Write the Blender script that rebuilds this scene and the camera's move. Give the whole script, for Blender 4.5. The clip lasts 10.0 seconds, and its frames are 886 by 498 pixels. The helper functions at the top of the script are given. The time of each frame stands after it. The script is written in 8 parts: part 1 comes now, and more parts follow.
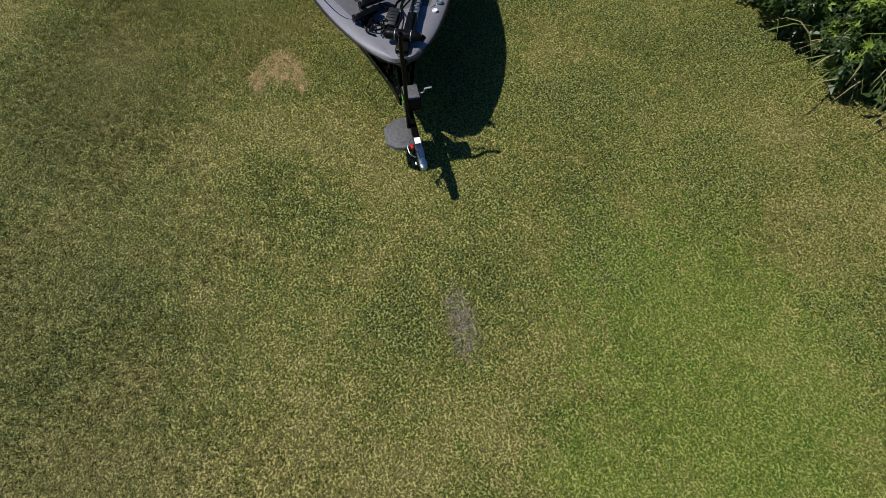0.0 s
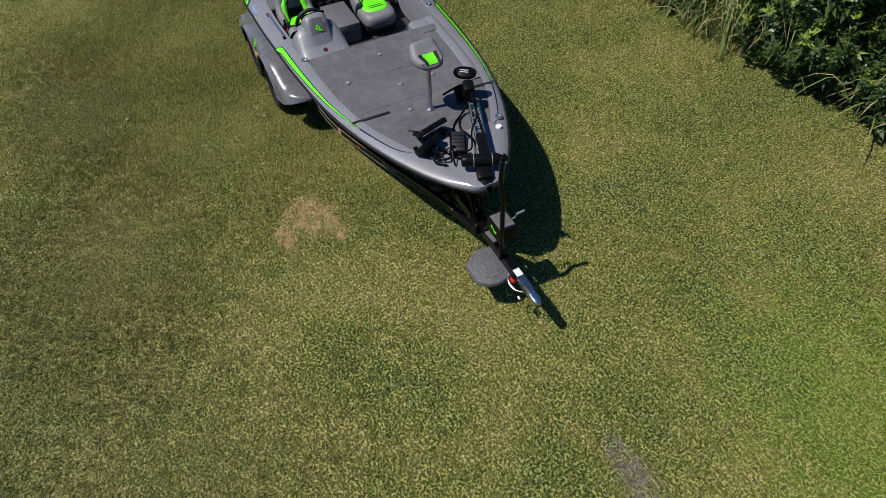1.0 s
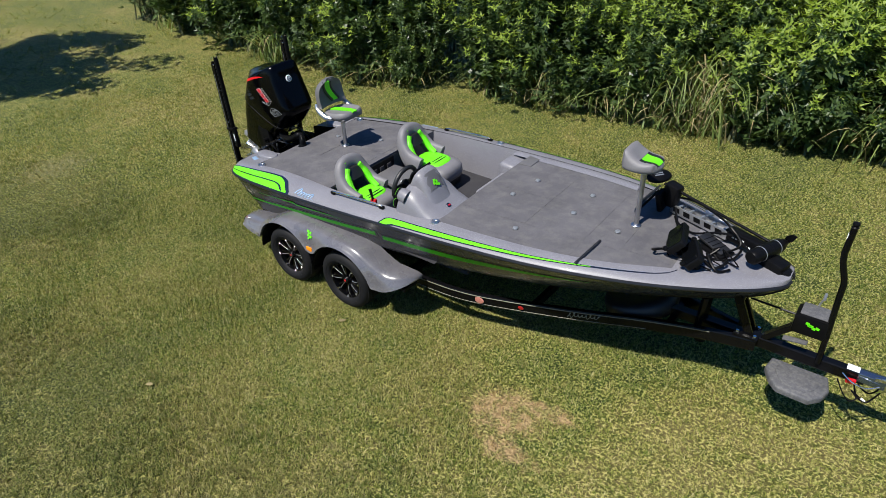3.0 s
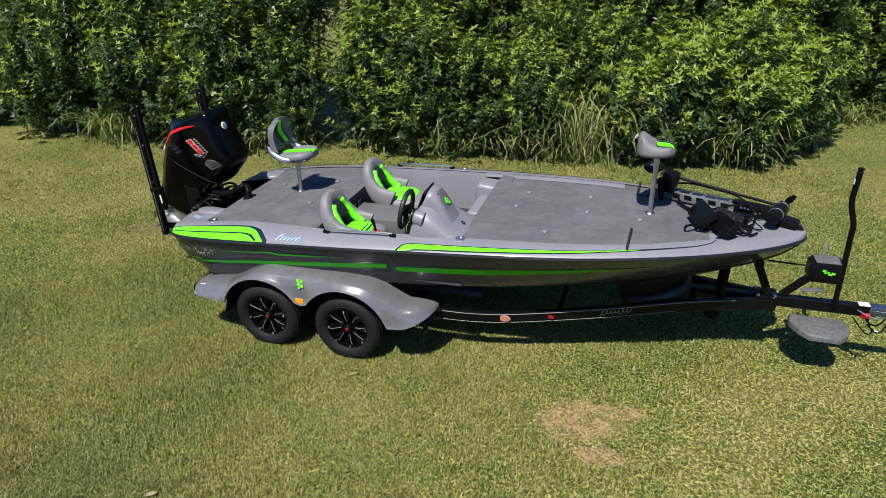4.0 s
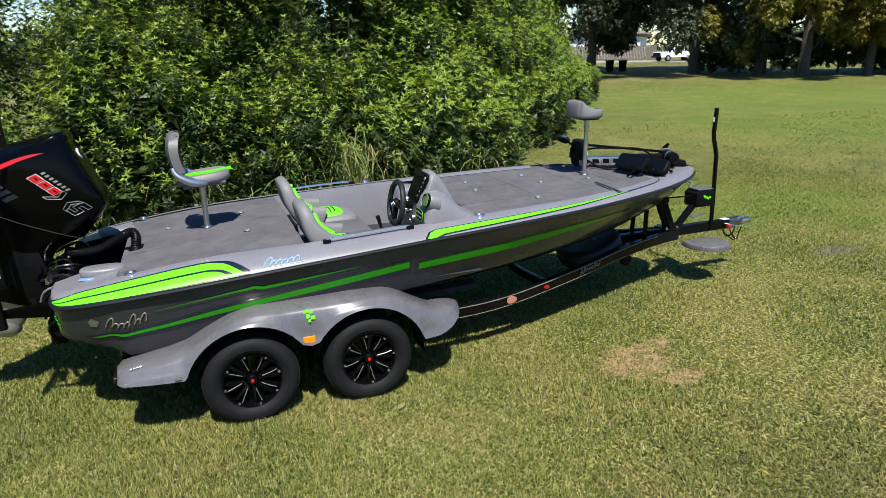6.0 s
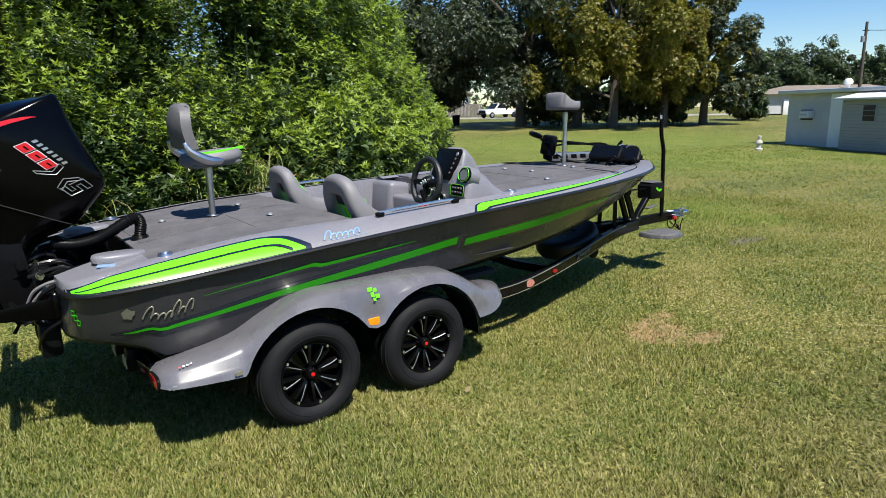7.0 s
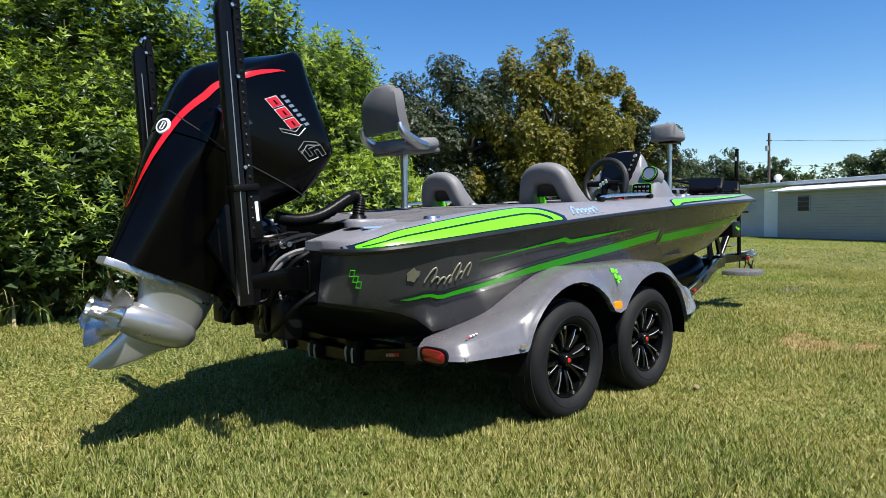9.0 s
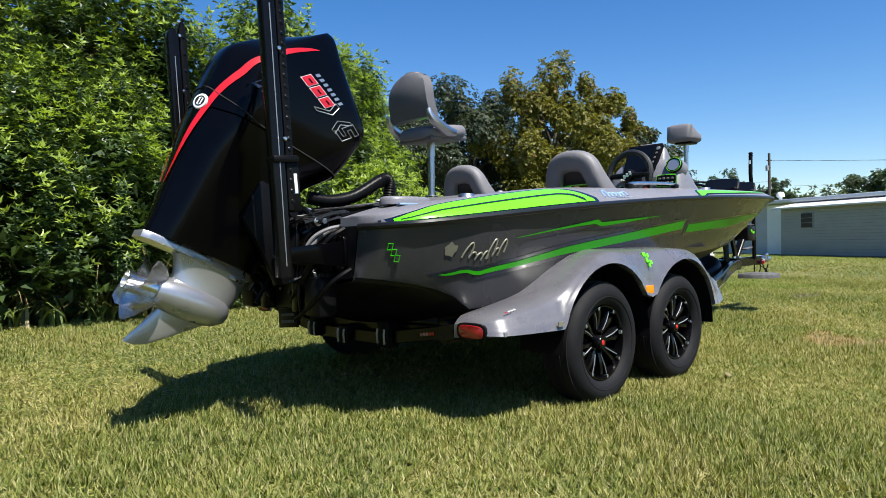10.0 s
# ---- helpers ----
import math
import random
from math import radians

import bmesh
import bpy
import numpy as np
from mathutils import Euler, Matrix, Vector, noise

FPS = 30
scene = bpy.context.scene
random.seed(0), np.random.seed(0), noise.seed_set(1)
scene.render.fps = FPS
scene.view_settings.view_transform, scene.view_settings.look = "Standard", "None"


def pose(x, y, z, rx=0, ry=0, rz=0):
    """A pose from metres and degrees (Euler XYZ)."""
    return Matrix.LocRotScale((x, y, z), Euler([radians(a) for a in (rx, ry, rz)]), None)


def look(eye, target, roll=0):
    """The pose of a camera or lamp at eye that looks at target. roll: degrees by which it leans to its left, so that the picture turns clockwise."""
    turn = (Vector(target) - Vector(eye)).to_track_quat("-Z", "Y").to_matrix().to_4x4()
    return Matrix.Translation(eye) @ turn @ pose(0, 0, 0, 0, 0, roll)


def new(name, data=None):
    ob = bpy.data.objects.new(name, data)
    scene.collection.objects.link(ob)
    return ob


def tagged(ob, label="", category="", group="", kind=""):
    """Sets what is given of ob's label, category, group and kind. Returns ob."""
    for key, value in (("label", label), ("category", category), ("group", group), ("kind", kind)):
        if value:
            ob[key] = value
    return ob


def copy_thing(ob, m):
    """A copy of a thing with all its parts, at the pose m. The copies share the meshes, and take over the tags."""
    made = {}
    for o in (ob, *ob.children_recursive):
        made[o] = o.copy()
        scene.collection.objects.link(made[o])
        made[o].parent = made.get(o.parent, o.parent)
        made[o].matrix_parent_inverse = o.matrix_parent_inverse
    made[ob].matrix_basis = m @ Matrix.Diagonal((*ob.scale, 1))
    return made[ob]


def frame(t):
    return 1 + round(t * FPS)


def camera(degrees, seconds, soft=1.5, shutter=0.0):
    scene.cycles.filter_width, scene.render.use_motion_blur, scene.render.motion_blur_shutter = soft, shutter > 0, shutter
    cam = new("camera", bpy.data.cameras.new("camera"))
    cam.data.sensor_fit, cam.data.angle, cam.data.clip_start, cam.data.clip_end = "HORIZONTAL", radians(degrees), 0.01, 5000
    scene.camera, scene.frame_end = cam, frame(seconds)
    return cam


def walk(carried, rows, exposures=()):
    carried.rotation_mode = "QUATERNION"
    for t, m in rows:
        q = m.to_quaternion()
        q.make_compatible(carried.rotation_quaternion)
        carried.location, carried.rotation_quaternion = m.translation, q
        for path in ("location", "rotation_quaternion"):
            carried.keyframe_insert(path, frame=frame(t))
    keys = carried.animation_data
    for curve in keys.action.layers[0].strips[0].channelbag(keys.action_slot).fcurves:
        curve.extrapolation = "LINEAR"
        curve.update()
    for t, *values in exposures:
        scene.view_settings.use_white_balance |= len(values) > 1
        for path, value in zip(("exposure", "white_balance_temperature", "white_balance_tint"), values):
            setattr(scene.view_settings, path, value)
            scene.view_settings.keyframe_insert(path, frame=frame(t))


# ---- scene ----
cam = camera(69.4, 10.0, 0.8)
PATH = [
    (0, (9.841, -0.699, 6.187), (8.809, -0.493, 4.486), -1.2),
    (0.3, (9.316, -1.181, 6.096), (8.245, -0.876, 4.435), -0.8),
    (0.5, (8.963, -1.511, 6.033), (7.875, -1.146, 4.395), -1.4),
    (1, (8.126, -2.294, 5.67), (6.976, -1.752, 4.126), -1.8),
    (1.5, (7.304, -3.089, 5.315), (6.125, -2.341, 3.883), -1.8),
    (2, (6.45, -3.773, 4.979), (5.282, -2.819, 3.666), -1.9),
    (2.5, (5.578, -4.384, 4.659), (4.458, -3.248, 3.453), -2.0),
    (2.7, (5.227, -4.569, 4.547), (4.13, -3.376, 3.375), -2.2),
    (3.8, (3.201, -5.735, 3.749), (2.556, -4.072, 2.845), -0.8),
    (4, (2.848, -5.812, 3.648), (2.312, -4.097, 2.769), -0.9),
    (4.5, (1.948, -5.937, 3.349), (1.71, -4.123, 2.542), -1.2),
    (5, (1.092, -5.941, 3.069), (1.16, -4.082, 2.335), -1.5),
    (5.5, (0.225, -5.78, 2.798), (0.614, -3.933, 2.137), -1.3),
    (6, (-0.613, -5.497, 2.529), (0.072, -3.713, 1.938), -1.0),
    (6.2, (-0.91, -5.359, 2.417), (-0.121, -3.61, 1.853), -1.0),
    (7.3, (-2.301, -4.37, 1.712), (-1.046, -2.858, 1.338), -0.8),
    (7.5, (-2.476, -4.196, 1.623), (-1.182, -2.711, 1.274), -0.8),
    (8, (-2.87, -3.792, 1.398), (-1.516, -2.343, 1.132), -0.8),
    (8.5, (-3.163, -3.476, 1.223), (-1.792, -2.031, 1.044), -0.8),
    (9, (-3.364, -3.264, 1.095), (-1.988, -1.815, 1.002), -0.8),
    (9.5, (-3.457, -3.16, 0.983), (-2.08, -1.71, 0.948), -0.7),
    (10, (-3.488, -3.128, 0.872), (-2.11, -1.679, 0.847), -0.8),
]
walk(cam, [(t, look(eye, target, roll)) for t, eye, target, roll in PATH], [(0.0, -0.05), (1.5, 0.18), (2.5, 0.42), (5.0, 0.65), (6.5, 0.69), (8.5, 0.88), (10.0, 0.9)])

# ---- world, sun and sky ----
world = bpy.data.worlds.new("sky")
scene.world = world
world.use_nodes = True
wn = world.node_tree
sky = wn.nodes.new("ShaderNodeTexSky")
sky.sky_type = "NISHITA"
sky.sun_disc = False
sky.sun_elevation = radians(59.8)
sky.sun_rotation = radians(180 + 8)
sky.altitude = 10
sky.air_density, sky.dust_density, sky.ozone_density = 1.0, 0.25, 2.9
deep = wn.nodes.new("ShaderNodeHueSaturation")
deep.inputs["Saturation"].default_value = 1.34
deep.inputs["Hue"].default_value = 0.507
wn.links.new(sky.outputs[0], deep.inputs["Color"])
wn.links.new(deep.outputs[0], wn.nodes["Background"].inputs[0])
wn.nodes["Background"].inputs[1].default_value = 0.087

SUN_WAY = Vector((0.09, 0.575, -1.0))
sun_data = bpy.data.lights.new("sun", "SUN")
sun_data.energy, sun_data.angle, sun_data.color = 5.0, radians(0.55), (1.0, 0.96, 0.88)
sun_lamp = new("sun", sun_data)
sun_lamp.matrix_world = look((-20, -60, 120), Vector((-20, -60, 120)) + SUN_WAY)


# ---- material helpers ----
def node(nt, kind, **values):
    n = nt.nodes.new(kind)
    for key, value in values.items():
        n.inputs[key.replace("_", " ")].default_value = value
    return n


def rgb(c):
    return (c[0], c[1], c[2], 1.0)


def ramp(nt, fac, stops):
    r = nt.nodes.new("ShaderNodeValToRGB")
    e = r.color_ramp.elements
    while len(e) < len(stops):
        e.new(0.5)
    for el, (p, c) in zip(e, stops):
        el.position, el.color = p, rgb(c)
    nt.links.new(fac, r.inputs[0])
    return r.outputs[0]


def mixed(nt, fac, a, b, mode="MIX"):
    m = nt.nodes.new("ShaderNodeMix")
    m.data_type, m.blend_type = "RGBA", mode
    for sock, value in ((m.inputs[0], fac), (m.inputs[6], a), (m.inputs[7], b)):
        if isinstance(value, (int, float)):
            sock.default_value = value
        elif isinstance(value, tuple):
            sock.default_value = rgb(value)
        else:
            nt.links.new(value, sock)
    return m.outputs[2]


def calc(nt, op, a, b=0.0, c=0.0):
    m = nt.nodes.new("ShaderNodeMath")
    m.operation = op
    for sock, value in zip(m.inputs, (a, b, c)):
        if isinstance(value, (int, float)):
            sock.default_value = value
        else:
            nt.links.new(value, sock)
    return m.outputs[0]


def grain(nt, vec, scale, detail=4.0, rough=0.55):
    n = node(nt, "ShaderNodeTexNoise", Scale=scale, Detail=detail, Roughness=rough)
    nt.links.new(vec, n.inputs["Vector"])
    return n.outputs["Fac"]


def surf(name, col, rough=0.5, metal=0.0, var=0.12, scale=6.0, fine=90.0, bump=0.0, coat=0.0, dust=0.0, flake=0.0, spec=0.5):
    """A painted, moulded or metal surface with wear at two scales."""
    m = bpy.data.materials.new(name)
    m.use_nodes = True
    nt = m.node_tree
    b = nt.nodes["Principled BSDF"]
    pos = nt.nodes.new("ShaderNodeTexCoord").outputs["Object"]
    big, small = grain(nt, pos, scale), grain(nt, pos, fine, 3.0)
    dark, light = tuple(c * (1 - var) for c in col), tuple(min(1.0, c * (1 + var)) for c in col)
    c = ramp(nt, big, [(0.3, dark), (0.7, light)])
    c = mixed(nt, 0.35, c, ramp(nt, small, [(0.3, tuple(x * 0.8 for x in dark)), (0.7, tuple(min(1.0, x * 1.15) for x in light))]))
    if flake:
        v = node(nt, "ShaderNodeTexVoronoi", Scale=420.0)
        nt.links.new(pos, v.inputs["Vector"])
        sep = nt.nodes.new("ShaderNodeSeparateColor")
        nt.links.new(v.outputs["Color"], sep.inputs[0])
        f = calc(nt, "MULTIPLY", calc(nt, "GREATER_THAN", sep.outputs[0], 0.86), flake)
        c = mixed(nt, f, c, tuple(min(1.0, x * 2.6 + 0.08) for x in col))
    if dust:
        d = ramp(nt, grain(nt, pos, scale * 2.3, 6.0, 0.7), [(0.45, (0, 0, 0)), (0.75, (1, 1, 1))])
        c = mixed(nt, calc(nt, "MULTIPLY", d, dust), c, (0.26, 0.25, 0.22))
    nt.links.new(c, b.inputs["Base Color"])
    r = calc(nt, "MULTIPLY_ADD", big, 0.22, rough - 0.11)
    nt.links.new(r, b.inputs["Roughness"])
    b.inputs["Metallic"].default_value = metal
    b.inputs["Specular IOR Level"].default_value = spec
    b.inputs["Coat Weight"].default_value = coat
    b.inputs["Coat Roughness"].default_value = 0.06
    if bump:
        bn = node(nt, "ShaderNodeBump", Strength=bump, Distance=0.004)
        nt.links.new(small, bn.inputs["Height"])
        nt.links.new(bn.outputs[0], b.inputs["Normal"])
    return m


# lawn colours, shared by the soil sheet and the blades
BARE = [(2.64, -1.52, 0.34, 0.26), (2.86, -1.84, 0.26, 0.13), (2.95, -1.28, 0.24, 0.10)]   # straw patch beside the boat
WORN = [(7.0, 0.06, 0.42, 0.15)]                                     # grey worn strip
LIGHT = [(-3.55, 0.93, 0.45, 0.3), (-5.9, -1.3, 0.4, 0.5), (9.2, -2.4, 0.35, 0.3)]
DULL = [(6.6, -4.4, 3.0, 1.9), (3.0, -4.2, 2.4, 1.5), (-0.8, -3.9, 2.0, 0.9), (-5.0, -2.2, 1.8, 1.2)]            # darker, browner patches of the lawn
LUSH = [(8.4, 2.5, 2.2, 1.5), (9.0, 1.0, 0.8, 0.6), (20.0, 11.0, 8.0, 6.0), (27.0, 20.0, 13.0, 9.0), (34.0, 4.0, 12.0, 7.0)]                # bright green patch


def patch_mask(nt, pos, patches, wobble):
    """One inside the worn spots of the lawn, with frayed edges."""
    sep = nt.nodes.new("ShaderNodeSeparateXYZ")
    nt.links.new(pos, sep.inputs[0])
    total = None
    for px, py, rx, ry in patches:
        dx = calc(nt, "DIVIDE", calc(nt, "SUBTRACT", sep.outputs[0], px), rx)
        dy = calc(nt, "DIVIDE", calc(nt, "SUBTRACT", sep.outputs[1], py), ry)
        d = calc(nt, "SQRT", calc(nt, "ADD", calc(nt, "MULTIPLY", dx, dx), calc(nt, "MULTIPLY", dy, dy)))
        d = calc(nt, "ADD", d, calc(nt, "MULTIPLY_ADD", wobble, 4.2, -2.1))
        s = nt.nodes.new("ShaderNodeMapRange")
        s.interpolation_type = "SMOOTHSTEP"
        nt.links.new(d, s.inputs[0])
        for k, val in zip((1, 2, 3, 4), (0.55, 1.35, 1.0, 0.0)):
            s.inputs[k].default_value = val
        total = s.outputs[0] if total is None else calc(nt, "MAXIMUM", total, s.outputs[0])
    return total


def lawn(name, blade):
    m = bpy.data.materials.new(name)
    m.use_nodes = True
    nt = m.node_tree
    b = nt.nodes["Principled BSDF"]
    geo = nt.nodes.new("ShaderNodeNewGeometry")
    pos = geo.outputs["Position"]
    huge, big, mid, small = grain(nt, pos, 0.16, 3.0), grain(nt, pos, 0.7, 5.0, 0.6), grain(nt, pos, 3.2, 6.0, 0.75), grain(nt, pos, 38.0, 2.0, 0.6)
    tuft = grain(nt, pos, 14.0, 2.5, 0.6)
    k = calc(nt, "MULTIPLY_ADD", huge, 1.0, calc(nt, "MULTIPLY_ADD", big, 1.5, calc(nt, "MULTIPLY_ADD", mid, 1.1, calc(nt, "MULTIPLY_ADD", tuft, 0.9, -1.75))))
    c = ramp(nt, k, [(0.24, (0.040, 0.080, 0.008)), (0.42, (0.105, 0.145, 0.014)), (0.58, (0.190, 0.185, 0.034)), (0.78, (0.33, 0.265, 0.090))])
    if blade:
        isl = geo.outputs["Random Per Island"]
        c = mixed(nt, 0.5, c, ramp(nt, small, [(0.38, (0.022, 0.036, 0.008)), (0.5, (0.17, 0.190, 0.040)), (0.62, (0.50, 0.48, 0.22))]))
        c = mixed(nt, 0.42, c, ramp(nt, isl, [(0.0, (0.035, 0.065, 0.010)), (0.30, (0.110, 0.165, 0.022)), (0.6, (0.245, 0.26, 0.055)), (0.82, (0.42, 0.37, 0.17)), (1.0, (0.66, 0.58, 0.34))]))
    else:
        c = mixed(nt, 0.68, c, ramp(nt, small, [(0.38, (0.003, 0.005, 0.001)), (0.5, (0.055, 0.064, 0.012)), (0.62, (0.42, 0.39, 0.13))]))
    wob = grain(nt, pos, 5.0, 10.0, 0.85)
    c = mixed(nt, calc(nt, "MULTIPLY", patch_mask(nt, pos, LUSH, wob), 0.3), c, mixed(nt, small, (0.06, 0.14, 0.008), (0.20, 0.33, 0.02)))
    c = mixed(nt, calc(nt, "MULTIPLY", patch_mask(nt, pos, DULL, wob), 0.42), c, mixed(nt, small, (0.020, 0.026, 0.006), (0.13, 0.125, 0.040)))
    c = mixed(nt, calc(nt, "MULTIPLY", patch_mask(nt, pos, BARE, wob), ramp(nt, tuft, [(0.40, (0.35, 0.35, 0.35)), (0.54, (0.95, 0.95, 0.95))])), c, mixed(nt, small, (0.14, 0.085, 0.035), (0.52, 0.37, 0.19)))
    c = mixed(nt, calc(nt, "MULTIPLY", patch_mask(nt, pos, WORN, wob), ramp(nt, tuft, [(0.40, (0.25, 0.25, 0.25)), (0.55, (0.85, 0.85, 0.85))])), c, mixed(nt, small, (0.06, 0.048, 0.036), (0.24, 0.20, 0.165)))
    c = mixed(nt, calc(nt, "MULTIPLY", patch_mask(nt, pos, LIGHT, wob), 0.35), c, mixed(nt, small, (0.18, 0.15, 0.07), (0.36, 0.31, 0.16)))
    nt.links.new(c, b.inputs["Base Color"])
    b.inputs["Roughness"].default_value = 0.75
    b.inputs["Specular IOR Level"].default_value = 0.25
    if blade:
        tr = nt.nodes.new("ShaderNodeBsdfTranslucent")
        nt.links.new(mixed(nt, 1.0, c, (1.25, 1.25, 0.6), "MULTIPLY"), tr.inputs[0])
        ms = nt.nodes.new("ShaderNodeMixShader")
        ms.inputs[0].default_value = 0.3
        nt.links.new(b.outputs[0], ms.inputs[1])
        nt.links.new(tr.outputs[0], ms.inputs[2])
        nt.links.new(ms.outputs[0], nt.nodes["Material Output"].inputs[0])
    else:
        bn = node(nt, "ShaderNodeBump", Strength=0.9, Distance=0.05)
        nt.links.new(small, bn.inputs["Height"])
        nt.links.new(bn.outputs[0], b.inputs["Normal"])
    return m


def leafy(name, lo, hi, trans=0.35, gloss=0.45):
    """Foliage: each leaf takes a tone between lo and hi."""
    m = bpy.data.materials.new(name)
    m.use_nodes = True
    nt = m.node_tree
    b = nt.nodes["Principled BSDF"]
    geo = nt.nodes.new("ShaderNodeNewGeometry")
    info = nt.nodes.new("ShaderNodeObjectInfo")
    k = calc(nt, "MULTIPLY_ADD", geo.outputs["Random Per Island"], 0.75, calc(nt, "MULTIPLY", info.outputs["Random"], 0.25))
    c = ramp(nt, k, [(0.0, lo), (0.6, tuple((a + b2) / 2 for a, b2 in zip(lo, hi))), (1.0, hi)])
    c = mixed(nt, 0.25, c, ramp(nt, grain(nt, geo.outputs["Position"], 1.1), [(0.3, tuple(x * 0.7 for x in lo)), (0.7, hi)]))
    nt.links.new(c, b.inputs["Base Color"])
    b.inputs["Roughness"].default_value = gloss
    b.inputs["Specular IOR Level"].default_value = 0.4
    tr = nt.nodes.new("ShaderNodeBsdfTranslucent")
    nt.links.new(mixed(nt, 1.0, c, (1.3, 1.35, 0.5), "MULTIPLY"), tr.inputs[0])
    ms = nt.nodes.new("ShaderNodeMixShader")
    ms.inputs[0].default_value = trans
    nt.links.new(b.outputs[0], ms.inputs[1])
    nt.links.new(tr.outputs[0], ms.inputs[2])
    nt.links.new(ms.outputs[0], nt.nodes["Material Output"].inputs[0])
    return m


M_SOIL = lawn("lawn_soil", False)
M_BLADE = lawn("lawn_blades", True)
M_GEL = surf("grey_flake_gelcoat", (0.160, 0.157, 0.176), 0.46, 0.0, 0.08, 2.5, 240, 0.0, 0.22, 0.10, 0.22)
M_FENDER = surf("dull_grey_gelcoat", (0.098, 0.095, 0.106), 0.28, 0.0, 0.16, 4.0, 200, 0.0, 0.6, 0.18, 0.18)
M_SIDE = surf("charcoal_flake_gelcoat", (0.038, 0.037, 0.041), 0.26, 0.0, 0.10, 2.0, 240, 0.0, 0.2, 0.02, 0.2, 0.35)
M_BOTTOM = surf("black_gelcoat", (0.005, 0.005, 0.006), 0.4, 0.0, 0.2, 3.0, 60, 0.0, 0.04, 0.01, 0.0, 0.16)
M_GREEN = surf("lime_gelcoat", (0.13, 0.70, 0.010), 0.34, 0.0, 0.04, 3.0, 80, 0.0, 0.3, 0.0, 0.0, 0.3)
M_DGREEN = surf("deep_green_flake", (0.030, 0.34, 0.008), 0.32, 0.0, 0.06, 3.0, 240, 0.0, 0.12, 0.0, 0.0, 0.16)
M_PIN = surf("navy_pinstripe", (0.008, 0.012, 0.025), 0.25, 0.0, 0.1, 3.0, 80, 0.0, 0.6)
M_CARPET = surf("charcoal_carpet", (0.098, 0.095, 0.104), 0.95, 0.0, 0.24, 3.4, 320, 0.9, 0.0, 0.24, 0.0, 0.15)
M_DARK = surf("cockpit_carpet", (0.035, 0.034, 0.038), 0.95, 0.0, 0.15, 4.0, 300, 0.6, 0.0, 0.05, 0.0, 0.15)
M_GAP = surf("hatch_gap", (0.012, 0.012, 0.013), 0.9, 0.0, 0.1)
M_RUB = surf("black_rub_rail", (0.007, 0.007, 0.008), 0.4, 0.0, 0.1, 4.0, 90, 0.0, 0.1)
M_BLACK = surf("black_plastic", (0.004, 0.004, 0.0045), 0.36, 0.0, 0.25, 8.0, 120, 0.15, 0.0, 0.004, 0.0, 0.10)
M_COWL = surf("black_gloss_cowl", (0.0012, 0.0012, 0.0016), 0.15, 0.0, 0.1, 3.0, 60, 0.0, 0.0, 0.0, 0.0, 0.14)
M_PAINT = surf("black_gloss_frame", (0.003, 0.003, 0.0035), 0.22, 0.0, 0.1, 4.0, 60, 0.0, 0.06, 0.006, 0.0, 0.16)
M_RED = surf("red_paint", (0.52, 0.006, 0.012), 0.32, 0.0, 0.06, 5.0, 80, 0.0, 0.3)
M_WHITE = surf("white_print", (0.75, 0.76, 0.78), 0.4, 0.0, 0.05)
M_SILVER = surf("silver_paint", (0.40, 0.40, 0.41), 0.30, 0.75, 0.05, 6.0, 240, 0.0, 0.4)
M_STEEL = surf("polished_steel", (0.70, 0.69, 0.68), 0.24, 1.0, 0.06, 8.0, 60)
M_ALLOY = surf("brushed_aluminium", (0.55, 0.55, 0.57), 0.34, 1.0, 0.08, 12.0, 200, 0.05)
M_GALV = surf("dull_zinc", (0.38, 0.39, 0.40), 0.5, 0.8, 0.12, 20.0, 100, 0.1)
M_TYRE = surf("tyre_rubber", (0.008, 0.008, 0.009), 0.7, 0.0, 0.25, 9.0, 140, 0.25, 0.0, 0.012, 0.0, 0.2)
M_RIM = surf("black_gloss_rim", (0.002, 0.002, 0.0025), 0.22, 0.0, 0.1, 9.0, 100, 0.0, 0.1, 0.0, 0.0, 0.25)
M_VINYL = surf("grey_vinyl", (0.155, 0.150, 0.158), 0.55, 0.0, 0.08, 7.0, 160, 0.3, 0.0, 0.08)
M_VGREEN = surf("lime_vinyl", (0.13, 0.66, 0.010), 0.45, 0.0, 0.06, 7.0, 160, 0.25)
M_VBLACK = surf("black_vinyl", (0.010, 0.010, 0.011), 0.5, 0.0, 0.1, 7.0, 160, 0.25)
M_SHELL = surf("seat_back_plastic", (0.105, 0.102, 0.106), 0.5, 0.0, 0.08, 7.0, 160, 0.2, 0.0, 0.08)
M_SCREEN = surf("dark_screen", (0.003, 0.0035, 0.0045), 0.08, 0.0, 0.1, 4.0, 60, 0.0, 0.0, 0.0, 0.0, 0.3)
M_AMBER = surf("amber_lens", (0.85, 0.26, 0.01), 0.2, 0.0, 0.06, 30.0, 90, 0.0, 0.8)
M_TAIL = surf("red_lens", (0.26, 0.008, 0.010), 0.2, 0.0, 0.2, 30.0, 120, 0.0, 0.6)
M_BLUE = surf("blue_print", (0.24, 0.36, 0.52), 0.35, 0.2, 0.08)
M_PALE = surf("pale_gold_print", (0.23, 0.22, 0.165), 0.4, 0.3, 0.1, 20.0, 90)
M_STEPPAD = surf("grey_step_pad", (0.075, 0.075, 0.082), 0.65, 0.0, 0.25, 14.0, 150, 0.6, 0.0, 0.4)
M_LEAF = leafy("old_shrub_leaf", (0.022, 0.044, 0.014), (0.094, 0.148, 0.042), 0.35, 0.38)
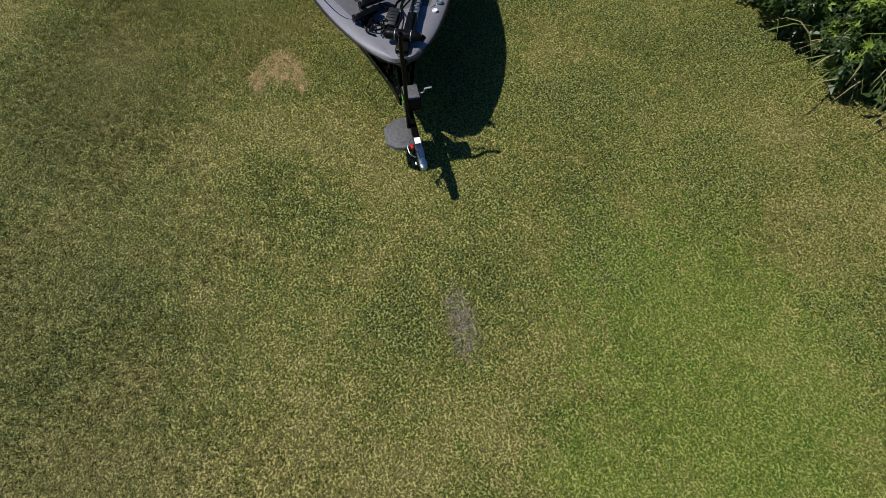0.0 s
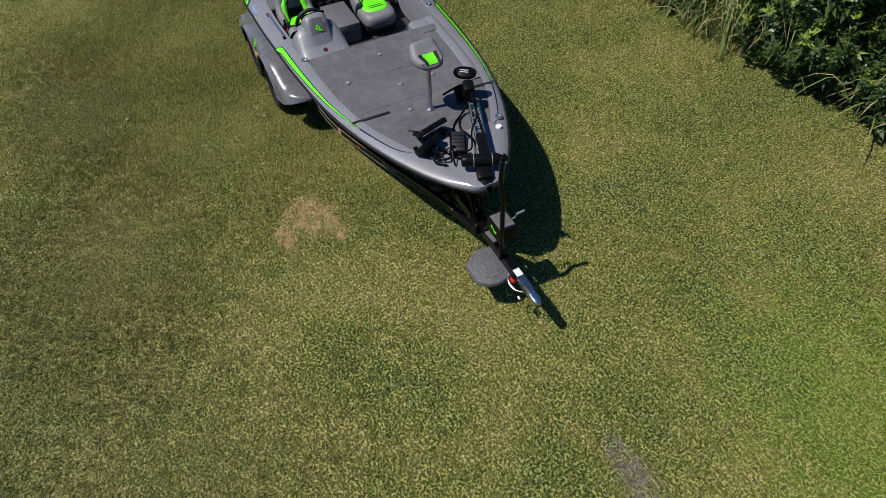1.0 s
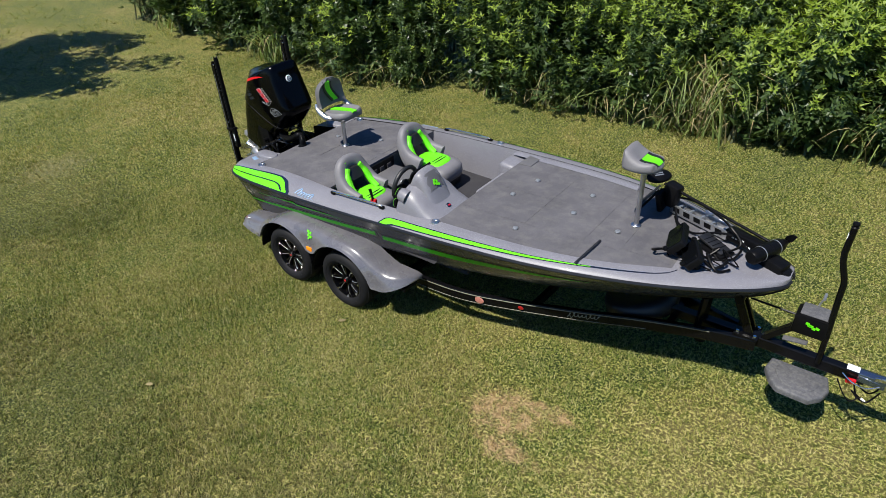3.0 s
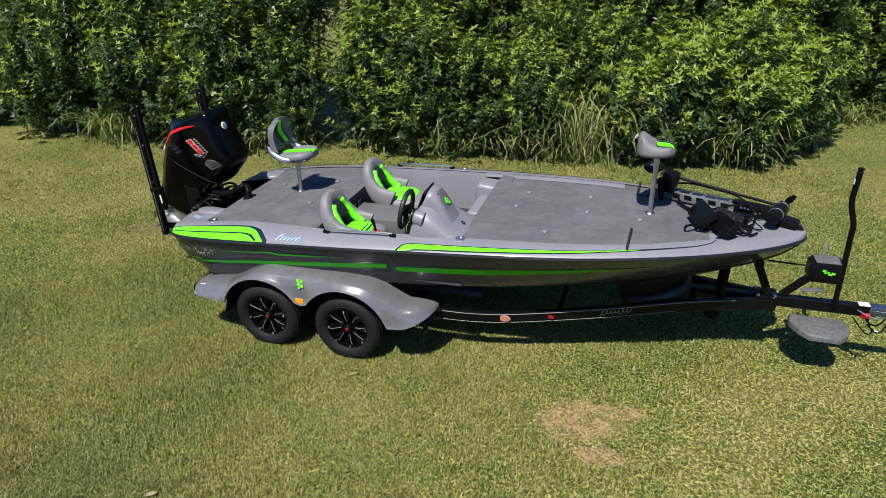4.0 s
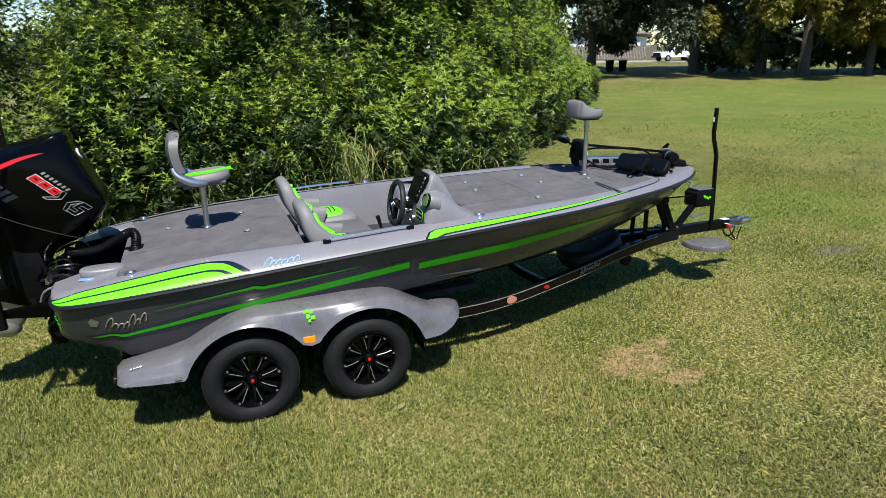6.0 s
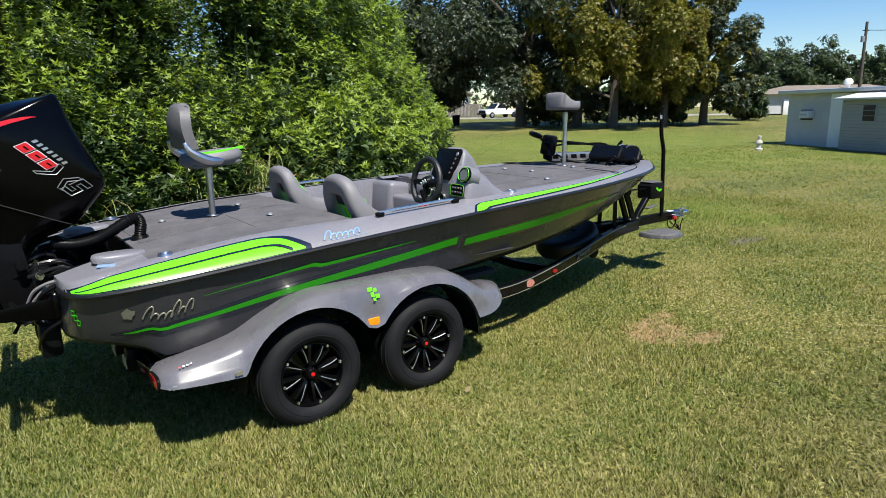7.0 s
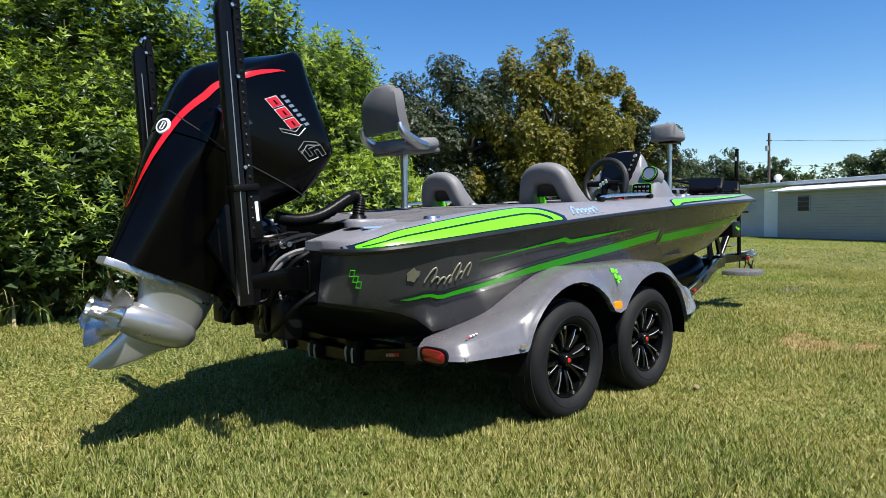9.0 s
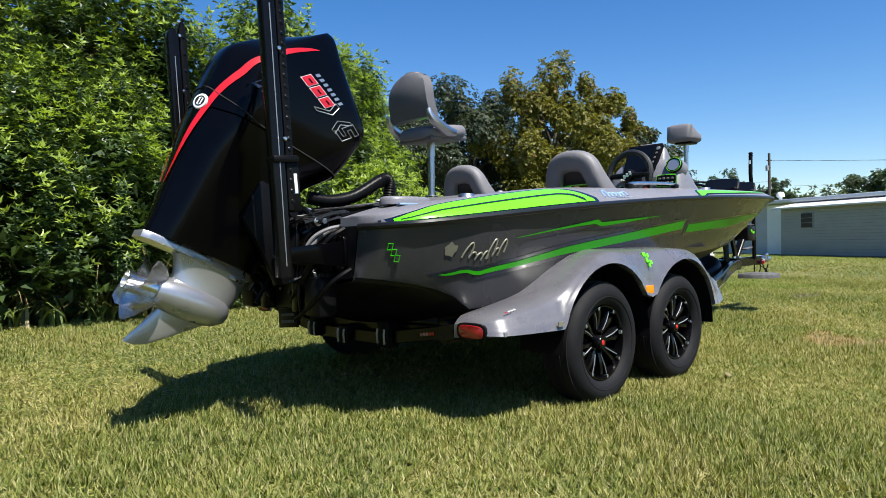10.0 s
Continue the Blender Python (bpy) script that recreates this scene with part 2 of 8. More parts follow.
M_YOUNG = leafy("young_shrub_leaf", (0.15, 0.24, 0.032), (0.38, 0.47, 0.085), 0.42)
M_REED = leafy("reed_blade", (0.075, 0.13, 0.028), (0.30, 0.36, 0.12), 0.3, 0.45)
M_STRAW = leafy("dry_blade", (0.20, 0.16, 0.07), (0.42, 0.35, 0.18), 0.2, 0.7)
M_OAK = leafy("dark_oak_leaf", (0.020, 0.034, 0.018), (0.080, 0.100, 0.052), 0.25, 0.45)
M_AUTUMN = leafy("olive_tree_leaf", (0.045, 0.070, 0.010), (0.27, 0.23, 0.035), 0.35, 0.45)
M_RUST = leafy("rusty_tree_leaf", (0.10, 0.055, 0.012), (0.26, 0.15, 0.03), 0.3, 0.5)
M_BARK = surf("bark", (0.070, 0.058, 0.046), 0.95, 0.0, 0.35, 5.0, 40, 0.9)
M_STEM = surf("green_stem", (0.075, 0.085, 0.035), 0.8, 0.0, 0.3, 5.0, 40, 0.4)
M_SIDING = surf("grey_siding", (0.29, 0.293, 0.30), 0.6, 0.0, 0.10, 1.5, 40, 0.1, 0.0, 0.15)
M_STUCCO = surf("pale_stucco", (0.46, 0.46, 0.46), 0.85, 0.0, 0.12, 1.2, 60, 0.4, 0.0, 0.12)
M_TRIM = surf("white_trim", (0.78, 0.78, 0.76), 0.5, 0.0, 0.05, 3.0, 50)
M_ROOF = surf("white_metal_roof", (0.56, 0.57, 0.58), 0.45, 0.2, 0.08, 1.0, 30)
M_SHINGLE = surf("brown_shingle", (0.20, 0.165, 0.13), 0.9, 0.0, 0.2, 2.0, 30, 0.5)
M_GLASS = surf("dark_window", (0.016, 0.018, 0.022), 0.16, 0.0, 0.1, 2.0, 30, 0.0, 0.0, 0.0, 0.0, 0.25)
M_WOOD = surf("weathered_wood", (0.17, 0.15, 0.125), 0.9, 0.0, 0.25, 3.0, 60, 0.6)
M_ROAD = surf("pale_road", (0.30, 0.29, 0.27), 0.9, 0.0, 0.15, 0.8, 30, 0.3)
M_CAR = surf("white_car_paint", (0.75, 0.76, 0.77), 0.25, 0.0, 0.04, 2.0, 40, 0.0, 0.8)
M_CONCRETE = surf("concrete", (0.40, 0.385, 0.36), 0.9, 0.0, 0.15, 8.0, 80, 0.4)


# ---- mesh helpers ----
def thing(name, at, label, category, group="", kind=""):
    ob = new(name)
    ob.location = at
    ob.empty_display_size = 0.1
    return tagged(ob, label, category, group, kind)


def finish(bm, sharp=0.62):
    bmesh.ops.recalc_face_normals(bm, faces=bm.faces)
    for f in bm.faces:
        f.smooth = True
    for e in bm.edges:
        if len(e.link_faces) == 2 and e.calc_face_angle(0.0) > sharp:
            e.smooth = False


def root_of(ob):
    """Where a parent stands: things at their base, parts at the world's origin."""
    return Matrix.Translation(ob.location) if ob.type == "EMPTY" else Matrix.Identity(4)


def part(name, bm, material, parent=None, label="", sharp=0.62):
    """Links a bmesh, built in world coordinates, as one mesh under a thing or part."""
    finish(bm, sharp)
    me = bpy.data.meshes.new(name)
    bm.to_mesh(me)
    bm.free()
    for mt in (material if isinstance(material, (list, tuple)) else [material]):
        me.materials.append(mt)
    ob = new(name, me)
    if parent is not None:
        ob.parent = parent
        ob.matrix_parent_inverse = root_of(parent).inverted()
    return tagged(ob, label)


def again(ob, m, parent):
    """The same mesh once more as a part, moved by m."""
    o = new(ob.name.split(".")[0], ob.data)
    o.parent = parent
    o.matrix_parent_inverse = root_of(parent).inverted()
    o.matrix_basis = m
    return o


def mirrored(ob, parent=None):
    """The same part on the port side."""
    me = ob.data.copy()
    me.transform(Matrix.Diagonal((1, -1, 1, 1)))
    me.flip_normals()
    o = new(ob.name.split(".")[0], me)
    par = parent or ob.parent
    if par is not None:
        o.parent = par
        o.matrix_parent_inverse = root_of(par).inverted()
    if "label" in ob:
        tagged(o, ob["label"])
    for ch in list(ob.children):
        mirrored(ch, o)
    return o


def box(bm, c, s, rot=(0, 0, 0), bevel=0.0, seg=2):
    r = bmesh.ops.create_cube(bm, size=1.0, matrix=pose(*c, *rot) @ Matrix.Diagonal((*s, 1)))
    if bevel:
        es = list({e for v in r["verts"] for e in v.link_edges})
        bmesh.ops.bevel(bm, geom=es, offset=bevel, segments=seg, profile=0.5, affect="EDGES")
    return bm


def loft(bm, rings, closed=True, caps=True):
    """Skins rings of equal length."""
    vs = [[bm.verts.new(p) for p in r] for r in rings]
    n = len(rings[0])
    for a, b in zip(vs, vs[1:]):
        for i in range(n if closed else n - 1):
            j = (i + 1) % n
            try:
                bm.faces.new((a[i], a[j], b[j], b[i]))
            except ValueError:
                pass
    if caps and closed:
        for ring in (vs[0], vs[-1]):
            try:
                bm.faces.new(ring)
            except ValueError:
                pass
    return bm


def tube(bm, pts, r, seg=10, caps=True):
    """A round bar along a line; r is one radius or one for each point."""
    pts = [Vector(p) for p in pts]
    rs = r if isinstance(r, (list, tuple)) else [r] * len(pts)
    rings, side_v = [], None
    for i, p in enumerate(pts):
        d = (pts[min(i + 1, len(pts) - 1)] - pts[max(i - 1, 0)]).normalized()
        if side_v is None:
            side_v = d.orthogonal().normalized()
        side_v = (side_v - d * side_v.dot(d)).normalized()
        up = d.cross(side_v)
        rings.append([p + (side_v * math.cos(2 * math.pi * k / seg) + up * math.sin(2 * math.pi * k / seg)) * rs[i] for k in range(seg)])
    return loft(bm, rings, True, caps)


def smooth_line(pts, n=6):
    """Rounds the corners of a line of points."""
    P = [Vector(p) for p in pts]
    out = []
    for i in range(len(P) - 1):
        p0, p1, p2, p3 = P[max(i - 1, 0)], P[i], P[i + 1], P[min(i + 2, len(P) - 1)]
        for k in range(n):
            t = k / n
            out.append(0.5 * ((2 * p1) + (p2 - p0) * t + (2 * p0 - 5 * p1 + 4 * p2 - p3) * t * t + (3 * p1 - p0 - 3 * p2 + p3) * t ** 3))
    return out + [P[-1]]


def lathe(bm, profile, m, seg=24):
    """Turns (radius, height) pairs about the local z axis of m."""
    rings = [[m @ Vector((max(r, 0.0003) * math.cos(2 * math.pi * k / seg), max(r, 0.0003) * math.sin(2 * math.pi * k / seg), z)) for k in range(seg)] for r, z in profile]
    return loft(bm, rings, True, False)


def prism(bm, pts, m, depth, bevel=0.0):
    """A flat outline in the local xy plane of m, given thickness along z."""
    a = [bm.verts.new(m @ Vector((x, y, 0))) for x, y in pts]
    f = bm.faces.new(a)
    r = bmesh.ops.extrude_face_region(bm, geom=[f])
    top = [v for v in r["geom"] if isinstance(v, bmesh.types.BMVert)]
    off = (m.to_3x3() @ Vector((0, 0, 1))) * depth
    for v in top:
        v.co += off
    if bevel:
        es = [e for e in {e for v in top for e in v.link_edges} if all(v in top for v in e.verts)]
        bmesh.ops.bevel(bm, geom=es, offset=bevel, segments=2, profile=0.5, affect="EDGES")
    return bm


def oval(a, b, n=24, power=2.0):
    out = []
    for k in range(n):
        t = 2 * math.pi * k / n
        c, s = math.cos(t), math.sin(t)
        out.append((a * math.copysign(abs(c) ** (2 / power), c), b * math.copysign(abs(s) ** (2 / power), s)))
    return out


def frame_m(o, ex, ey):
    """The matrix whose local x and y run along ex and ey from o."""
    x = Vector(ex).normalized()
    z = x.cross(Vector(ey)).normalized()
    y = z.cross(x)
    return Matrix(((x.x, y.x, z.x, o[0]), (x.y, y.y, z.y, o[1]), (x.z, y.z, z.z, o[2]), (0, 0, 0, 1)))


def fast_mesh(name, verts, faces, mats, mat_index=None, smooth=False):
    """A mesh from numpy arrays; faces all have the same number of corners."""
    me = bpy.data.meshes.new(name)
    nf, k = faces.shape
    me.vertices.add(len(verts))
    me.vertices.foreach_set("co", np.ascontiguousarray(verts, dtype=np.float32).ravel())
    me.loops.add(nf * k)
    me.loops.foreach_set("vertex_index", np.ascontiguousarray(faces, dtype=np.int32).ravel())
    me.polygons.add(nf)
    me.polygons.foreach_set("loop_start", np.arange(0, nf * k, k, dtype=np.int32))
    me.polygons.foreach_set("loop_total", np.full(nf, k, dtype=np.int32))
    for mt in mats:
        me.materials.append(mt)
    if mat_index is not None:
        me.polygons.foreach_set("material_index", np.ascontiguousarray(mat_index, dtype=np.int32))
    me.update(calc_edges=True)
    if smooth:
        me.shade_smooth()
    return me


# ---- ground ----
def rise(x, y):
    """The lawn is level round the boat and climbs a little far off."""
    r = math.hypot(x, y)
    return 0.0215 * max(0.0, r - 35) if r < 130 else 0.0215 * 95


SOIL = -0.03


def build_ground():
    bm = bmesh.new()
    radii = [0, 3, 6, 9, 13, 18, 25, 33, 38, 45, 55, 68, 85, 105, 140, 250, 600, 1600, 4000]
    seg = 72
    rings = []
    for r in radii[1:]:
        rings.append([(r * math.cos(2 * math.pi * k / seg), r * math.sin(2 * math.pi * k / seg),
                       SOIL + rise(r, 0) + (0.02 * noise.noise(Vector((r * 0.11, k * 0.35, 0))) if r > 9 else 0)) for k in range(seg)])
    loft(bm, rings, True, False)
    c = bm.verts.new((0, 0, SOIL))
    bm.verts.ensure_lookup_table()
    for k in range(seg):
        bm.faces.new((c, bm.verts[k], bm.verts[(k + 1) % seg]))
    ob = part("ground", bm, M_SOIL)
    return tagged(ob, "mown lawn of mixed green and straw-coloured grass", "ground", kind="structure")


build_ground()


def build_grass():
    """Broad flat blades of the lawn round the boat."""
    rng = np.random.default_rng(4)
    spots = []
    for x0, x1, y0, y1, per in ((-8.5, 11.5, -8.0, 5.8, 2150), (-4.4, 3.4, -4.8, 1.2, 2600), (-3.3, 1.6, -3.3, -0.2, 7000)):
        n = int((x1 - x0) * (y1 - y0) * per)
        spots.append(np.column_stack((rng.uniform(x0, x1, n), rng.uniform(y0, y1, n))) + rng.normal(0, 0.4, (n // 5 + 1, 2)).repeat(5, 0)[:n])
    near_count = sum(len(s) for s in spots)
    for x0, x1, y0, y1, per in ((11.0, 36.0, -8.0, 13.0, 150), (-24.0, -8.5, -12.0, 4.5, 120), (-8.5, 11.0, -16.0, -8.0, 150)):
        m = int((x1 - x0) * (y1 - y0) * per)
        spots.append(np.column_stack((rng.uniform(x0, x1, m), rng.uniform(y0, y1, m))))
    P = np.vstack(spots)
    P = P[np.arange(len(P)) // 5 * 5] + rng.normal(0, 0.013, P.shape)        # tufts of five
    keep = np.ones(len(P), bool)
    for px, py, rx, ry in BARE + WORN:
        d = ((P[:, 0] - px) / rx) ** 2 + ((P[:, 1] - py) / ry) ** 2
        keep &= (d > 1.0) | (rng.random(len(P)) < 0.35)
    near_count = int(keep[:near_count].sum())
    P = P[keep]
    n = len(P)
    b = rng.uniform(0, 2 * np.pi, n)
    h = rng.uniform(0.014, 0.054, n) * (0.85 + 0.3 * np.sin(P[:, 0] * 2.1) * np.cos(P[:, 1] * 1.7))
    w = rng.uniform(0.0028, 0.0058, n)
    lean = rng.uniform(0.012, 0.045, n)
    far_off = np.arange(n) >= near_count
    w *= np.clip(1.0 + 0.06 * (np.hypot(P[:, 0] + 1.5, P[:, 1] + 1.5) - 2.5), 1.0, 1.35)
    w[far_off] *= 1.7
    h[far_off] *= 1.3
    lean[far_off] *= 2.0
    base = np.column_stack((P, np.full(n, SOIL + 0.001)))
    d = np.column_stack((np.cos(b), np.sin(b), np.zeros(n)))
    sx = np.column_stack((-np.sin(b), np.cos(b), rng.uniform(-0.3, 0.3, n))) * w[:, None]
    tip = base + d * lean[:, None] + np.array([0, 0, 1.0]) * h[:, None]
    V = np.stack((base - sx, base + sx, tip), 1).reshape(-1, 3)
    F = np.arange(n * 3).reshape(n, 3)
    ob = new("lawn_grass", fast_mesh("lawn_grass", V, F, [M_BLADE]))
    return tagged(ob, "short mown grass blades, green mixed with dry straw", "grass", kind="stuff")


build_grass()


# ---- the boat ----
def curve(pts):
    """Smooth interpolation through (x, value) pairs."""
    xs = [p[0] for p in pts]
    vs = [p[1] for p in pts]
    n = len(xs)
    d = [(vs[i + 1] - vs[i]) / (xs[i + 1] - xs[i]) for i in range(n - 1)]
    m = [d[0]] + [0.0 if d[i - 1] * d[i] <= 0 else 2 * d[i - 1] * d[i] / (d[i - 1] + d[i]) for i in range(1, n - 1)] + [d[-1]]

    def f(x):
        if x <= xs[0]:
            return vs[0]
        if x >= xs[-1]:
            return vs[-1]
        i = max(k for k in range(n - 1) if xs[k] <= x)
        h = xs[i + 1] - xs[i]
        t = (x - xs[i]) / h
        return ((1 + 2 * t) * (1 - t) ** 2 * vs[i] + t * (1 - t) ** 2 * h * m[i]
                + t * t * (3 - 2 * t) * vs[i + 1] + t * t * (t - 1) * h * m[i + 1])
    return f


beam = curve([(-1.66, 0.62), (-1.656, 0.70), (-1.642, 0.79), (-1.61, 0.88), (-1.56, 0.945), (-1.48, 0.99), (-1.3, 1.04), (-0.9, 1.095), (-0.39, 1.125), (0.3, 1.13), (0.965, 1.11), (1.57, 1.08), (2.29, 1.01),
              (2.79, 0.92), (3.32, 0.76), (3.84, 0.52), (4.12, 0.34), (4.28, 0.20), (4.35, 0.11), (4.37, 0.0)])
sheer = curve([(-1.66, 0.95), (-0.39, 1.067), (0.965, 1.157), (2.3, 1.215), (3.3, 1.245), (4.37, 1.25)])
chine_y = curve([(-1.66, 0.57), (-1.656, 0.63), (-1.642, 0.70), (-1.61, 0.77), (-1.56, 0.815), (-1.45, 0.865), (-1.2, 0.905), (0.0, 0.93), (0.86, 0.91), (1.65, 0.85), (2.4, 0.70), (3.1, 0.45), (3.8, 0.16), (4.15, 0.05), (4.37, 0.0)])
chine_z = curve([(-1.66, 0.70), (-1.45, 0.655), (-1.3, 0.60), (-1.2, 0.53), (-0.5, 0.60), (0.86, 0.715), (1.65, 0.77), (2.4, 0.82), (3.1, 0.86), (3.8, 0.93), (4.15, 1.03), (4.3, 1.12), (4.37, 1.19)])
keel_z = curve([(-1.66, 0.62), (-1.45, 0.55), (-1.25, 0.40), (-1.1, 0.37), (0.5, 0.42), (2.0, 0.50), (3.0, 0.62), (3.4, 0.70), (3.9, 0.87), (4.15, 1.0), (4.3, 1.10), (4.37, 1.18)])


def side(x, v, out=0.0):
    """Starboard hull side: v runs from the chine (0) to the sheer (1)."""
    yc, ys, zc, zs = chine_y(x), beam(x), chine_z(x), sheer(x)
    y = yc + (ys - yc) * v ** 0.85 + out
    return (x, -y, zc + (zs - zc) * v - 0.25 * out)


STATIONS = [-1.66, -1.6585, -1.656, -1.65, -1.642, -1.628, -1.61, -1.585, -1.56, -1.5, -1.4, -1.3, -1.2, -1.1] + [-0.9 + 0.2 * k for k in range(22)] + [3.45, 3.6, 3.75, 3.9, 4.02, 4.12, 4.2, 4.27, 4.32, 4.35, 4.365]
FINE = sorted(set(STATIONS + [round(-1.1 + 0.05 * k, 3) for k in range(90)]))
RISE = curve([(-1.66, 0.05), (-1.4, 0.09), (-0.6, 0.112), (0.3, 0.085), (1.0, 0.075), (2.0, 0.065), (3.0, 0.062), (4.37, 0.05)])
CAPW = curve([(-1.66, 0.10), (-1.4, 0.20), (-0.6, 0.26), (0.2, 0.22), (1.4, 0.21), (3.0, 0.16), (3.6, 0.20), (4.0, 0.18), (4.37, 0.0)])


def cap(x, w, out=0.0):
    """Starboard gunwale: w runs from the rub rail (0) to the deck's edge (1)."""
    y, z = beam(x), sheer(x)
    cw = min(CAPW(x), y)
    u = w ** 1.25
    return (x, -(y - cw * u) - 0.6 * out, z + RISE(x) * math.sin(min(w, 1.0) * math.pi / 2) ** 0.8 + 0.8 * out)


def deck_z(x):
    return sheer(x) + RISE(x)


def deck_y(x):
    return max(0.0, beam(x) - min(CAPW(x), beam(x)))


boat = thing("bass_boat", (0, 0, 0.4), "grey and charcoal bass boat with lime green stripes on a trailer", "boat")

# hull sides, both halves in one skin
bm = bmesh.new()
rings = []
for x in FINE:
    rings.append([side(x, (k / 24) ** 1.4) for k in range(24, -1, -1)])
loft(bm, rings, False)
hull_side = part("hull_side", bm, M_SIDE, boat, "charcoal metal-flake gelcoat hull side", 0.9)
mirrored(hull_side)

bm = bmesh.new()
rings = []
for x in STATIONS:
    yc, zc, zk = chine_y(x), chine_z(x), keel_z(x)
    pts = [(x, -yc, zc - 0.002), (x, -yc * 0.97, zc - 0.02), (x, -yc * 0.62, zk + (zc - zk) * 0.5), (x, -yc * 0.6, zk + (zc - zk) * 0.44), (x, -yc * 0.2, zk + (zc - zk) * 0.12), (x, 0, zk)]
    rings.append(pts + [(p[0], -p[1], p[2]) for p in reversed(pts[:-1])])
loft(bm, rings, False)
part("hull_bottom", bm, M_BOTTOM, boat, "black gelcoat v-shaped hull bottom", 0.5)

# rub rail
for sgn in (-1, 1):
    bm = bmesh.new()
    tube(bm, [(x, sgn * (beam(x) + 0.004), sheer(x) - 0.004) for x in STATIONS], 0.016, 8)
    part("rub_rail", bm, M_RUB, boat, "black rubber rub rail")

# gunwale
bm = bmesh.new()
loft(bm, [[cap(x, w) for w in [(k / 26) ** 1.3 for k in range(27)]] for x in FINE], False)
gun = part("gunwale", bm, M_GEL, boat, "grey metal-flake gelcoat gunwale", 0.9)
mirrored(gun)

# decks
WELL = (0.06, 1.47)        # cockpit from the seats to the front deck


def deck_sheet(name, xs, z_off, material, inset=0.0, y_lim=9.0, label=""):
    bm = bmesh.new()
    rings = []
    for x in xs:
        hw = min(y_lim, deck_y(x) + 0.004 - inset)
        rings.append([(x, -hw + 2 * hw * k / 10, deck_z(x) + z_off + 0.012 * (1 - (2 * k / 10 - 1) ** 2)) for k in range(11)])
    loft(bm, rings, False)
    r = bmesh.ops.extrude_face_region(bm, geom=list(bm.faces))
    for v in r["geom"]:
        if isinstance(v, bmesh.types.BMVert):
            v.co.z -= 0.03
    return part(name, bm, material, boat, label, 0.5)


deck_sheet("front_deck", [WELL[1] + (3.55 - WELL[1]) * k / 20 for k in range(21)], -0.012, M_CARPET, label="charcoal carpeted casting deck")
deck_sheet("bow_plate", [3.55, 3.65, 3.75, 3.85, 3.95, 4.05, 4.15, 4.22, 4.28, 4.33, 4.355], -0.010, M_GEL, label="grey gelcoat bow plate")
deck_sheet("rear_deck", [-1.22 + (WELL[0] + 1.22) * k / 12 for k in range(13)], -0.012, M_CARPET, label="charcoal carpeted rear deck")

# splash well and transom
bm = bmesh.new()
for sgn in (-1, 1):
    pts = [(-1.655, sgn * 0.47, 0.72), (-1.655, sgn * 0.47, deck_z(-1.6)), (-1.22, sgn * 0.47, deck_z(-1.22)), (-1.22, sgn * 0.47, 0.72)]
    bm.faces.new([bm.verts.new(p) for p in pts])
bm.faces.new([bm.verts.new(p) for p in [(-1.225, -0.47, 0.72), (-1.225, 0.47, 0.72), (-1.225, 0.47, deck_z(-1.22) - 0.01), (-1.225, -0.47, deck_z(-1.22) - 0.01)]])
bm.faces.new([bm.verts.new(p) for p in [(-1.66, -0.47, 0.73), (-1.66, 0.47, 0.73), (-1.2, 0.47, 0.75), (-1.2, -0.47, 0.75)]])
part("splash_well", bm, M_BLACK, boat, "dark splash well ahead of the engine")
for sgn in (-1, 1):
    bm = bmesh.new()
    xs = [-1.66, -1.656, -1.642, -1.62, -1.6, -1.55, -1.45, -1.35, -1.22]
    loft(bm, [[(x, sgn * (0.47 + (deck_y(x) + 0.005 - 0.47) * k / 5), deck_z(x) - 0.006) for k in range(6)] for x in xs], False)
    loft(bm, [[(-1.66 - 0.001, sgn * (0.47 + (beam(-1.66) - 0.47) * k / 5), z) for k in range(6)] for z in (deck_z(-1.66) - 0.006, 0.95)], False)
    part("stern_corner", bm, M_GEL, boat, "grey gelcoat stern corner")
bm = bmesh.new()
pts = [(-1.662, y, z) for y, z in ((-0.62, 0.95), (-0.57, 0.70), (0, 0.6), (0.57, 0.70), (0.62, 0.95), (0.47, 0.95), (0.47, 0.76), (-0.47, 0.76), (-0.47, 0.95))]
bm.faces.new([bm.verts.new(p) for p in pts])
part("transom", bm, M_BOTTOM, boat, "black gelcoat transom")

# cockpit liner
x0, x1, fz = WELL[0], WELL[1], 0.80
for x in (x0 - 0.002, x1 + 0.002):
    bm = bmesh.new()
    box(bm, (x, 0, (fz + deck_z(x)) / 2 - 0.01), (0.012, 1.8, deck_z(x) - fz - 0.03))
    part("bulkhead", bm, M_SHELL, boat, "grey moulded cockpit bulkhead")
bm = bmesh.new()
box(bm, (x1 - 0.10, 0.40, 0.955), (0.19, 0.72, 0.30), (0, 0, 0), 0.03, 3)
part("cockpit_step", bm, M_GEL, boat, "grey moulded step up to the casting deck")
bm = bmesh.new()
box(bm, (x1 - 0.12, 0.72, 1.02), (0.25, 0.36, 0.40), (0, 6, 0), 0.05, 3)
part("port_step", bm, M_GEL, boat, "grey moulded corner step in the cockpit")
for k in range(3):
    bm = bmesh.new()
    box(bm, (x1 - 0.008, 0.12 + 0.26 * k, 1.165), (0.014, 0.20, 0.07), (0, 0, 0), 0.006)
    part("locker_door", bm, M_GEL, boat, "grey locker door in the bulkhead")
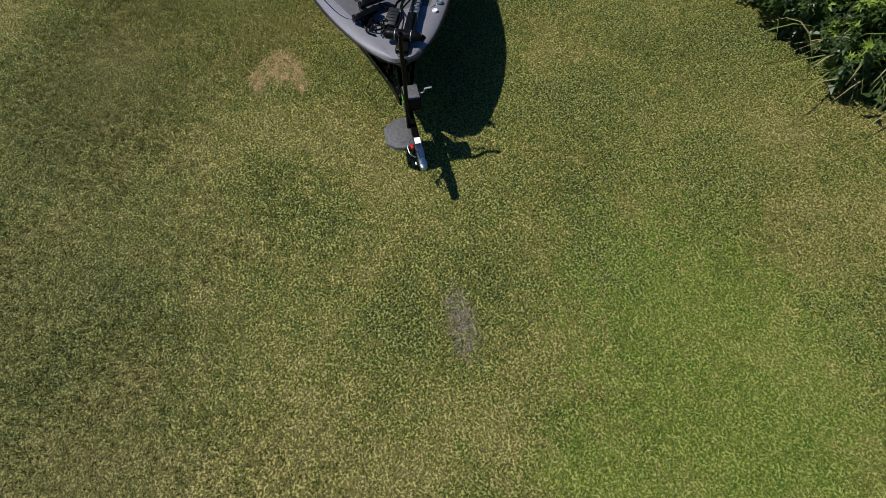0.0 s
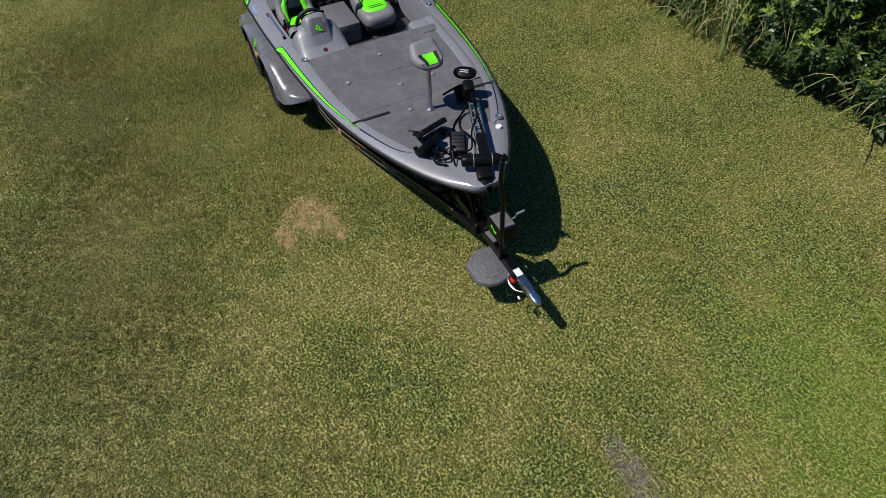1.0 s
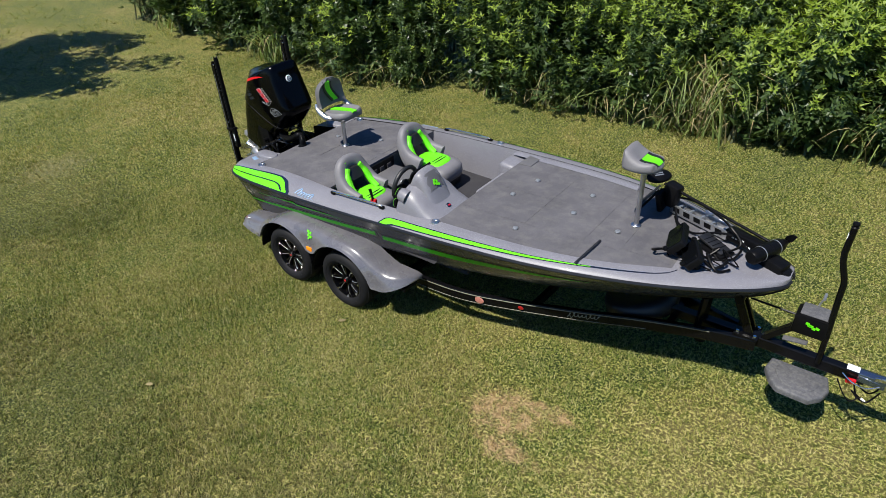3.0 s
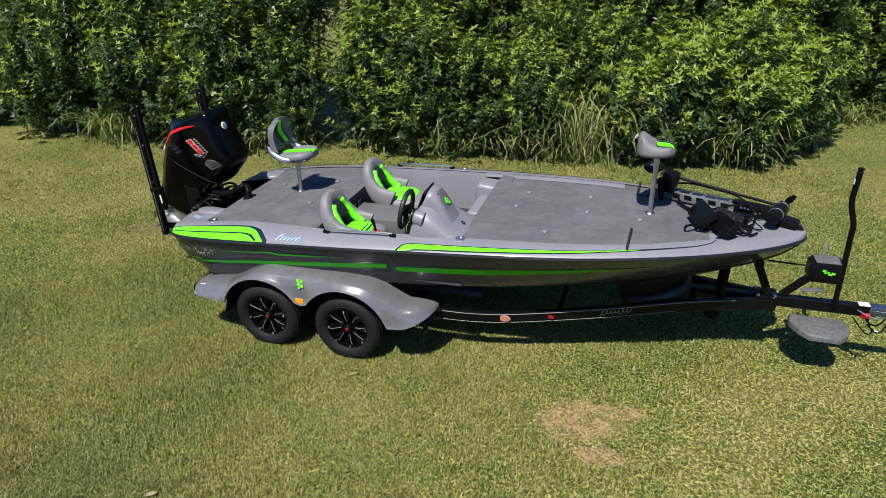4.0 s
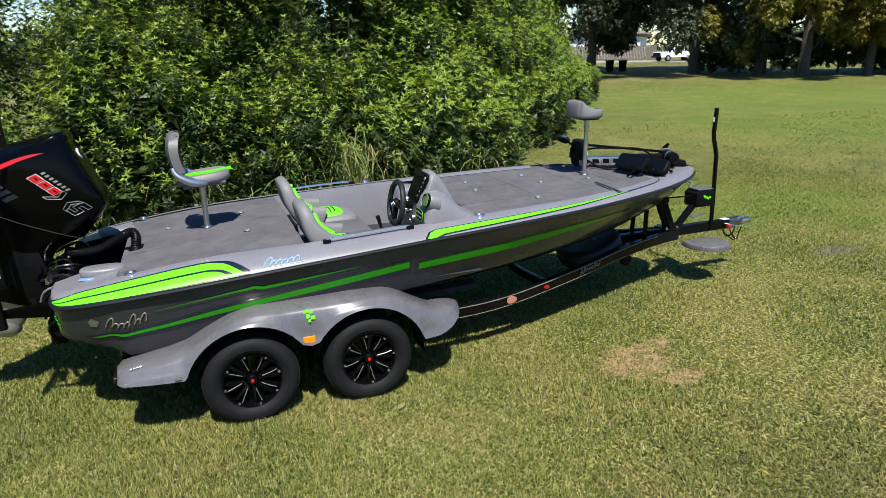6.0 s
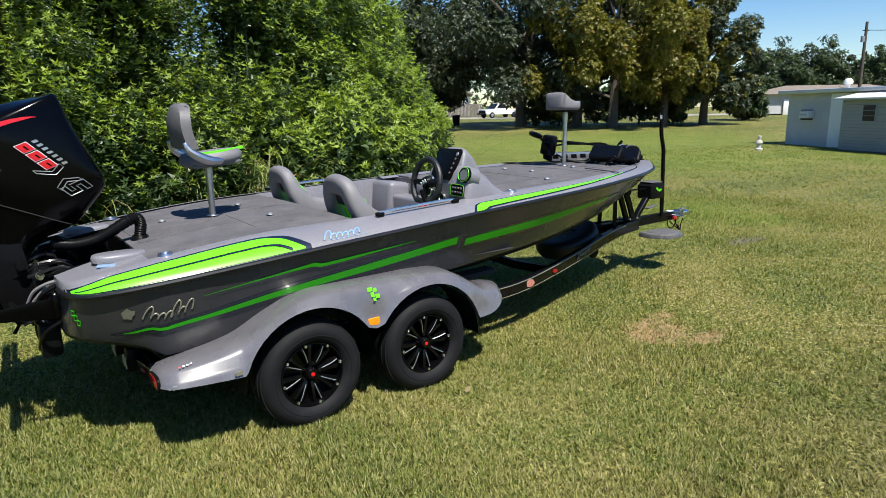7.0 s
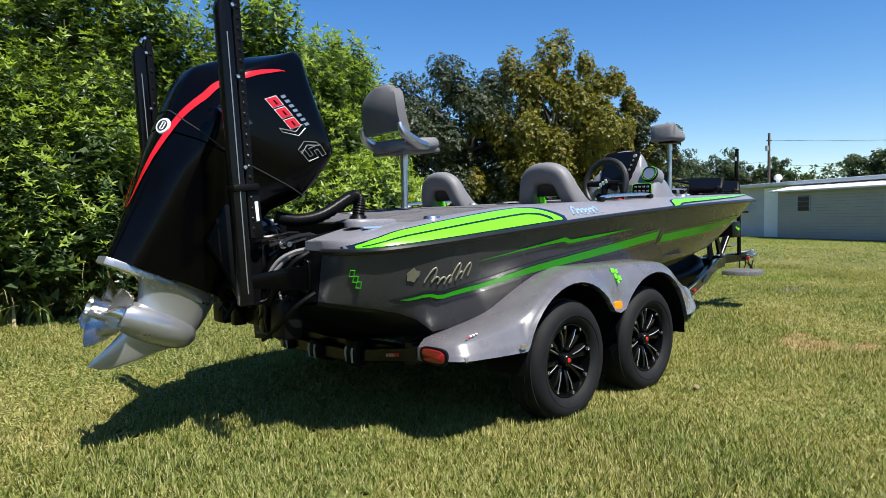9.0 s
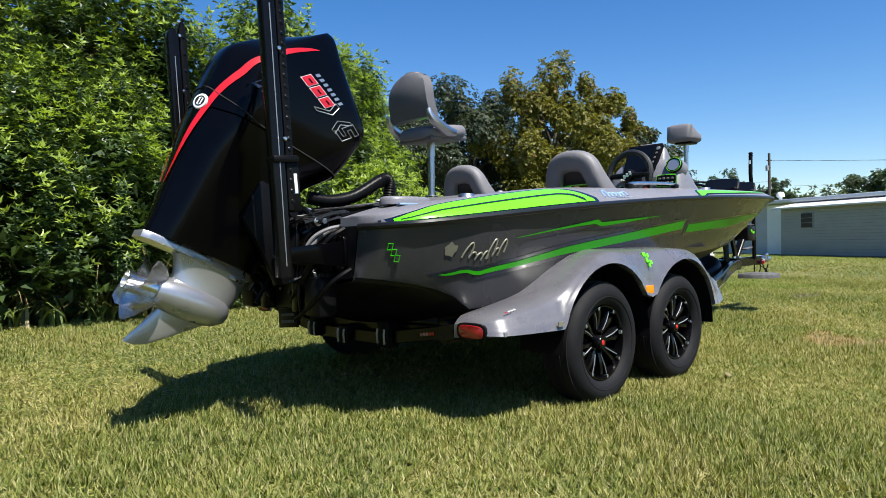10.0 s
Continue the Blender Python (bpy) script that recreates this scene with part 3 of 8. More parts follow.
for sgn in (-1, 1):
    bm = bmesh.new()
    loft(bm, [[(x, sgn * (deck_y(x) + 0.004), deck_z(x) - 0.008), (x, sgn * (deck_y(x) - 0.02), deck_z(x) - 0.1), (x, sgn * (deck_y(x) - 0.05), fz)] for x in [x0 + (x1 - x0) * k / 8 for k in range(9)]], False)
    part("cockpit_side", bm, M_GEL, boat, "grey moulded cockpit liner")
# carpet far darker than the deck's: the footwell's shade is in its colour
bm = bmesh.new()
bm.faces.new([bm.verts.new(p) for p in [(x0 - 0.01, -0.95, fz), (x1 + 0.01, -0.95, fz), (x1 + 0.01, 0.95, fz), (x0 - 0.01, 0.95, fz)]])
part("cockpit_floor", bm, M_DARK, boat, "carpeted cockpit floor, coloured dark for the footwell's shade")


def strip(name, top, bot, surface, material, parent, label, n=26, out=0.004, across=12):
    """A decal between two lines on a surface of the boat, a little proud of it."""
    bm = bmesh.new()
    t, b = curve(top), curve(bot)
    a0, a1 = max(top[0][0], bot[0][0]), min(top[-1][0], bot[-1][0])
    rows = []
    for k in range(n + 1):
        x = a0 + (a1 - a0) * k / n
        rows.append([surface(x, b(x) + (t(x) - b(x)) * j / across, out) for j in range(across + 1)])
    loft(bm, rows, False)
    ob = part(name, bm, material, parent, label, 1.2)
    mirrored(ob)
    return ob


# side stripes, x against height on the side
strip("side_stripe", [(-1.42, 0.205), (-1.38, 0.245), (-1.25, 0.395), (-1.1, 0.448), (-0.95, 0.465), (-0.54, 0.52), (0.1, 0.575), (0.82, 0.645)], [(-1.42, 0.20), (-1.38, 0.215), (-1.25, 0.355), (-1.1, 0.395), (-0.95, 0.405), (-0.52, 0.43), (0.12, 0.455), (0.88, 0.515)], side, M_DGREEN, boat, "deep green lower hull stripe", 60, 0.006)
strip("side_stripe", [(0.90, 0.57), (1.6, 0.59), (2.4, 0.625), (3.0, 0.62)], [(0.90, 0.44), (1.6, 0.43), (2.4, 0.51), (3.0, 0.61)], side, M_DGREEN, boat, "deep green forward hull stripe", 60, 0.006)
strip("side_stripe", [(-1.0, 0.73), (-0.40, 0.80), (-0.34, 0.81), (-0.28, 0.765), (0.42, 0.765)], [(-1.0, 0.725), (-0.40, 0.755), (-0.35, 0.755), (-0.28, 0.715), (0.42, 0.757)], side, M_DGREEN, boat, "thin deep green hull stripe", 60, 0.006)
strip("pinstripe", [(-1.48, 0.165), (-1.45, 0.20), (-1.38, 0.28), (-1.25, 0.435), (-1.1, 0.49), (-0.95, 0.508), (-0.54, 0.565), (0.1, 0.615), (0.84, 0.685)], [(-1.48, 0.16), (-1.45, 0.135), (-1.38, 0.175), (-1.25, 0.305), (-1.1, 0.35), (-0.95, 0.36), (-0.52, 0.385), (0.12, 0.40), (0.90, 0.46)], side, M_PIN, boat, "black edge of the hull stripe", 60, 0.0035)
strip("pinstripe", [(0.87, 0.61), (1.6, 0.63), (2.4, 0.655), (3.1, 0.63)], [(0.87, 0.39), (1.6, 0.385), (2.4, 0.475), (3.1, 0.60)], side, M_PIN, boat, "black edge of the forward stripe", 40, 0.0035)

# lime lobes on the gunwale
strip("gunwale_stripe", [(-1.625, 0.16), (-1.57, 0.36), (-1.45, 0.49), (-1.2, 0.58), (-0.66, 0.64), (-0.54, 0.54), (-0.40, 0.10)], [(-1.625, 0.05), (-1.5, 0.045), (-0.9, 0.045), (-0.40, 0.05)], cap, M_GREEN, boat, "lime green aft gunwale stripe", 60, 0.0065)
strip("gunwale_pinstripe", [(-1.61, 0.11), (-1.55, 0.20), (-1.45, 0.27), (-1.1, 0.335), (-0.66, 0.375), (-0.56, 0.325), (-0.46, 0.085)], [(-1.61, 0.08), (-1.55, 0.165), (-1.45, 0.23), (-1.1, 0.29), (-0.66, 0.325), (-0.58, 0.275), (-0.48, 0.05)], cap, M_PIN, boat, "navy line through the lime stripe", 60, 0.0095)
strip("gunwale_edging", [(-1.648, 0.16), (-1.59, 0.40), (-1.46, 0.545), (-1.2, 0.64), (-0.66, 0.715), (-0.50, 0.605), (-0.345, 0.10)], [(-1.648, 0.03), (-1.5, 0.03), (-0.9, 0.03), (-0.36, 0.03)], cap, M_PIN, boat, "navy edge of the aft lime stripe", 60, 0.0035)
strip("gunwale_stripe", [(0.955, 0.08), (1.0, 0.33), (1.06, 0.40), (1.6, 0.41), (2.3, 0.44), (3.0, 0.53)], [(0.955, 0.03), (1.03, 0.04), (1.09, 0.145), (1.6, 0.20), (2.3, 0.31), (3.0, 0.505)], cap, M_GREEN, boat, "lime green forward gunwale stripe", 60, 0.0065)
strip("gunwale_edging", [(0.935, 0.09), (0.985, 0.365), (1.06, 0.45), (1.6, 0.46), (2.3, 0.485), (3.0, 0.565), (3.42, 0.605), (3.55, 0.72), (3.6, 0.92)], [(0.935, 0.02), (1.05, 0.022), (1.11, 0.095), (1.6, 0.15), (2.3, 0.265), (3.0, 0.47), (3.42, 0.55), (3.55, 0.67), (3.6, 0.87)], cap, M_PIN, boat, "navy edge of the forward lime stripe", 60, 0.0035)


# ---- deck fittings and cockpit ----
def slab(name, x0, x1, y0, y1, material, label, lift=0.0022, thick=0.012):
    """A deck lid that follows the crown of the deck."""
    bm = bmesh.new()
    rows = []
    for k in range(5):
        x = x0 + (x1 - x0) * k / 4
        rows.append([(x, y0 + (y1 - y0) * j / 6, deck_z(x) + lift - 0.012 + 0.012 * (1 - ((y0 + (y1 - y0) * j / 6) / deck_y(x)) ** 2)) for j in range(7)])
    loft(bm, rows, False)
    r = bmesh.ops.extrude_face_region(bm, geom=list(bm.faces))
    for v in r["geom"]:
        if isinstance(v, bmesh.types.BMVert):
            v.co.z -= thick
    bmesh.ops.recalc_face_normals(bm, faces=bm.faces)
    return part(name, bm, material, boat, label, 0.5)


for x0, x1, y0, y1 in ((1.50, 2.19, -0.49, 0.02), (1.50, 2.19, 0.035, 0.60), (2.205, 2.775, -0.49, 0.50), (2.80, 3.10, -0.46, 0.42), (1.50, 2.775, -0.76, -0.505), (3.125, 3.52, -0.42, -0.02)):
    slab("hatch_lid", x0, x1, y0, y1, M_CARPET, "charcoal carpeted storage hatch lid")
for x0, x1, y0, y1 in ((-0.52, -0.02, -0.62, -0.05), (-0.52, -0.02, 0.05, 0.62), (-1.16, -0.66, -0.34, 0.34)):
    slab("hatch_lid", x0, x1, y0, y1, M_CARPET, "charcoal carpeted rear hatch lid")


def deck_point(x, y, up=0.0):
    return (x, y, deck_z(x) - 0.002 + 0.010 * (1 - (y / max(deck_y(x), 0.05)) ** 2) + up)


for x, y in ((1.81, -0.07), (2.49, -0.10), (2.173, -0.613), (2.97, -0.20), (1.87, 0.32), (2.49, 0.30), (-0.3, -0.33), (-0.3, 0.33), (-0.9, 0.2)):
    bm = bmesh.new()
    lathe(bm, [(0.0, 0.012), (0.012, 0.012), (0.024, 0.009), (0.027, 0.0)], Matrix.Translation(deck_point(x, y)), 16)
    box(bm, (x, y, deck_point(x, y)[2] + 0.012), (0.03, 0.007, 0.004))
    part("latch", bm, M_GALV, boat, "small dull steel hatch latch")


def strap(name, a, b, width, material, label):
    bm = bmesh.new()
    for k in range(6):
        t = k / 5
        x, y = a[0] + (b[0] - a[0]) * t, a[1] + (b[1] - a[1]) * t
        box(bm, (x, y, deck_point(x, y)[2] + 0.010), (abs(b[0] - a[0]) / 5 + width, abs(b[1] - a[1]) / 5 + width, 0.006), (0, 0, 0), 0.002, 1)
    part(name, bm, material, boat, label)


strap("tie_strap", (2.885, -0.80), (2.905, -0.46), 0.018, M_VBLACK, "black rod tie-down strap")
strap("tie_strap", (2.93, 0.46), (2.95, 0.80), 0.018, M_VBLACK, "black rod tie-down strap")

# round caps and cup rings on the gunwale
for x, y, r, mt, lab in ((3.66, 0.50, 0.034, M_WHITE, "white round fill cap"), (3.52, 0.58, 0.042, M_ALLOY, "round metal pull cleat"), (1.475, -0.90, 0.045, M_ALLOY, "round stainless cup ring"), (1.005, 0.96, 0.042, M_ALLOY, "round stainless cup ring"),
                         (-1.13, -0.83, 0.045, M_ALLOY, "round metal pull cleat"), (-1.13, 0.83, 0.045, M_ALLOY, "round metal pull cleat")):
    bm = bmesh.new()
    z = deck_z(x) - 0.004
    lathe(bm, [(0.0, 0.008), (r * 0.55, 0.008), (r * 0.62, 0.016), (r * 0.9, 0.014), (r, 0.0)], Matrix.Translation((x, y, z)), 20)
    part("deck_ring", bm, mt, boat, lab)

# grab rails at the cockpit
for sgn in (-1, 1):
    bm = bmesh.new()
    ya = lambda x: sgn * (beam(x) - 0.15)
    za = lambda x: sheer(x) + RISE(x)
    tube(bm, smooth_line([(0.20, ya(0.2), za(0.2) + 0.004), (0.24, ya(0.24), za(0.24) + 0.026), (0.55, ya(0.55), za(0.55) + 0.03), (0.82, ya(0.82), za(0.82) + 0.026), (0.87, ya(0.87), za(0.87) + 0.004)], 4), 0.011, 8)
    part("grab_rail", bm, M_STEEL, boat, "polished steel grab rail")
    for x in (0.21, 0.86):
        bm = bmesh.new()
        box(bm, (x, ya(x), za(x) + 0.012), (0.06, 0.035, 0.028), (0, 0, 0), 0.008)
        part("rail_end", bm, M_BLACK, boat, "black rail end")
bm = bmesh.new()
box(bm, (0.66, -0.86, 1.20), (0.07, 0.03, 0.05), (0, 0, 0), 0.008)
part("shift_base", bm, M_RED, boat, "red shift lever base")
bm = bmesh.new()
tube(bm, [(0.66, -0.87, 1.21), (0.65, -0.87, 1.26), (0.63, -0.87, 1.33)], [0.011, 0.013, 0.017], 8)
part("shift_lever", bm, M_BLACK, boat, "black shift lever")

# port rod locker ridge and step in the liner
bm = bmesh.new()
rows = []
for k in range(9):
    x = 1.3 + 1.5 * k / 8
    y = deck_y(x)
    z = deck_z(x) - 0.004
    rows.append([(x, y - 0.0, z), (x, y - 0.03, z + 0.012), (x, y - 0.07, z + 0.012), (x, y - 0.12, z)])
loft(bm, rows, False)
part("rod_ridge", bm, M_GEL, boat, "grey moulded ridge along the casting deck")
bm = bmesh.new()
box(bm, (1.56, 0.70, deck_z(1.56) - 0.001), (0.14, 0.24, 0.014), (0, 0, 0), 0.004)
part("rod_holder", bm, M_SHELL, boat, "dark rod tube opening")


# console
def console_ring(x, y0, y1, zb, zt, lean=0.0, square=0.3):
    pts = []
    yc, hw, h = (y0 + y1) / 2, (y1 - y0) / 2, zt - zb
    for k in range(21):
        t = math.pi * k / 20
        c, s = math.cos(t), math.sin(t)
        pts.append((x + lean * s, yc - hw * math.copysign(abs(c) ** 0.7, c), zb + h * abs(s) ** square))
    return pts


bm = bmesh.new()
loft(bm, [console_ring(1.00, -0.935, -0.33, 0.85, 1.33), console_ring(1.03, -0.94, -0.325, 0.85, 1.43), console_ring(1.07, -0.94, -0.32, 0.95, 1.475), console_ring(1.15, -0.935, -0.315, 1.0, 1.475, 0, 0.34),
          console_ring(1.24, -0.93, -0.31, 1.1, 1.425, 0, 0.4), console_ring(1.33, -0.92, -0.30, 1.15, 1.335, 0, 0.5), console_ring(1.43, -0.91, -0.30, 1.18, 1.27, 0, 0.6), console_ring(1.53, -0.88, -0.32, 1.185, 1.215, 0, 0.6)], False)
part("console", bm, M_GEL, boat, "grey moulded helm console", 1.2)
bm = bmesh.new()
ring = console_ring(0.998, -0.935, -0.33, 0.85, 1.335)
bm.faces.new([bm.verts.new(p) for p in ring])
part("dashboard", bm, M_GEL, boat, "grey dashboard face")
bm = bmesh.new()
loft(bm, [console_ring(1.012, -0.80, -0.43, 1.15, 1.34, 0, 0.16), console_ring(1.062, -0.79, -0.44, 1.15, 1.46, 0, 0.16), console_ring(1.112, -0.775, -0.455, 1.15, 1.585, 0, 0.16), console_ring(1.13, -0.77, -0.46, 1.15, 1.605, 0, 0.17), console_ring(1.17, -0.765, -0.46, 1.15, 1.60, 0, 0.2),
          console_ring(1.22, -0.765, -0.46, 1.15, 1.555, 0, 0.25), console_ring(1.27, -0.77, -0.455, 1.15, 1.475, 0, 0.3), console_ring(1.32, -0.775, -0.45, 1.15, 1.375, 0, 0.35), console_ring(1.40, -0.78, -0.44, 1.15, 1.26, 0, 0.4)], False)
part("console_hood", bm, M_GEL, boat, "grey raised hood behind the helm screen", 1.2)
bm = bmesh.new()
loft(bm, [console_ring(1.20, -0.735, -0.49, 1.3, 1.582, 0, 0.3), console_ring(1.246, -0.74, -0.485, 1.3, 1.522, 0, 0.3), console_ring(1.292, -0.745, -0.48, 1.2, 1.438, 0, 0.3)], False)
part("console_panel", bm, M_SHELL, boat, "dark grey panel on the console front", 1.2)
for y0, z0 in ((-0.625, 1.505), (-0.60, 1.49), (-0.635, 1.482), (-0.61, 1.468), (-0.585, 1.46)):
    bm = bmesh.new()
    box(bm, (1.250 + (1.522 - z0) * 0.55, y0, z0), (0.026, 0.022, 0.008), (0, 61, 0))
    part("emblem_block", bm, M_GREEN, boat, "lime green emblem shape")
bm = bmesh.new()
lathe(bm, [(0.0, 0.008), (0.022, 0.007), (0.028, 0.0)], pose(1.42, -0.61, 1.276, 0, 38, 0), 18)
part("round_badge", bm, M_PIN, boat, "round dark badge with a red centre")
bm = bmesh.new()
box(bm, (1.425, -0.61, 1.283), (0.014, 0.026, 0.004), (0, 38, 0))
part("badge_centre", bm, M_RED, boat, "red badge centre")

dm = frame_m((1.058, -0.615, 1.472), (0, -1, 0), (0.10, 0, 0.245))
bm = bmesh.new()
prism(bm, [(-0.135, -0.125), (0.095, -0.125), (0.115, -0.095), (0.148, 0.105), (0.135, 0.128), (-0.135, 0.128), (-0.15, 0.11), (-0.15, -0.11)], dm, 0.016, 0.005)
part("chart_screen", bm, M_BLACK, boat, "large black sonar screen on the dashboard")
bm = bmesh.new()
prism(bm, [(-0.135, -0.11), (0.055, -0.11), (0.085, 0.112), (-0.135, 0.112)], dm @ Matrix.Translation((0, 0, 0.0162)), 0.003)
part("screen_glass", bm, M_SCREEN, boat, "dark glossy screen")
for k in range(5):
    bm = bmesh.new()
    lathe(bm, [(0.0, 0.004), (0.008 if k else 0.014, 0.0035), (0.010 if k else 0.016, 0.0)], dm @ Matrix.Translation((0.112 - 0.008 * k, 0.085 - 0.038 * k, 0.0165)), 12)
    part("screen_button", bm, M_GALV if k == 0 else M_SHELL, boat, "small round button")
gm = frame_m((1.035, -0.872, 1.408), (0.1, -1, 0), (0.30, 0.03, 0.95))
bm = bmesh.new()
lathe(bm, [(0.056, 0.0), (0.066, -0.02), (0.072, -0.09)], gm, 26)
part("gauge_pod", bm, M_GEL, boat, "grey moulded gauge pod", 1.0)
bm = bmesh.new()
lathe(bm, [(0.0, 0.010), (0.040, 0.010), (0.046, 0.022), (0.058, 0.020), (0.062, 0.0)], gm, 26)
part("gauge_ring", bm, M_BLACK, boat, "black gauge ring")
bm = bmesh.new()
lathe(bm, [(0.0, 0.018), (0.044, 0.018), (0.046, 0.012)], gm, 22)
part("gauge_face", bm, M_SILVER, boat, "silver gauge face")
bm = bmesh.new()
lathe(bm, [(0.0525, 0.021), (0.054, 0.0235), (0.056, 0.021)], gm, 26)
part("gauge_trim", bm, M_GREEN, boat, "lime gauge trim")
pm0 = frame_m((0.992, -0.835, 1.295), (0, -1, 0), (0.10, 0, 0.99))
bm = bmesh.new()
prism(bm, oval(0.078, 0.042, 20, 6), pm0, 0.014, 0.004)
part("switch_panel", bm, M_BLACK, boat, "black switch panel with lime edge")
bm = bmesh.new()
tube(bm, [pm0 @ Vector((x, y, 0.0135)) for x, y in oval(0.079, 0.043, 20, 6)] + [pm0 @ Vector((0.079, 0.0, 0.0135))], 0.002, 5, False)
part("panel_trim", bm, M_GREEN, boat, "lime edge of the switch panel")
for r in range(2):
    for k in range(4):
        bm = bmesh.new()
        box(bm, tuple(pm0 @ Vector((-0.05 + 0.033 * k, 0.016 - 0.032 * r, 0.016))), (0.01, 0.02, 0.015), (0, 0, 0), 0.003, 1)
        part("switch", bm, M_SHELL, boat, "small toggle switch")
for dy, dz in ((0.05, 0.03), (0.15, -0.02), (0.13, 0.075), (-0.02, -0.05)):
    bm = bmesh.new()
    o = frame_m((0.992, -0.62 + dy, 1.27 + dz), (0, -1, 0), (0.1, 0, 0.95))
    lathe(bm, [(0.0, 0.010), (0.027, 0.010), (0.030, 0.018), (0.037, 0.017), (0.040, 0.0)], o, 18)
    g = part("dash_gauge", bm, M_STEEL, boat, "chrome-ringed gauge")
    bm = bmesh.new()
    lathe(bm, [(0.0, 0.012), (0.026, 0.0118)], o, 16)
    part("dial", bm, M_WHITE if dz > 0 else M_BLACK, g)

# steering wheel: rim, spokes, hub
wm = frame_m((0.865, -0.60, 1.345), (0, -1, 0), (0.16, 0, 0.98))
bm = bmesh.new()
ringp = [wm @ Vector((0.172 * math.cos(t) * (1.0 if math.sin(t) > -0.75 else 0.97), max(-0.145, 0.178 * math.sin(t)), 0)) for t in [2 * math.pi * k / 40 for k in range(41)]]
tube(bm, ringp, 0.023, 10, False)
wheel_rim = part("steering_wheel", bm, M_VBLACK, boat, "black flat-bottomed steering wheel")
for a in (0, 180, 270):
    bm = bmesh.new()
    d = Vector((math.cos(radians(a)), math.sin(radians(a)), 0))
    tube(bm, [wm @ (d * 0.02 + Vector((0, 0, 0.0))), wm @ (d * 0.155)], [0.026, 0.018], 8)
    part("spoke", bm, M_BLACK, wheel_rim)
bm = bmesh.new()
lathe(bm, [(0.0, 0.025), (0.04, 0.022), (0.05, 0.0), (0.03, -0.03), (0.03, -0.15), (0.06, -0.17)], wm, 18)
part("hub", bm, M_BLACK, wheel_rim, "black wheel hub and column")
for k in range(3):
    bm = bmesh.new()
    box(bm, tuple(wm @ Vector((-0.022 + 0.022 * k, -0.016 + 0.014 * k, 0.029))), (0.006, 0.018, 0.028), (0, -19, 0))
    part("emblem_block", bm, M_WHITE, wheel_rim, "white emblem shape")


def moulded(bm, cx, cy, cz, a, b, h, dish, n=28, power=2.6, tip=0.0):
    """A seat pad: rounded outline, crowned top with a dished middle."""
    rings = []
    for s, z in ((0.82, -0.45), (0.95, -0.38), (1.0, -0.1), (0.98, 0.25), (0.9, 0.48), (0.7, 0.50 - dish * 0.4), (0.4, 0.50 - dish * 0.8), (0.08, 0.5 - dish)):
        rings.append([(cx + x * s, cy + y * s, cz + h * z + tip * x * s) for x, y in oval(a, b, n, power)])
    return loft(bm, rings)


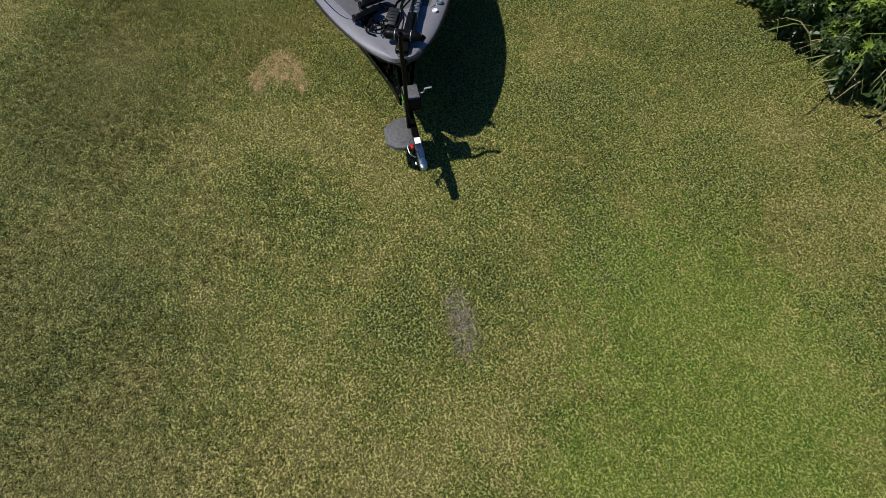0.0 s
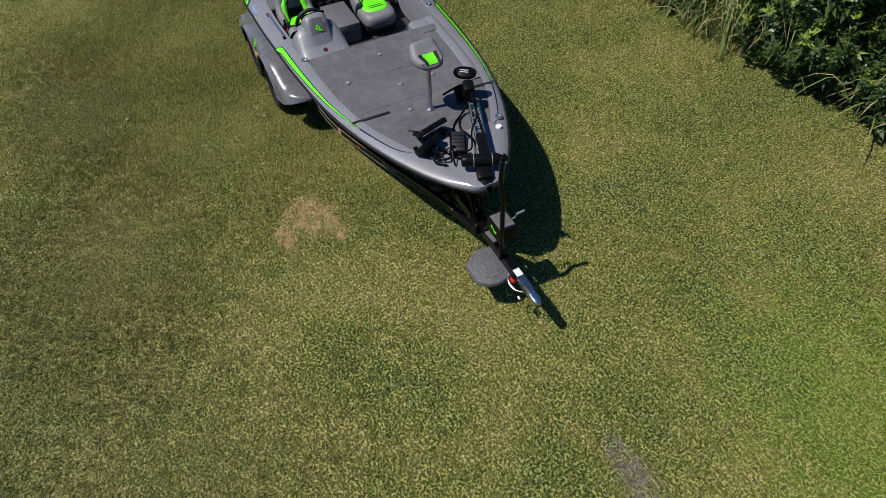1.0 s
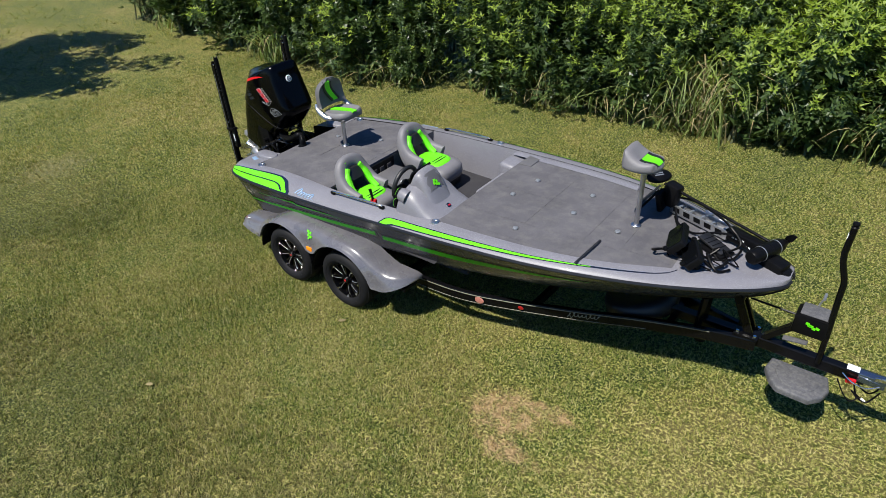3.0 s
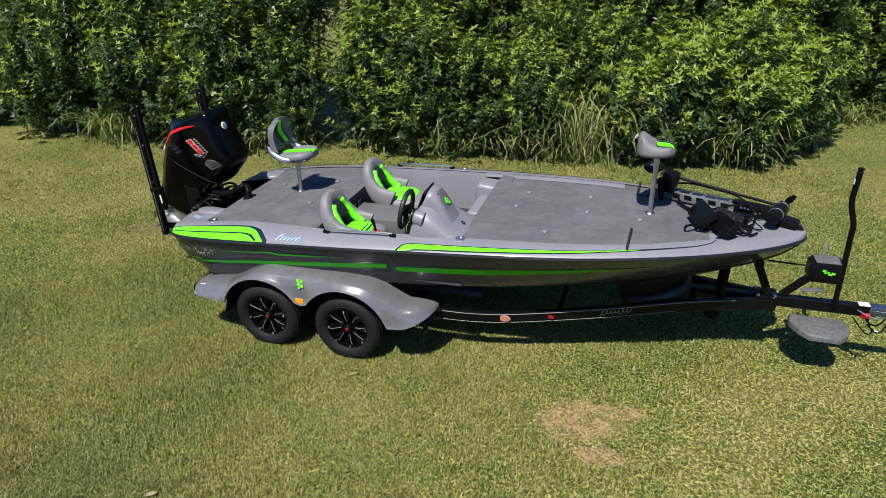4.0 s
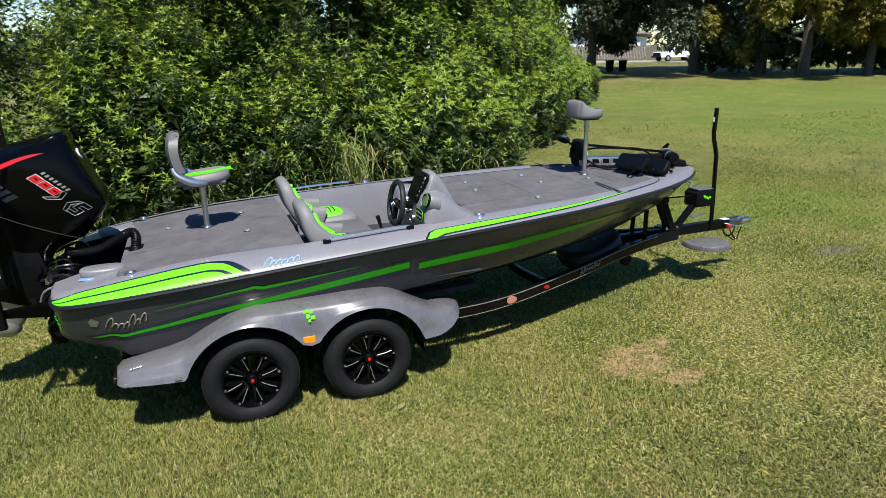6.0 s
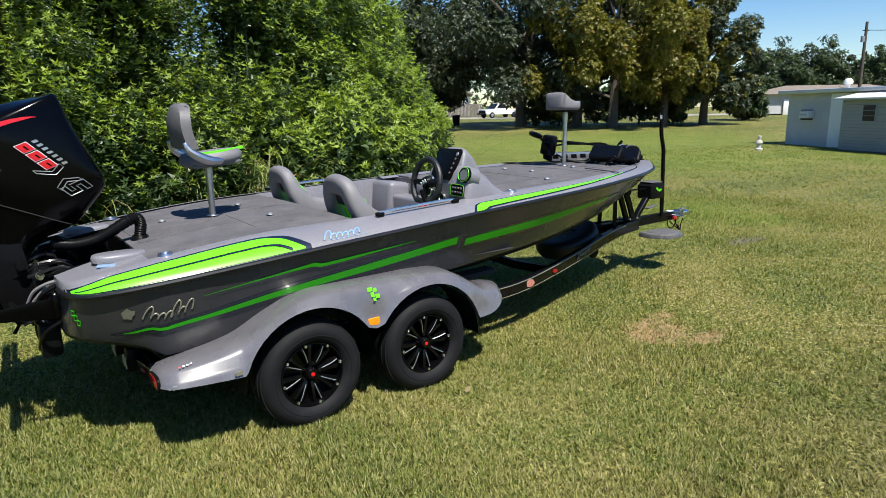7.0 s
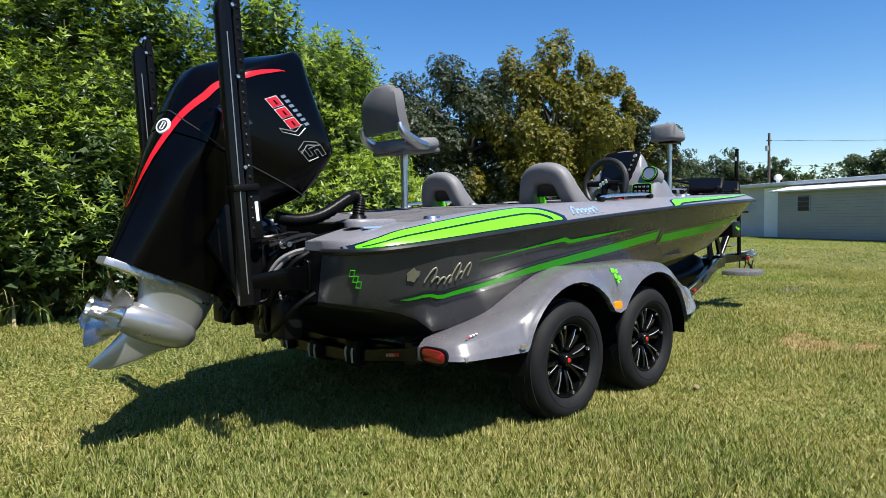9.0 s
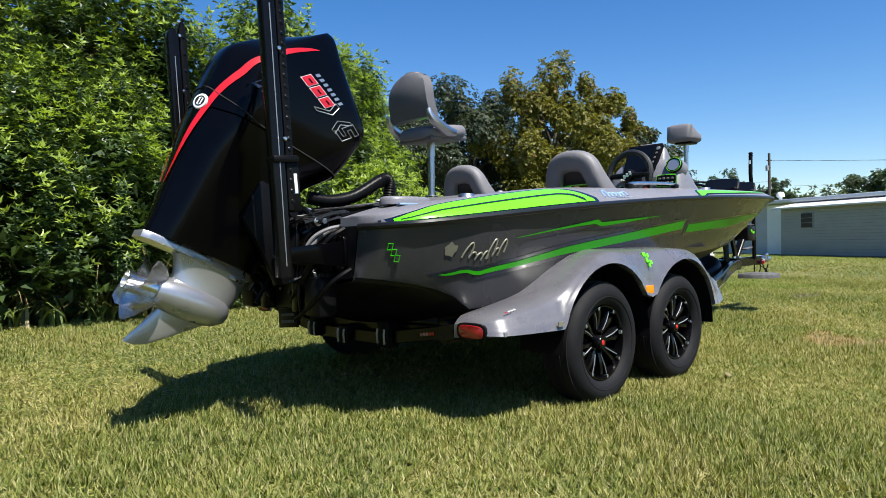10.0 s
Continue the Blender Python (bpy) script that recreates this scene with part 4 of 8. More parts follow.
# cockpit seats
def cockpit_seat(yc, wide):
    """Bucket seat: an arched shell with a gap under its head, bolsters and a cushion."""
    hw = 0.178
    path = smooth_line([(0.40, yc - hw - 0.03, 1.06), (0.24, yc - hw - 0.02, 1.13), (0.145, yc - hw + 0.01, 1.25), (0.105, yc - hw * 0.62, 1.365), (0.09, yc, 1.392), (0.105, yc + hw * 0.62, 1.365),
                        (0.145, yc + hw - 0.01, 1.25), (0.24, yc + hw + 0.02, 1.13), (0.40, yc + hw + 0.03, 1.06)], 5)
    bm = bmesh.new()
    rings, n = [], len(path)
    for i, p in enumerate(path):
        d = (path[min(i + 1, n - 1)] - path[max(i - 1, 0)]).normalized()
        back = Vector((0.93, 0, 0.25))
        back = (back - d * back.dot(d)).normalized()
        inw = d.cross(back)
        up = math.sin(math.pi * i / (n - 1))
        da, db = 0.050 + 0.085 * (1 - up) ** 1.3, 0.042 + 0.030 * up
        rings.append([p + back * (da * a) + inw * (db * b) for a, b in oval(1, 1, 16, 2.8)])
    loft(bm, rings)
    shell = part("cockpit_seat", bm, M_VINYL, boat, "grey vinyl bucket seat with lime green panels", 1.0)
    bm = bmesh.new()
    rows = []
    for k in range(6):
        t = k / 5
        z = 1.24 + 0.11 * t
        x = 0.175 - 0.055 * t
        w = 0.125 * (1 - 0.35 * t * t)
        rows.append([(x + 0.035, yc - w, z), (x + 0.06, yc - w * 0.5, z), (x + 0.062, yc + w * 0.5, z), (x + 0.035, yc + w, z), (x - 0.03, yc + w, z), (x - 0.035, yc, z), (x - 0.03, yc - w, z)])
    loft(bm, rows)
    part("back_pad", bm, M_VBLACK, shell, "black back pad", 0.8)
    for sgn in (-1, 1):
        bm = bmesh.new()
        tube(bm, smooth_line([(0.165, yc + sgn * 0.085, 1.355), (0.195, yc + sgn * 0.128, 1.27), (0.26, yc + sgn * 0.15, 1.17), (0.35, yc + sgn * 0.155, 1.10)], 4), [0.030] * 4 + [0.040] * 9, 10)
        part("bolster", bm, M_VGREEN, shell, "lime green side bolster")
    bm = bmesh.new()
    box(bm, (0.10, yc - 0.10, 1.402), (0.085, 0.07, 0.03), (30, 12, 0), 0.013, 3)
    part("corner_patch", bm, M_VGREEN, shell, "lime green corner patch")
    x0, x1 = 0.20, 0.20 + wide
    bm = bmesh.new()
    moulded(bm, (x0 + x1) / 2, yc, 0.995, (x1 - x0) / 2, 0.235, 0.18, -0.12, 32, 4.0)
    part("cushion", bm, M_VINYL, shell, "grey seat cushion", 1.0)
    bm = bmesh.new()
    moulded(bm, (x0 + x1) / 2 - 0.045, yc, 1.070, (x1 - x0) / 2 * 0.72, 0.185, 0.085, -0.12, 28, 3.0)
    part("cushion_panel", bm, M_VGREEN, shell, "lime green domed cushion panel", 1.0)
    for dx in (0.02, 0.06):
        bm = bmesh.new()
        tube(bm, smooth_line([((x0 + x1) / 2 + dx - 0.03, yc - 0.165, 1.092), ((x0 + x1) / 2 + dx, yc - 0.08, 1.118), ((x0 + x1) / 2 + dx, yc + 0.08, 1.118), ((x0 + x1) / 2 + dx - 0.03, yc + 0.165, 1.092)], 4), 0.006, 6)
        part("piping", bm, M_VBLACK, shell, "black piping across the cushion")
    bm = bmesh.new()
    box(bm, ((x0 + x1) / 2 - 0.03, yc, 0.87), (x1 - x0 - 0.08, 0.42, 0.15), (0, 0, 0), 0.02)
    part("seat_base", bm, M_VBLACK, shell, "black seat base")


cockpit_seat(-0.62, 0.42)
cockpit_seat(0.40, 0.56)
bm = bmesh.new()
box(bm, (0.42, -0.11, 0.94), (0.62, 0.40, 0.28), (0, 0, 0), 0.02)
part("centre_locker", bm, M_SHELL, boat, "grey locker between the seats")
bm = bmesh.new()
box(bm, (0.085, -0.11, 1.06), (0.03, 0.42, 0.24), (0, 0, 0), 0.008)
part("rear_bulkhead_panel", bm, M_BLACK, boat, "black pocket panel behind the seats")
for k in range(3):
    bm = bmesh.new()
    box(bm, (0.107, -0.24 + 0.12 * k, 1.07), (0.014, 0.07, 0.12), (0, 0, 0), 0.006)
    part("pocket", bm, M_DARK, boat, "dark pocket")

# shapes of the badges on hull and gunwale, plain blocks in their colours
bm = bmesh.new()
blob = [bm.verts.new(side(-1.385 + 0.036 * r * math.cos(a), 0.575 + 0.105 * r * math.sin(a), 0.004)) for a, r in zip([2 * math.pi * k / 11 for k in range(11)], (0.9, 1.1, 0.75, 1.1, 0.85, 1.0, 0.8, 1.05, 0.8, 1.0, 0.7))]
bm.faces.new(blob)
mirrored(part("emblem", bm, M_PALE, boat, "pale gold ragged emblem shape"))


def script(surface, x0, v0, step, rise_v, heights, r, material, label, out=0.001):
    """A flowing line of slanted loops that stands in for a script."""
    pts = []
    for k, h in enumerate(heights):
        for j in range(10):
            t = j / 10
            lift = h * (1 - math.cos(2 * math.pi * t)) / 2
            pts.append(surface(x0 + step * (k + t - 0.30 * math.sin(2 * math.pi * t) * (0.6 + h)) + 0.14 * lift, v0 + rise_v * (k + t) + lift, out))
    bm = bmesh.new()
    tube(bm, pts, r, 5)
    mirrored(part("script_line", bm, material, boat, label, 1.5))



script(side, -1.315, 0.49, 0.036, 0.012, (0.20, 0.09, 0.09, 0.09), 0.0052, M_PALE, "pale gold script shape")
script(side, -1.175, 0.535, 0.036, 0.012, (0.20, 0.09, 0.16), 0.0052, M_PALE, "pale gold script shape")
em = frame_m(side(-1.615, 0.50, 0.004), Vector(side(-1.585, 0.5)) - Vector(side(-1.645, 0.5)), Vector(side(-1.615, 0.6)) - Vector(side(-1.615, 0.4)))
for cx, cv in ((-0.014, 0.027), (0.002, 0.0), (0.016, -0.027)):
    bm = bmesh.new()
    tube(bm, [em @ Vector((cx + 0.012 * a + 0.005 * b, cv + 0.015 * b, 0.002)) for a, b in ((-1, -1), (1, -1), (1, 1), (-1, 1), (-1, -1), (1, -1))], 0.0034, 5)
    mirrored(part("emblem_block", bm, M_DGREEN, boat, "green outlined emblem block"))


def cap_block(x, w, dx, dw, material, label):
    bm = bmesh.new()
    vs = [bm.verts.new(cap(cx, cw, 0.003)) for cx, cw in ((x - dx, w - dw), (x + dx, w - dw), (x + dx + 0.01, w + dw), (x - dx + 0.01, w + dw))]
    bm.faces.new(vs)
    ob = part("name_block", bm, material, boat, label)
    mirrored(ob)


script(cap, -0.265, 0.16, 0.040, 0.0, (0.30, 0.17, 0.17, 0.15, 0.17, 0.22), 0.0075, M_BLUE, "pale blue script shape", 0.0)
cap_block(-0.10, 0.125, 0.12, 0.007, M_BLUE, "pale blue underline")
for sgn in (-1, 1):
    bm = bmesh.new()
    x, y = -1.42, sgn * 0.70
    box(bm, (x, y, deck_z(x) - 0.004), (0.10, 0.055, 0.012), (0, 0, sgn * 20), 0.005)
    part("stern_light", bm, M_BLUE, boat, "blue-tinted stern light lens")
    bm = bmesh.new()
    prism(bm, oval(0.15, 0.085, 20, 2.6), pose(-1.33, sgn * 0.58, deck_z(-1.33) - 0.014), 0.042, 0.018)
    part("stern_hump", bm, M_GEL, boat, "grey moulded hump on the stern", 1.0)


# ---- pedestal seats ----
def pedestal(base, top, label):
    root = thing("pedestal_seat", base, label, "boat seat", "pedestal fishing seats")
    bm = bmesh.new()
    lathe(bm, [(0.0, 0.006), (0.03, 0.006), (0.042, 0.004), (0.046, 0.0)], Matrix.Translation(base), 22)
    part("floor_plate", bm, M_ALLOY, root, "round metal floor plate")
    bm = bmesh.new()
    tube(bm, [base, (base[0], base[1], top - 0.10), (base[0], base[1], top - 0.099), (base[0], base[1], top)], [0.022, 0.022, 0.026, 0.026], 16)
    part("pole", bm, M_ALLOY, root, "brushed aluminium pole")
    return root


# stern seat, with a backrest
sx, sy = -0.593, 0.019
aft_seat = pedestal((sx, sy, deck_z(sx) + 0.008), 1.535, "grey folding fishing seat with lime bands on a pole")
bm = bmesh.new()
moulded(bm, sx + 0.02, sy, 1.585, 0.205, 0.195, 0.085, 0.25, 28, 2.8, 0.10)
part("seat_pad", bm, M_VINYL, aft_seat, "grey vinyl seat pad", 1.0)
bm = bmesh.new()
box(bm, (sx + 0.02, sy, 1.545), (0.33, 0.32, 0.03), (0, -5, 0), 0.012)
part("seat_pan", bm, M_SHELL, aft_seat, "dark plastic seat pan")
bm = bmesh.new()
rows = []
for k in range(15):
    t = math.sin(k / 14 * math.pi / 2)
    z = 1.655 + 0.305 * t
    xb = sx - 0.175 - 0.05 * math.sin(t * 2.2) + 0.035 * t * t
    w = 0.195 * (1 - 0.06 * t) * max(0.12, (1 - t ** 5)) ** 0.5
    th = 1.0 if t < 0.95 else 0.6
    ring = []
    for j in range(11):
        u = -1 + 2 * j / 10
        ring.append((xb + 0.034 * th + 0.035 * u * u, sy + u * w, z))
    for j in range(10, -1, -1):
        u = -1 + 2 * j / 10
        ring.append((xb - 0.026 * th + 0.028 * u * u, sy + u * w * 0.98, z))
    rows.append(ring)
loft(bm, rows)
back = part("backrest", bm, M_SHELL, aft_seat, "grey moulded folding backrest", 0.9)
bm = bmesh.new()
rows = []
for k in range(8):
    t = k / 7
    z = 1.70 + 0.235 * t
    xb = sx - 0.175 - 0.05 * math.sin((z - 1.665) / 0.295 * 2.2) + 0.035 * ((z - 1.665) / 0.295) ** 2 + 0.058
    yo = sy + 0.05 - 0.10 * math.sin(t * 1.6)
    rows.append([(xb - 0.02, yo - 0.035, z), (xb + 0.004, yo - 0.035, z), (xb + 0.006, yo + 0.035, z), (xb - 0.02, yo + 0.035, z)])
loft(bm, rows)
part("back_band", bm, M_VGREEN, back, "lime green band", 1.0)
for sgn in (-1, 1):
    bm = bmesh.new()
    tube(bm, [((r[0][0] + r[1][0]) / 2 + 0.004, (r[1][1] + r[2][1]) / 2 + sgn * 0.050, r[0][2]) for r in rows], 0.017, 8)
    part("band_edge", bm, M_VBLACK, back, "black edge of the band")
for sgn in (-1, 1):
    bm = bmesh.new()
    tube(bm, smooth_line([(sx - 0.20, sy + sgn * 0.195, 1.70), (sx - 0.17, sy + sgn * 0.205, 1.64), (sx - 0.06, sy + sgn * 0.21, 1.580), (sx + 0.04, sy + sgn * 0.20, 1.57)], 4), [0.018, 0.020, 0.022, 0.024, 0.027, 0.030, 0.032, 0.033, 0.033, 0.031, 0.028, 0.024, 0.016], 10)
    part("hinge_arm", bm, M_ALLOY, aft_seat, "silver hinge arm")
bm = bmesh.new()
rows = []
for k in range(10):
    t = k / 9
    x = sx - 0.12 + 0.36 * t
    yo = sy + 0.06 * math.sin(t * 3.0) - 0.03
    z = 1.585 + 0.0425 + 0.10 * (x - sx - 0.03) - 0.012 * math.sin(math.pi * t) + 0.006
    rows.append([(x, yo - 0.035, z - 0.014), (x, yo - 0.035, z), (x, yo + 0.035, z), (x, yo + 0.035, z - 0.014)])
loft(bm, rows)
part("seat_band", bm, M_VGREEN, aft_seat, "lime green band", 1.0)

# bow seat, a saddle pad
bx, by = 3.053, 0.0
bow_seat = pedestal((bx, by, deck_z(bx) + 0.008), 1.875, "grey saddle-shaped bow seat with a lime band")


def saddle(u, v, s=1.0):
    """Top of the saddle: u runs from the raised rear (-1) to the nose (1), v across."""
    half = 0.168 - 0.05 * max(0.0, (u + 0.2) / 1.2) ** 1.4
    rear = max(0.0, (0.15 - u) / 1.15)
    z = 0.08 + 0.155 * rear ** 1.3 * (1 - 0.35 * abs(v) ** 2.5) + 0.03 * abs(v) ** 2 * (1 - rear)
    drop = max(abs(u), abs(v)) ** 7
    return (bx - 0.02 + u * 0.165 * s, by + v * half * s, 1.875 + z * (1 - 0.55 * drop))


bm = bmesh.new()
n = 32
rings = []
for s, low in ((0.86, 0.0), (0.98, 0.012), (1.0, 0.035)):
    ring = []
    for a, b in oval(1, 1, n, 3.0):
        q = saddle(a, b, s)
        ring.append((q[0], q[1], 1.875 + low))
    rings.append(ring)
for s in (0.98, 0.92, 0.84, 0.72, 0.55, 0.35, 0.12):
    rings.append([saddle(a * s, b * s) for a, b in oval(1, 1, n, 3.0)])
loft(bm, rings)
part("seat_pad", bm, M_VINYL, bow_seat, "grey vinyl saddle pad with a raised rear", 1.0)


def saddle_band(v0, v1, u0, u1, material, name, label, up):
    bm = bmesh.new()
    rows = []
    for k in range(9):
        u = u0 + (u1 - u0) * k / 8
        row = [saddle(u, v0 + (v1 - v0) * j / 6) for j in range(7)]
        rows.append([(row[0][0], row[0][1], row[0][2] - 0.01)] + [(p[0], p[1], p[2] + up) for p in row] + [(row[-1][0], row[-1][1], row[-1][2] - 0.01)])
    loft(bm, rows, False)
    part(name, bm, material, bow_seat, label, 1.0)


saddle_band(-0.62, 0.62, -0.02, 0.90, M_VBLACK, "band_edge", "black edge of the band", 0.004)
saddle_band(-0.38, 0.38, 0.0, 0.905, M_VGREEN, "seat_band", "lime green band", 0.007)
bm = bmesh.new()
box(bm, (bx, by, 1.867), (0.17, 0.17, 0.022), (0, 0, 0), 0.006)
part("seat_mount", bm, M_BLACK, bow_seat, "black swivel mount")


# ---- outboard motor, tilted up ----
TILT_M = 24.3
MO = Vector((-2.475, 0.0, 0.953))
FWD = Vector((math.cos(radians(TILT_M)), 0, -math.sin(radians(TILT_M))))
UPM = Vector((math.sin(radians(TILT_M)), 0, math.cos(radians(TILT_M))))


def mp(u, y, w):
    """A point of the motor: u ahead, w up from the rear of its cavitation plate."""
    return MO + FWD * u + UPM * w + Vector((0, y, 0))


motor = thing("outboard_motor", (-1.75, 0, 0.75), "large black outboard motor with red stripes, tilted up", "outboard motor")
c_a = curve([(0.0, 0.03), (0.3, 0.02), (0.62, 0.0), (0.9, 0.0), (1.0, 0.015), (1.06, 0.06), (1.12, 0.12), (1.2, 0.22), (1.29, 0.335), (1.345, 0.405), (1.365, 0.43)])
c_b = curve([(0.0, 0.60), (0.3, 0.62), (0.5, 0.66), (0.6, 0.745), (0.66, 0.80), (0.8, 0.845), (0.94, 0.88), (0.98, 0.872), (1.05, 0.80), (1.15, 0.685), (1.25, 0.575), (1.33, 0.50), (1.365, 0.46)])
c_h = curve([(0.0, 0.115), (0.3, 0.17), (0.52, 0.21), (0.66, 0.235), (0.8, 0.255), (1.0, 0.258), (1.15, 0.245), (1.27, 0.222), (1.34, 0.195), (1.365, 0.16)])


def cowl(w, th, out=0.0):
    """Skin of the cowl; th is 0 at the rear, 90 degrees to starboard, 180 ahead."""
    a, b, h = c_a(w), c_b(w), c_h(w)
    c, s = math.cos(th), math.sin(th)
    pw = 2 / 4.6
    u = (a + b) / 2 - ((b - a) / 2 + out) * math.copysign(abs(c) ** pw, c)
    k = max(0.0, min(1.0, (max(0.0, c) ** pw - 0.55) / 0.45))
    y = -(h * (1 - 0.42 * k * k * (3 - 2 * k)) + out) * math.copysign(abs(s) ** pw, s)
    return mp(u, y, w)


ws = [0.66 + 0.03 * k for k in range(16)] + [1.135, 1.16, 1.19, 1.22, 1.25, 1.275, 1.30, 1.32, 1.335, 1.35, 1.36, 1.365]
bm = bmesh.new()
loft(bm, [[cowl(w, 2 * math.pi * k / 48) for k in range(48)] for w in ws])
cowl_ob = part("cowl", bm, M_COWL, motor, "glossy black engine cowl", 0.8)
bm = bmesh.new()
loft(bm, [[cowl(w, 2 * math.pi * k / 48, -0.004) for k in range(48)] for w in [0.0, 0.05, 0.1, 0.2, 0.3, 0.4, 0.46, 0.52, 0.58, 0.63, 0.655]])
part("midsection", bm, M_COWL, motor, "black lower cowl and midsection", 0.8)
bm = bmesh.new()
tube(bm, [cowl(0.658 + 0.10 * max(0, math.cos(2 * math.pi * k / 60)), 2 * math.pi * k / 60, 0.001) for k in range(61)], 0.004, 5, False)
part("cowl_seam", bm, M_GAP, motor, "dark seam round the cowl")


def turn_at(w, goal, ahead):
    """The turn at which the cowl's skin lies goal to the side, or goal ahead."""
    lo, hi = 0.0, math.pi / 2
    for _ in range(40):
        mid = (lo + hi) / 2
        q = cowl(w, mid) - MO
        if (q.dot(FWD) if ahead else -q.y) < goal:
            lo = mid
        else:
            hi = mid
    return lo


for sgn in (1, -1):
    bm = bmesh.new()
    line = [(0.25, turn_at(0.25, 0.02, False), 0.3)] + [(w, turn_at(w, y, False), k) for w, y, k in ((0.40, 0.055, 0.8), (0.58, 0.095, 1.1), (0.73, 0.128, 1.3), (0.82, 0.160, 1.5), (0.88, 0.186, 1.6))]
    line += [(w, turn_at(w, u, True), k) for w, u, k in ((0.945, 0.12, 1.5), (1.02, 0.18, 1.3), (1.10, 0.26, 1.0), (1.16, 0.335, 0.7), (1.20, 0.40, 0.12))]
    pts = [cowl(w, sgn * th, 0.004) for w, th, k in line]
    fw, ft = curve([(k, p[0]) for k, p in enumerate(line)]), curve([(k, p[1]) for k, p in enumerate(line)])
    fs = curve([(k, p[2]) for k, p in enumerate(line)])
    rows = []
    for k in range(51):
        t = min(k / 5, len(line) - 1.0)
        c0, c1 = cowl(fw(t - 0.05), sgn * ft(t - 0.05)), cowl(fw(t + 0.05), sgn * ft(t + 0.05))
        e = 0.004
        dw, dt = (cowl(fw(t) + e, sgn * ft(t)) - cowl(fw(t), sgn * ft(t))) / e, (cowl(fw(t), sgn * (ft(t) + e)) - cowl(fw(t), sgn * ft(t))) / e
        tang = (c1 - c0).normalized()
        nrm = dw.cross(dt).normalized()
        across = nrm.cross(tang)
        g11, g12, g22 = dw.dot(dw), dw.dot(dt), dt.dot(dt)
        b1, b2 = across.dot(dw), across.dot(dt)
        det = g11 * g22 - g12 * g12 or 1e-6
        aw, at = (b1 * g22 - b2 * g12) / det, (b2 * g11 - b1 * g12) / det
        hw = 0.0125 * fs(t)
        rows.append([cowl(fw(t) + aw * q * hw, sgn * (ft(t) + at * q * hw), 0.003) for q in (-1, -0.33, 0.33, 1)])
    loft(bm, rows, False)
    part("cowl_stripe", bm, M_RED, cowl_ob, "bright red curved stripe", 1.2)
# side lettering, drawn as plain slanted blocks
def cowl_point(u0, w0, p, q, du, dw, slant, sgn, out):
    """A point of the cowl's side, p along and q up from (u0, w0), slanted."""
    dx, dz = math.cos(slant), math.sin(slant)
    u = u0 + p * du * dx - q * dw * dz + q * dw * 0.55
    w = w0 + p * du * dz + q * dw * dx
    a, b = c_a(w), c_b(w)
    c = max(-1, min(1, ((a + b) / 2 - u) / ((b - a) / 2)))
    return cowl(w, sgn * math.acos(math.copysign(abs(c) ** 2.3, c)), out)


def cowl_block(u0, w0, du, dw, material, label, slant, sgn, out=0.003):
    bm = bmesh.new()
    bm.faces.new([bm.verts.new(cowl_point(u0, w0, p, q, du, dw, slant, sgn, out)) for p, q in ((-1, -1), (1, -1), (1, 1), (-1, 1))])
    part("marking", bm, material, cowl_ob, label)


SL = radians(-20)
for sgn in (1, -1):
    for k in range(7):
        cowl_block(0.435 + 0.029 * k, 1.066 - 0.0106 * k, 0.0085, 0.0105, M_SILVER, "small pale marking", SL, sgn)
    for k in range(3):
        cowl_block(0.40 + 0.066 * k, 1.012 - 0.024 * k, 0.0315, 0.0265, M_WHITE, "white marking outline", SL, sgn, 0.0025)
        cowl_block(0.40 + 0.066 * k, 1.012 - 0.024 * k, 0.0285, 0.0235, M_RED, "red marking", SL, sgn, 0.004)
        cowl_block(0.405 + 0.066 * k, 1.013 - 0.024 * k, 0.014, 0.0035, M_COWL, "dark slit in a red marking", SL, sgn, 0.005)
    for u0, w0, shape in ((0.58, 0.925, ((-1.5, -1), (-0.9, -1), (0.25, 0), (-0.35, 1), (-1.0, 1), (-0.35, 0))), (0.64, 0.905, ((1.0, 1), (0.5, 1), (-0.25, 0), (0.55, -1), (1.2, -1), (0.35, 0))), (0.715, 0.885, ((-0.9, -1), (0.75, -1), (0.75, 0.1), (-0.3, 0.1), (-0.3, 0.5), (0.8, 0.5), (0.8, 1), (-0.85, 1), (-0.85, -0.25), (0.2, -0.25), (0.2, -0.6), (-0.9, -0.6)))):
        bm = bmesh.new()
        tube(bm, [cowl_point(u0, w0, p, q, 0.043, 0.050, SL, sgn, 0.004) for p, q in shape + shape[:2]], 0.0026, 5, False)
        part("marking", bm, M_GALV, cowl_ob, "grey outlined marking")
    for k in range(3):
        cowl_block(0.19 + 0.05 * k, 0.86 - 0.018 * k, 0.018, 0.035, M_PIN, "faint dark marking", SL, sgn)
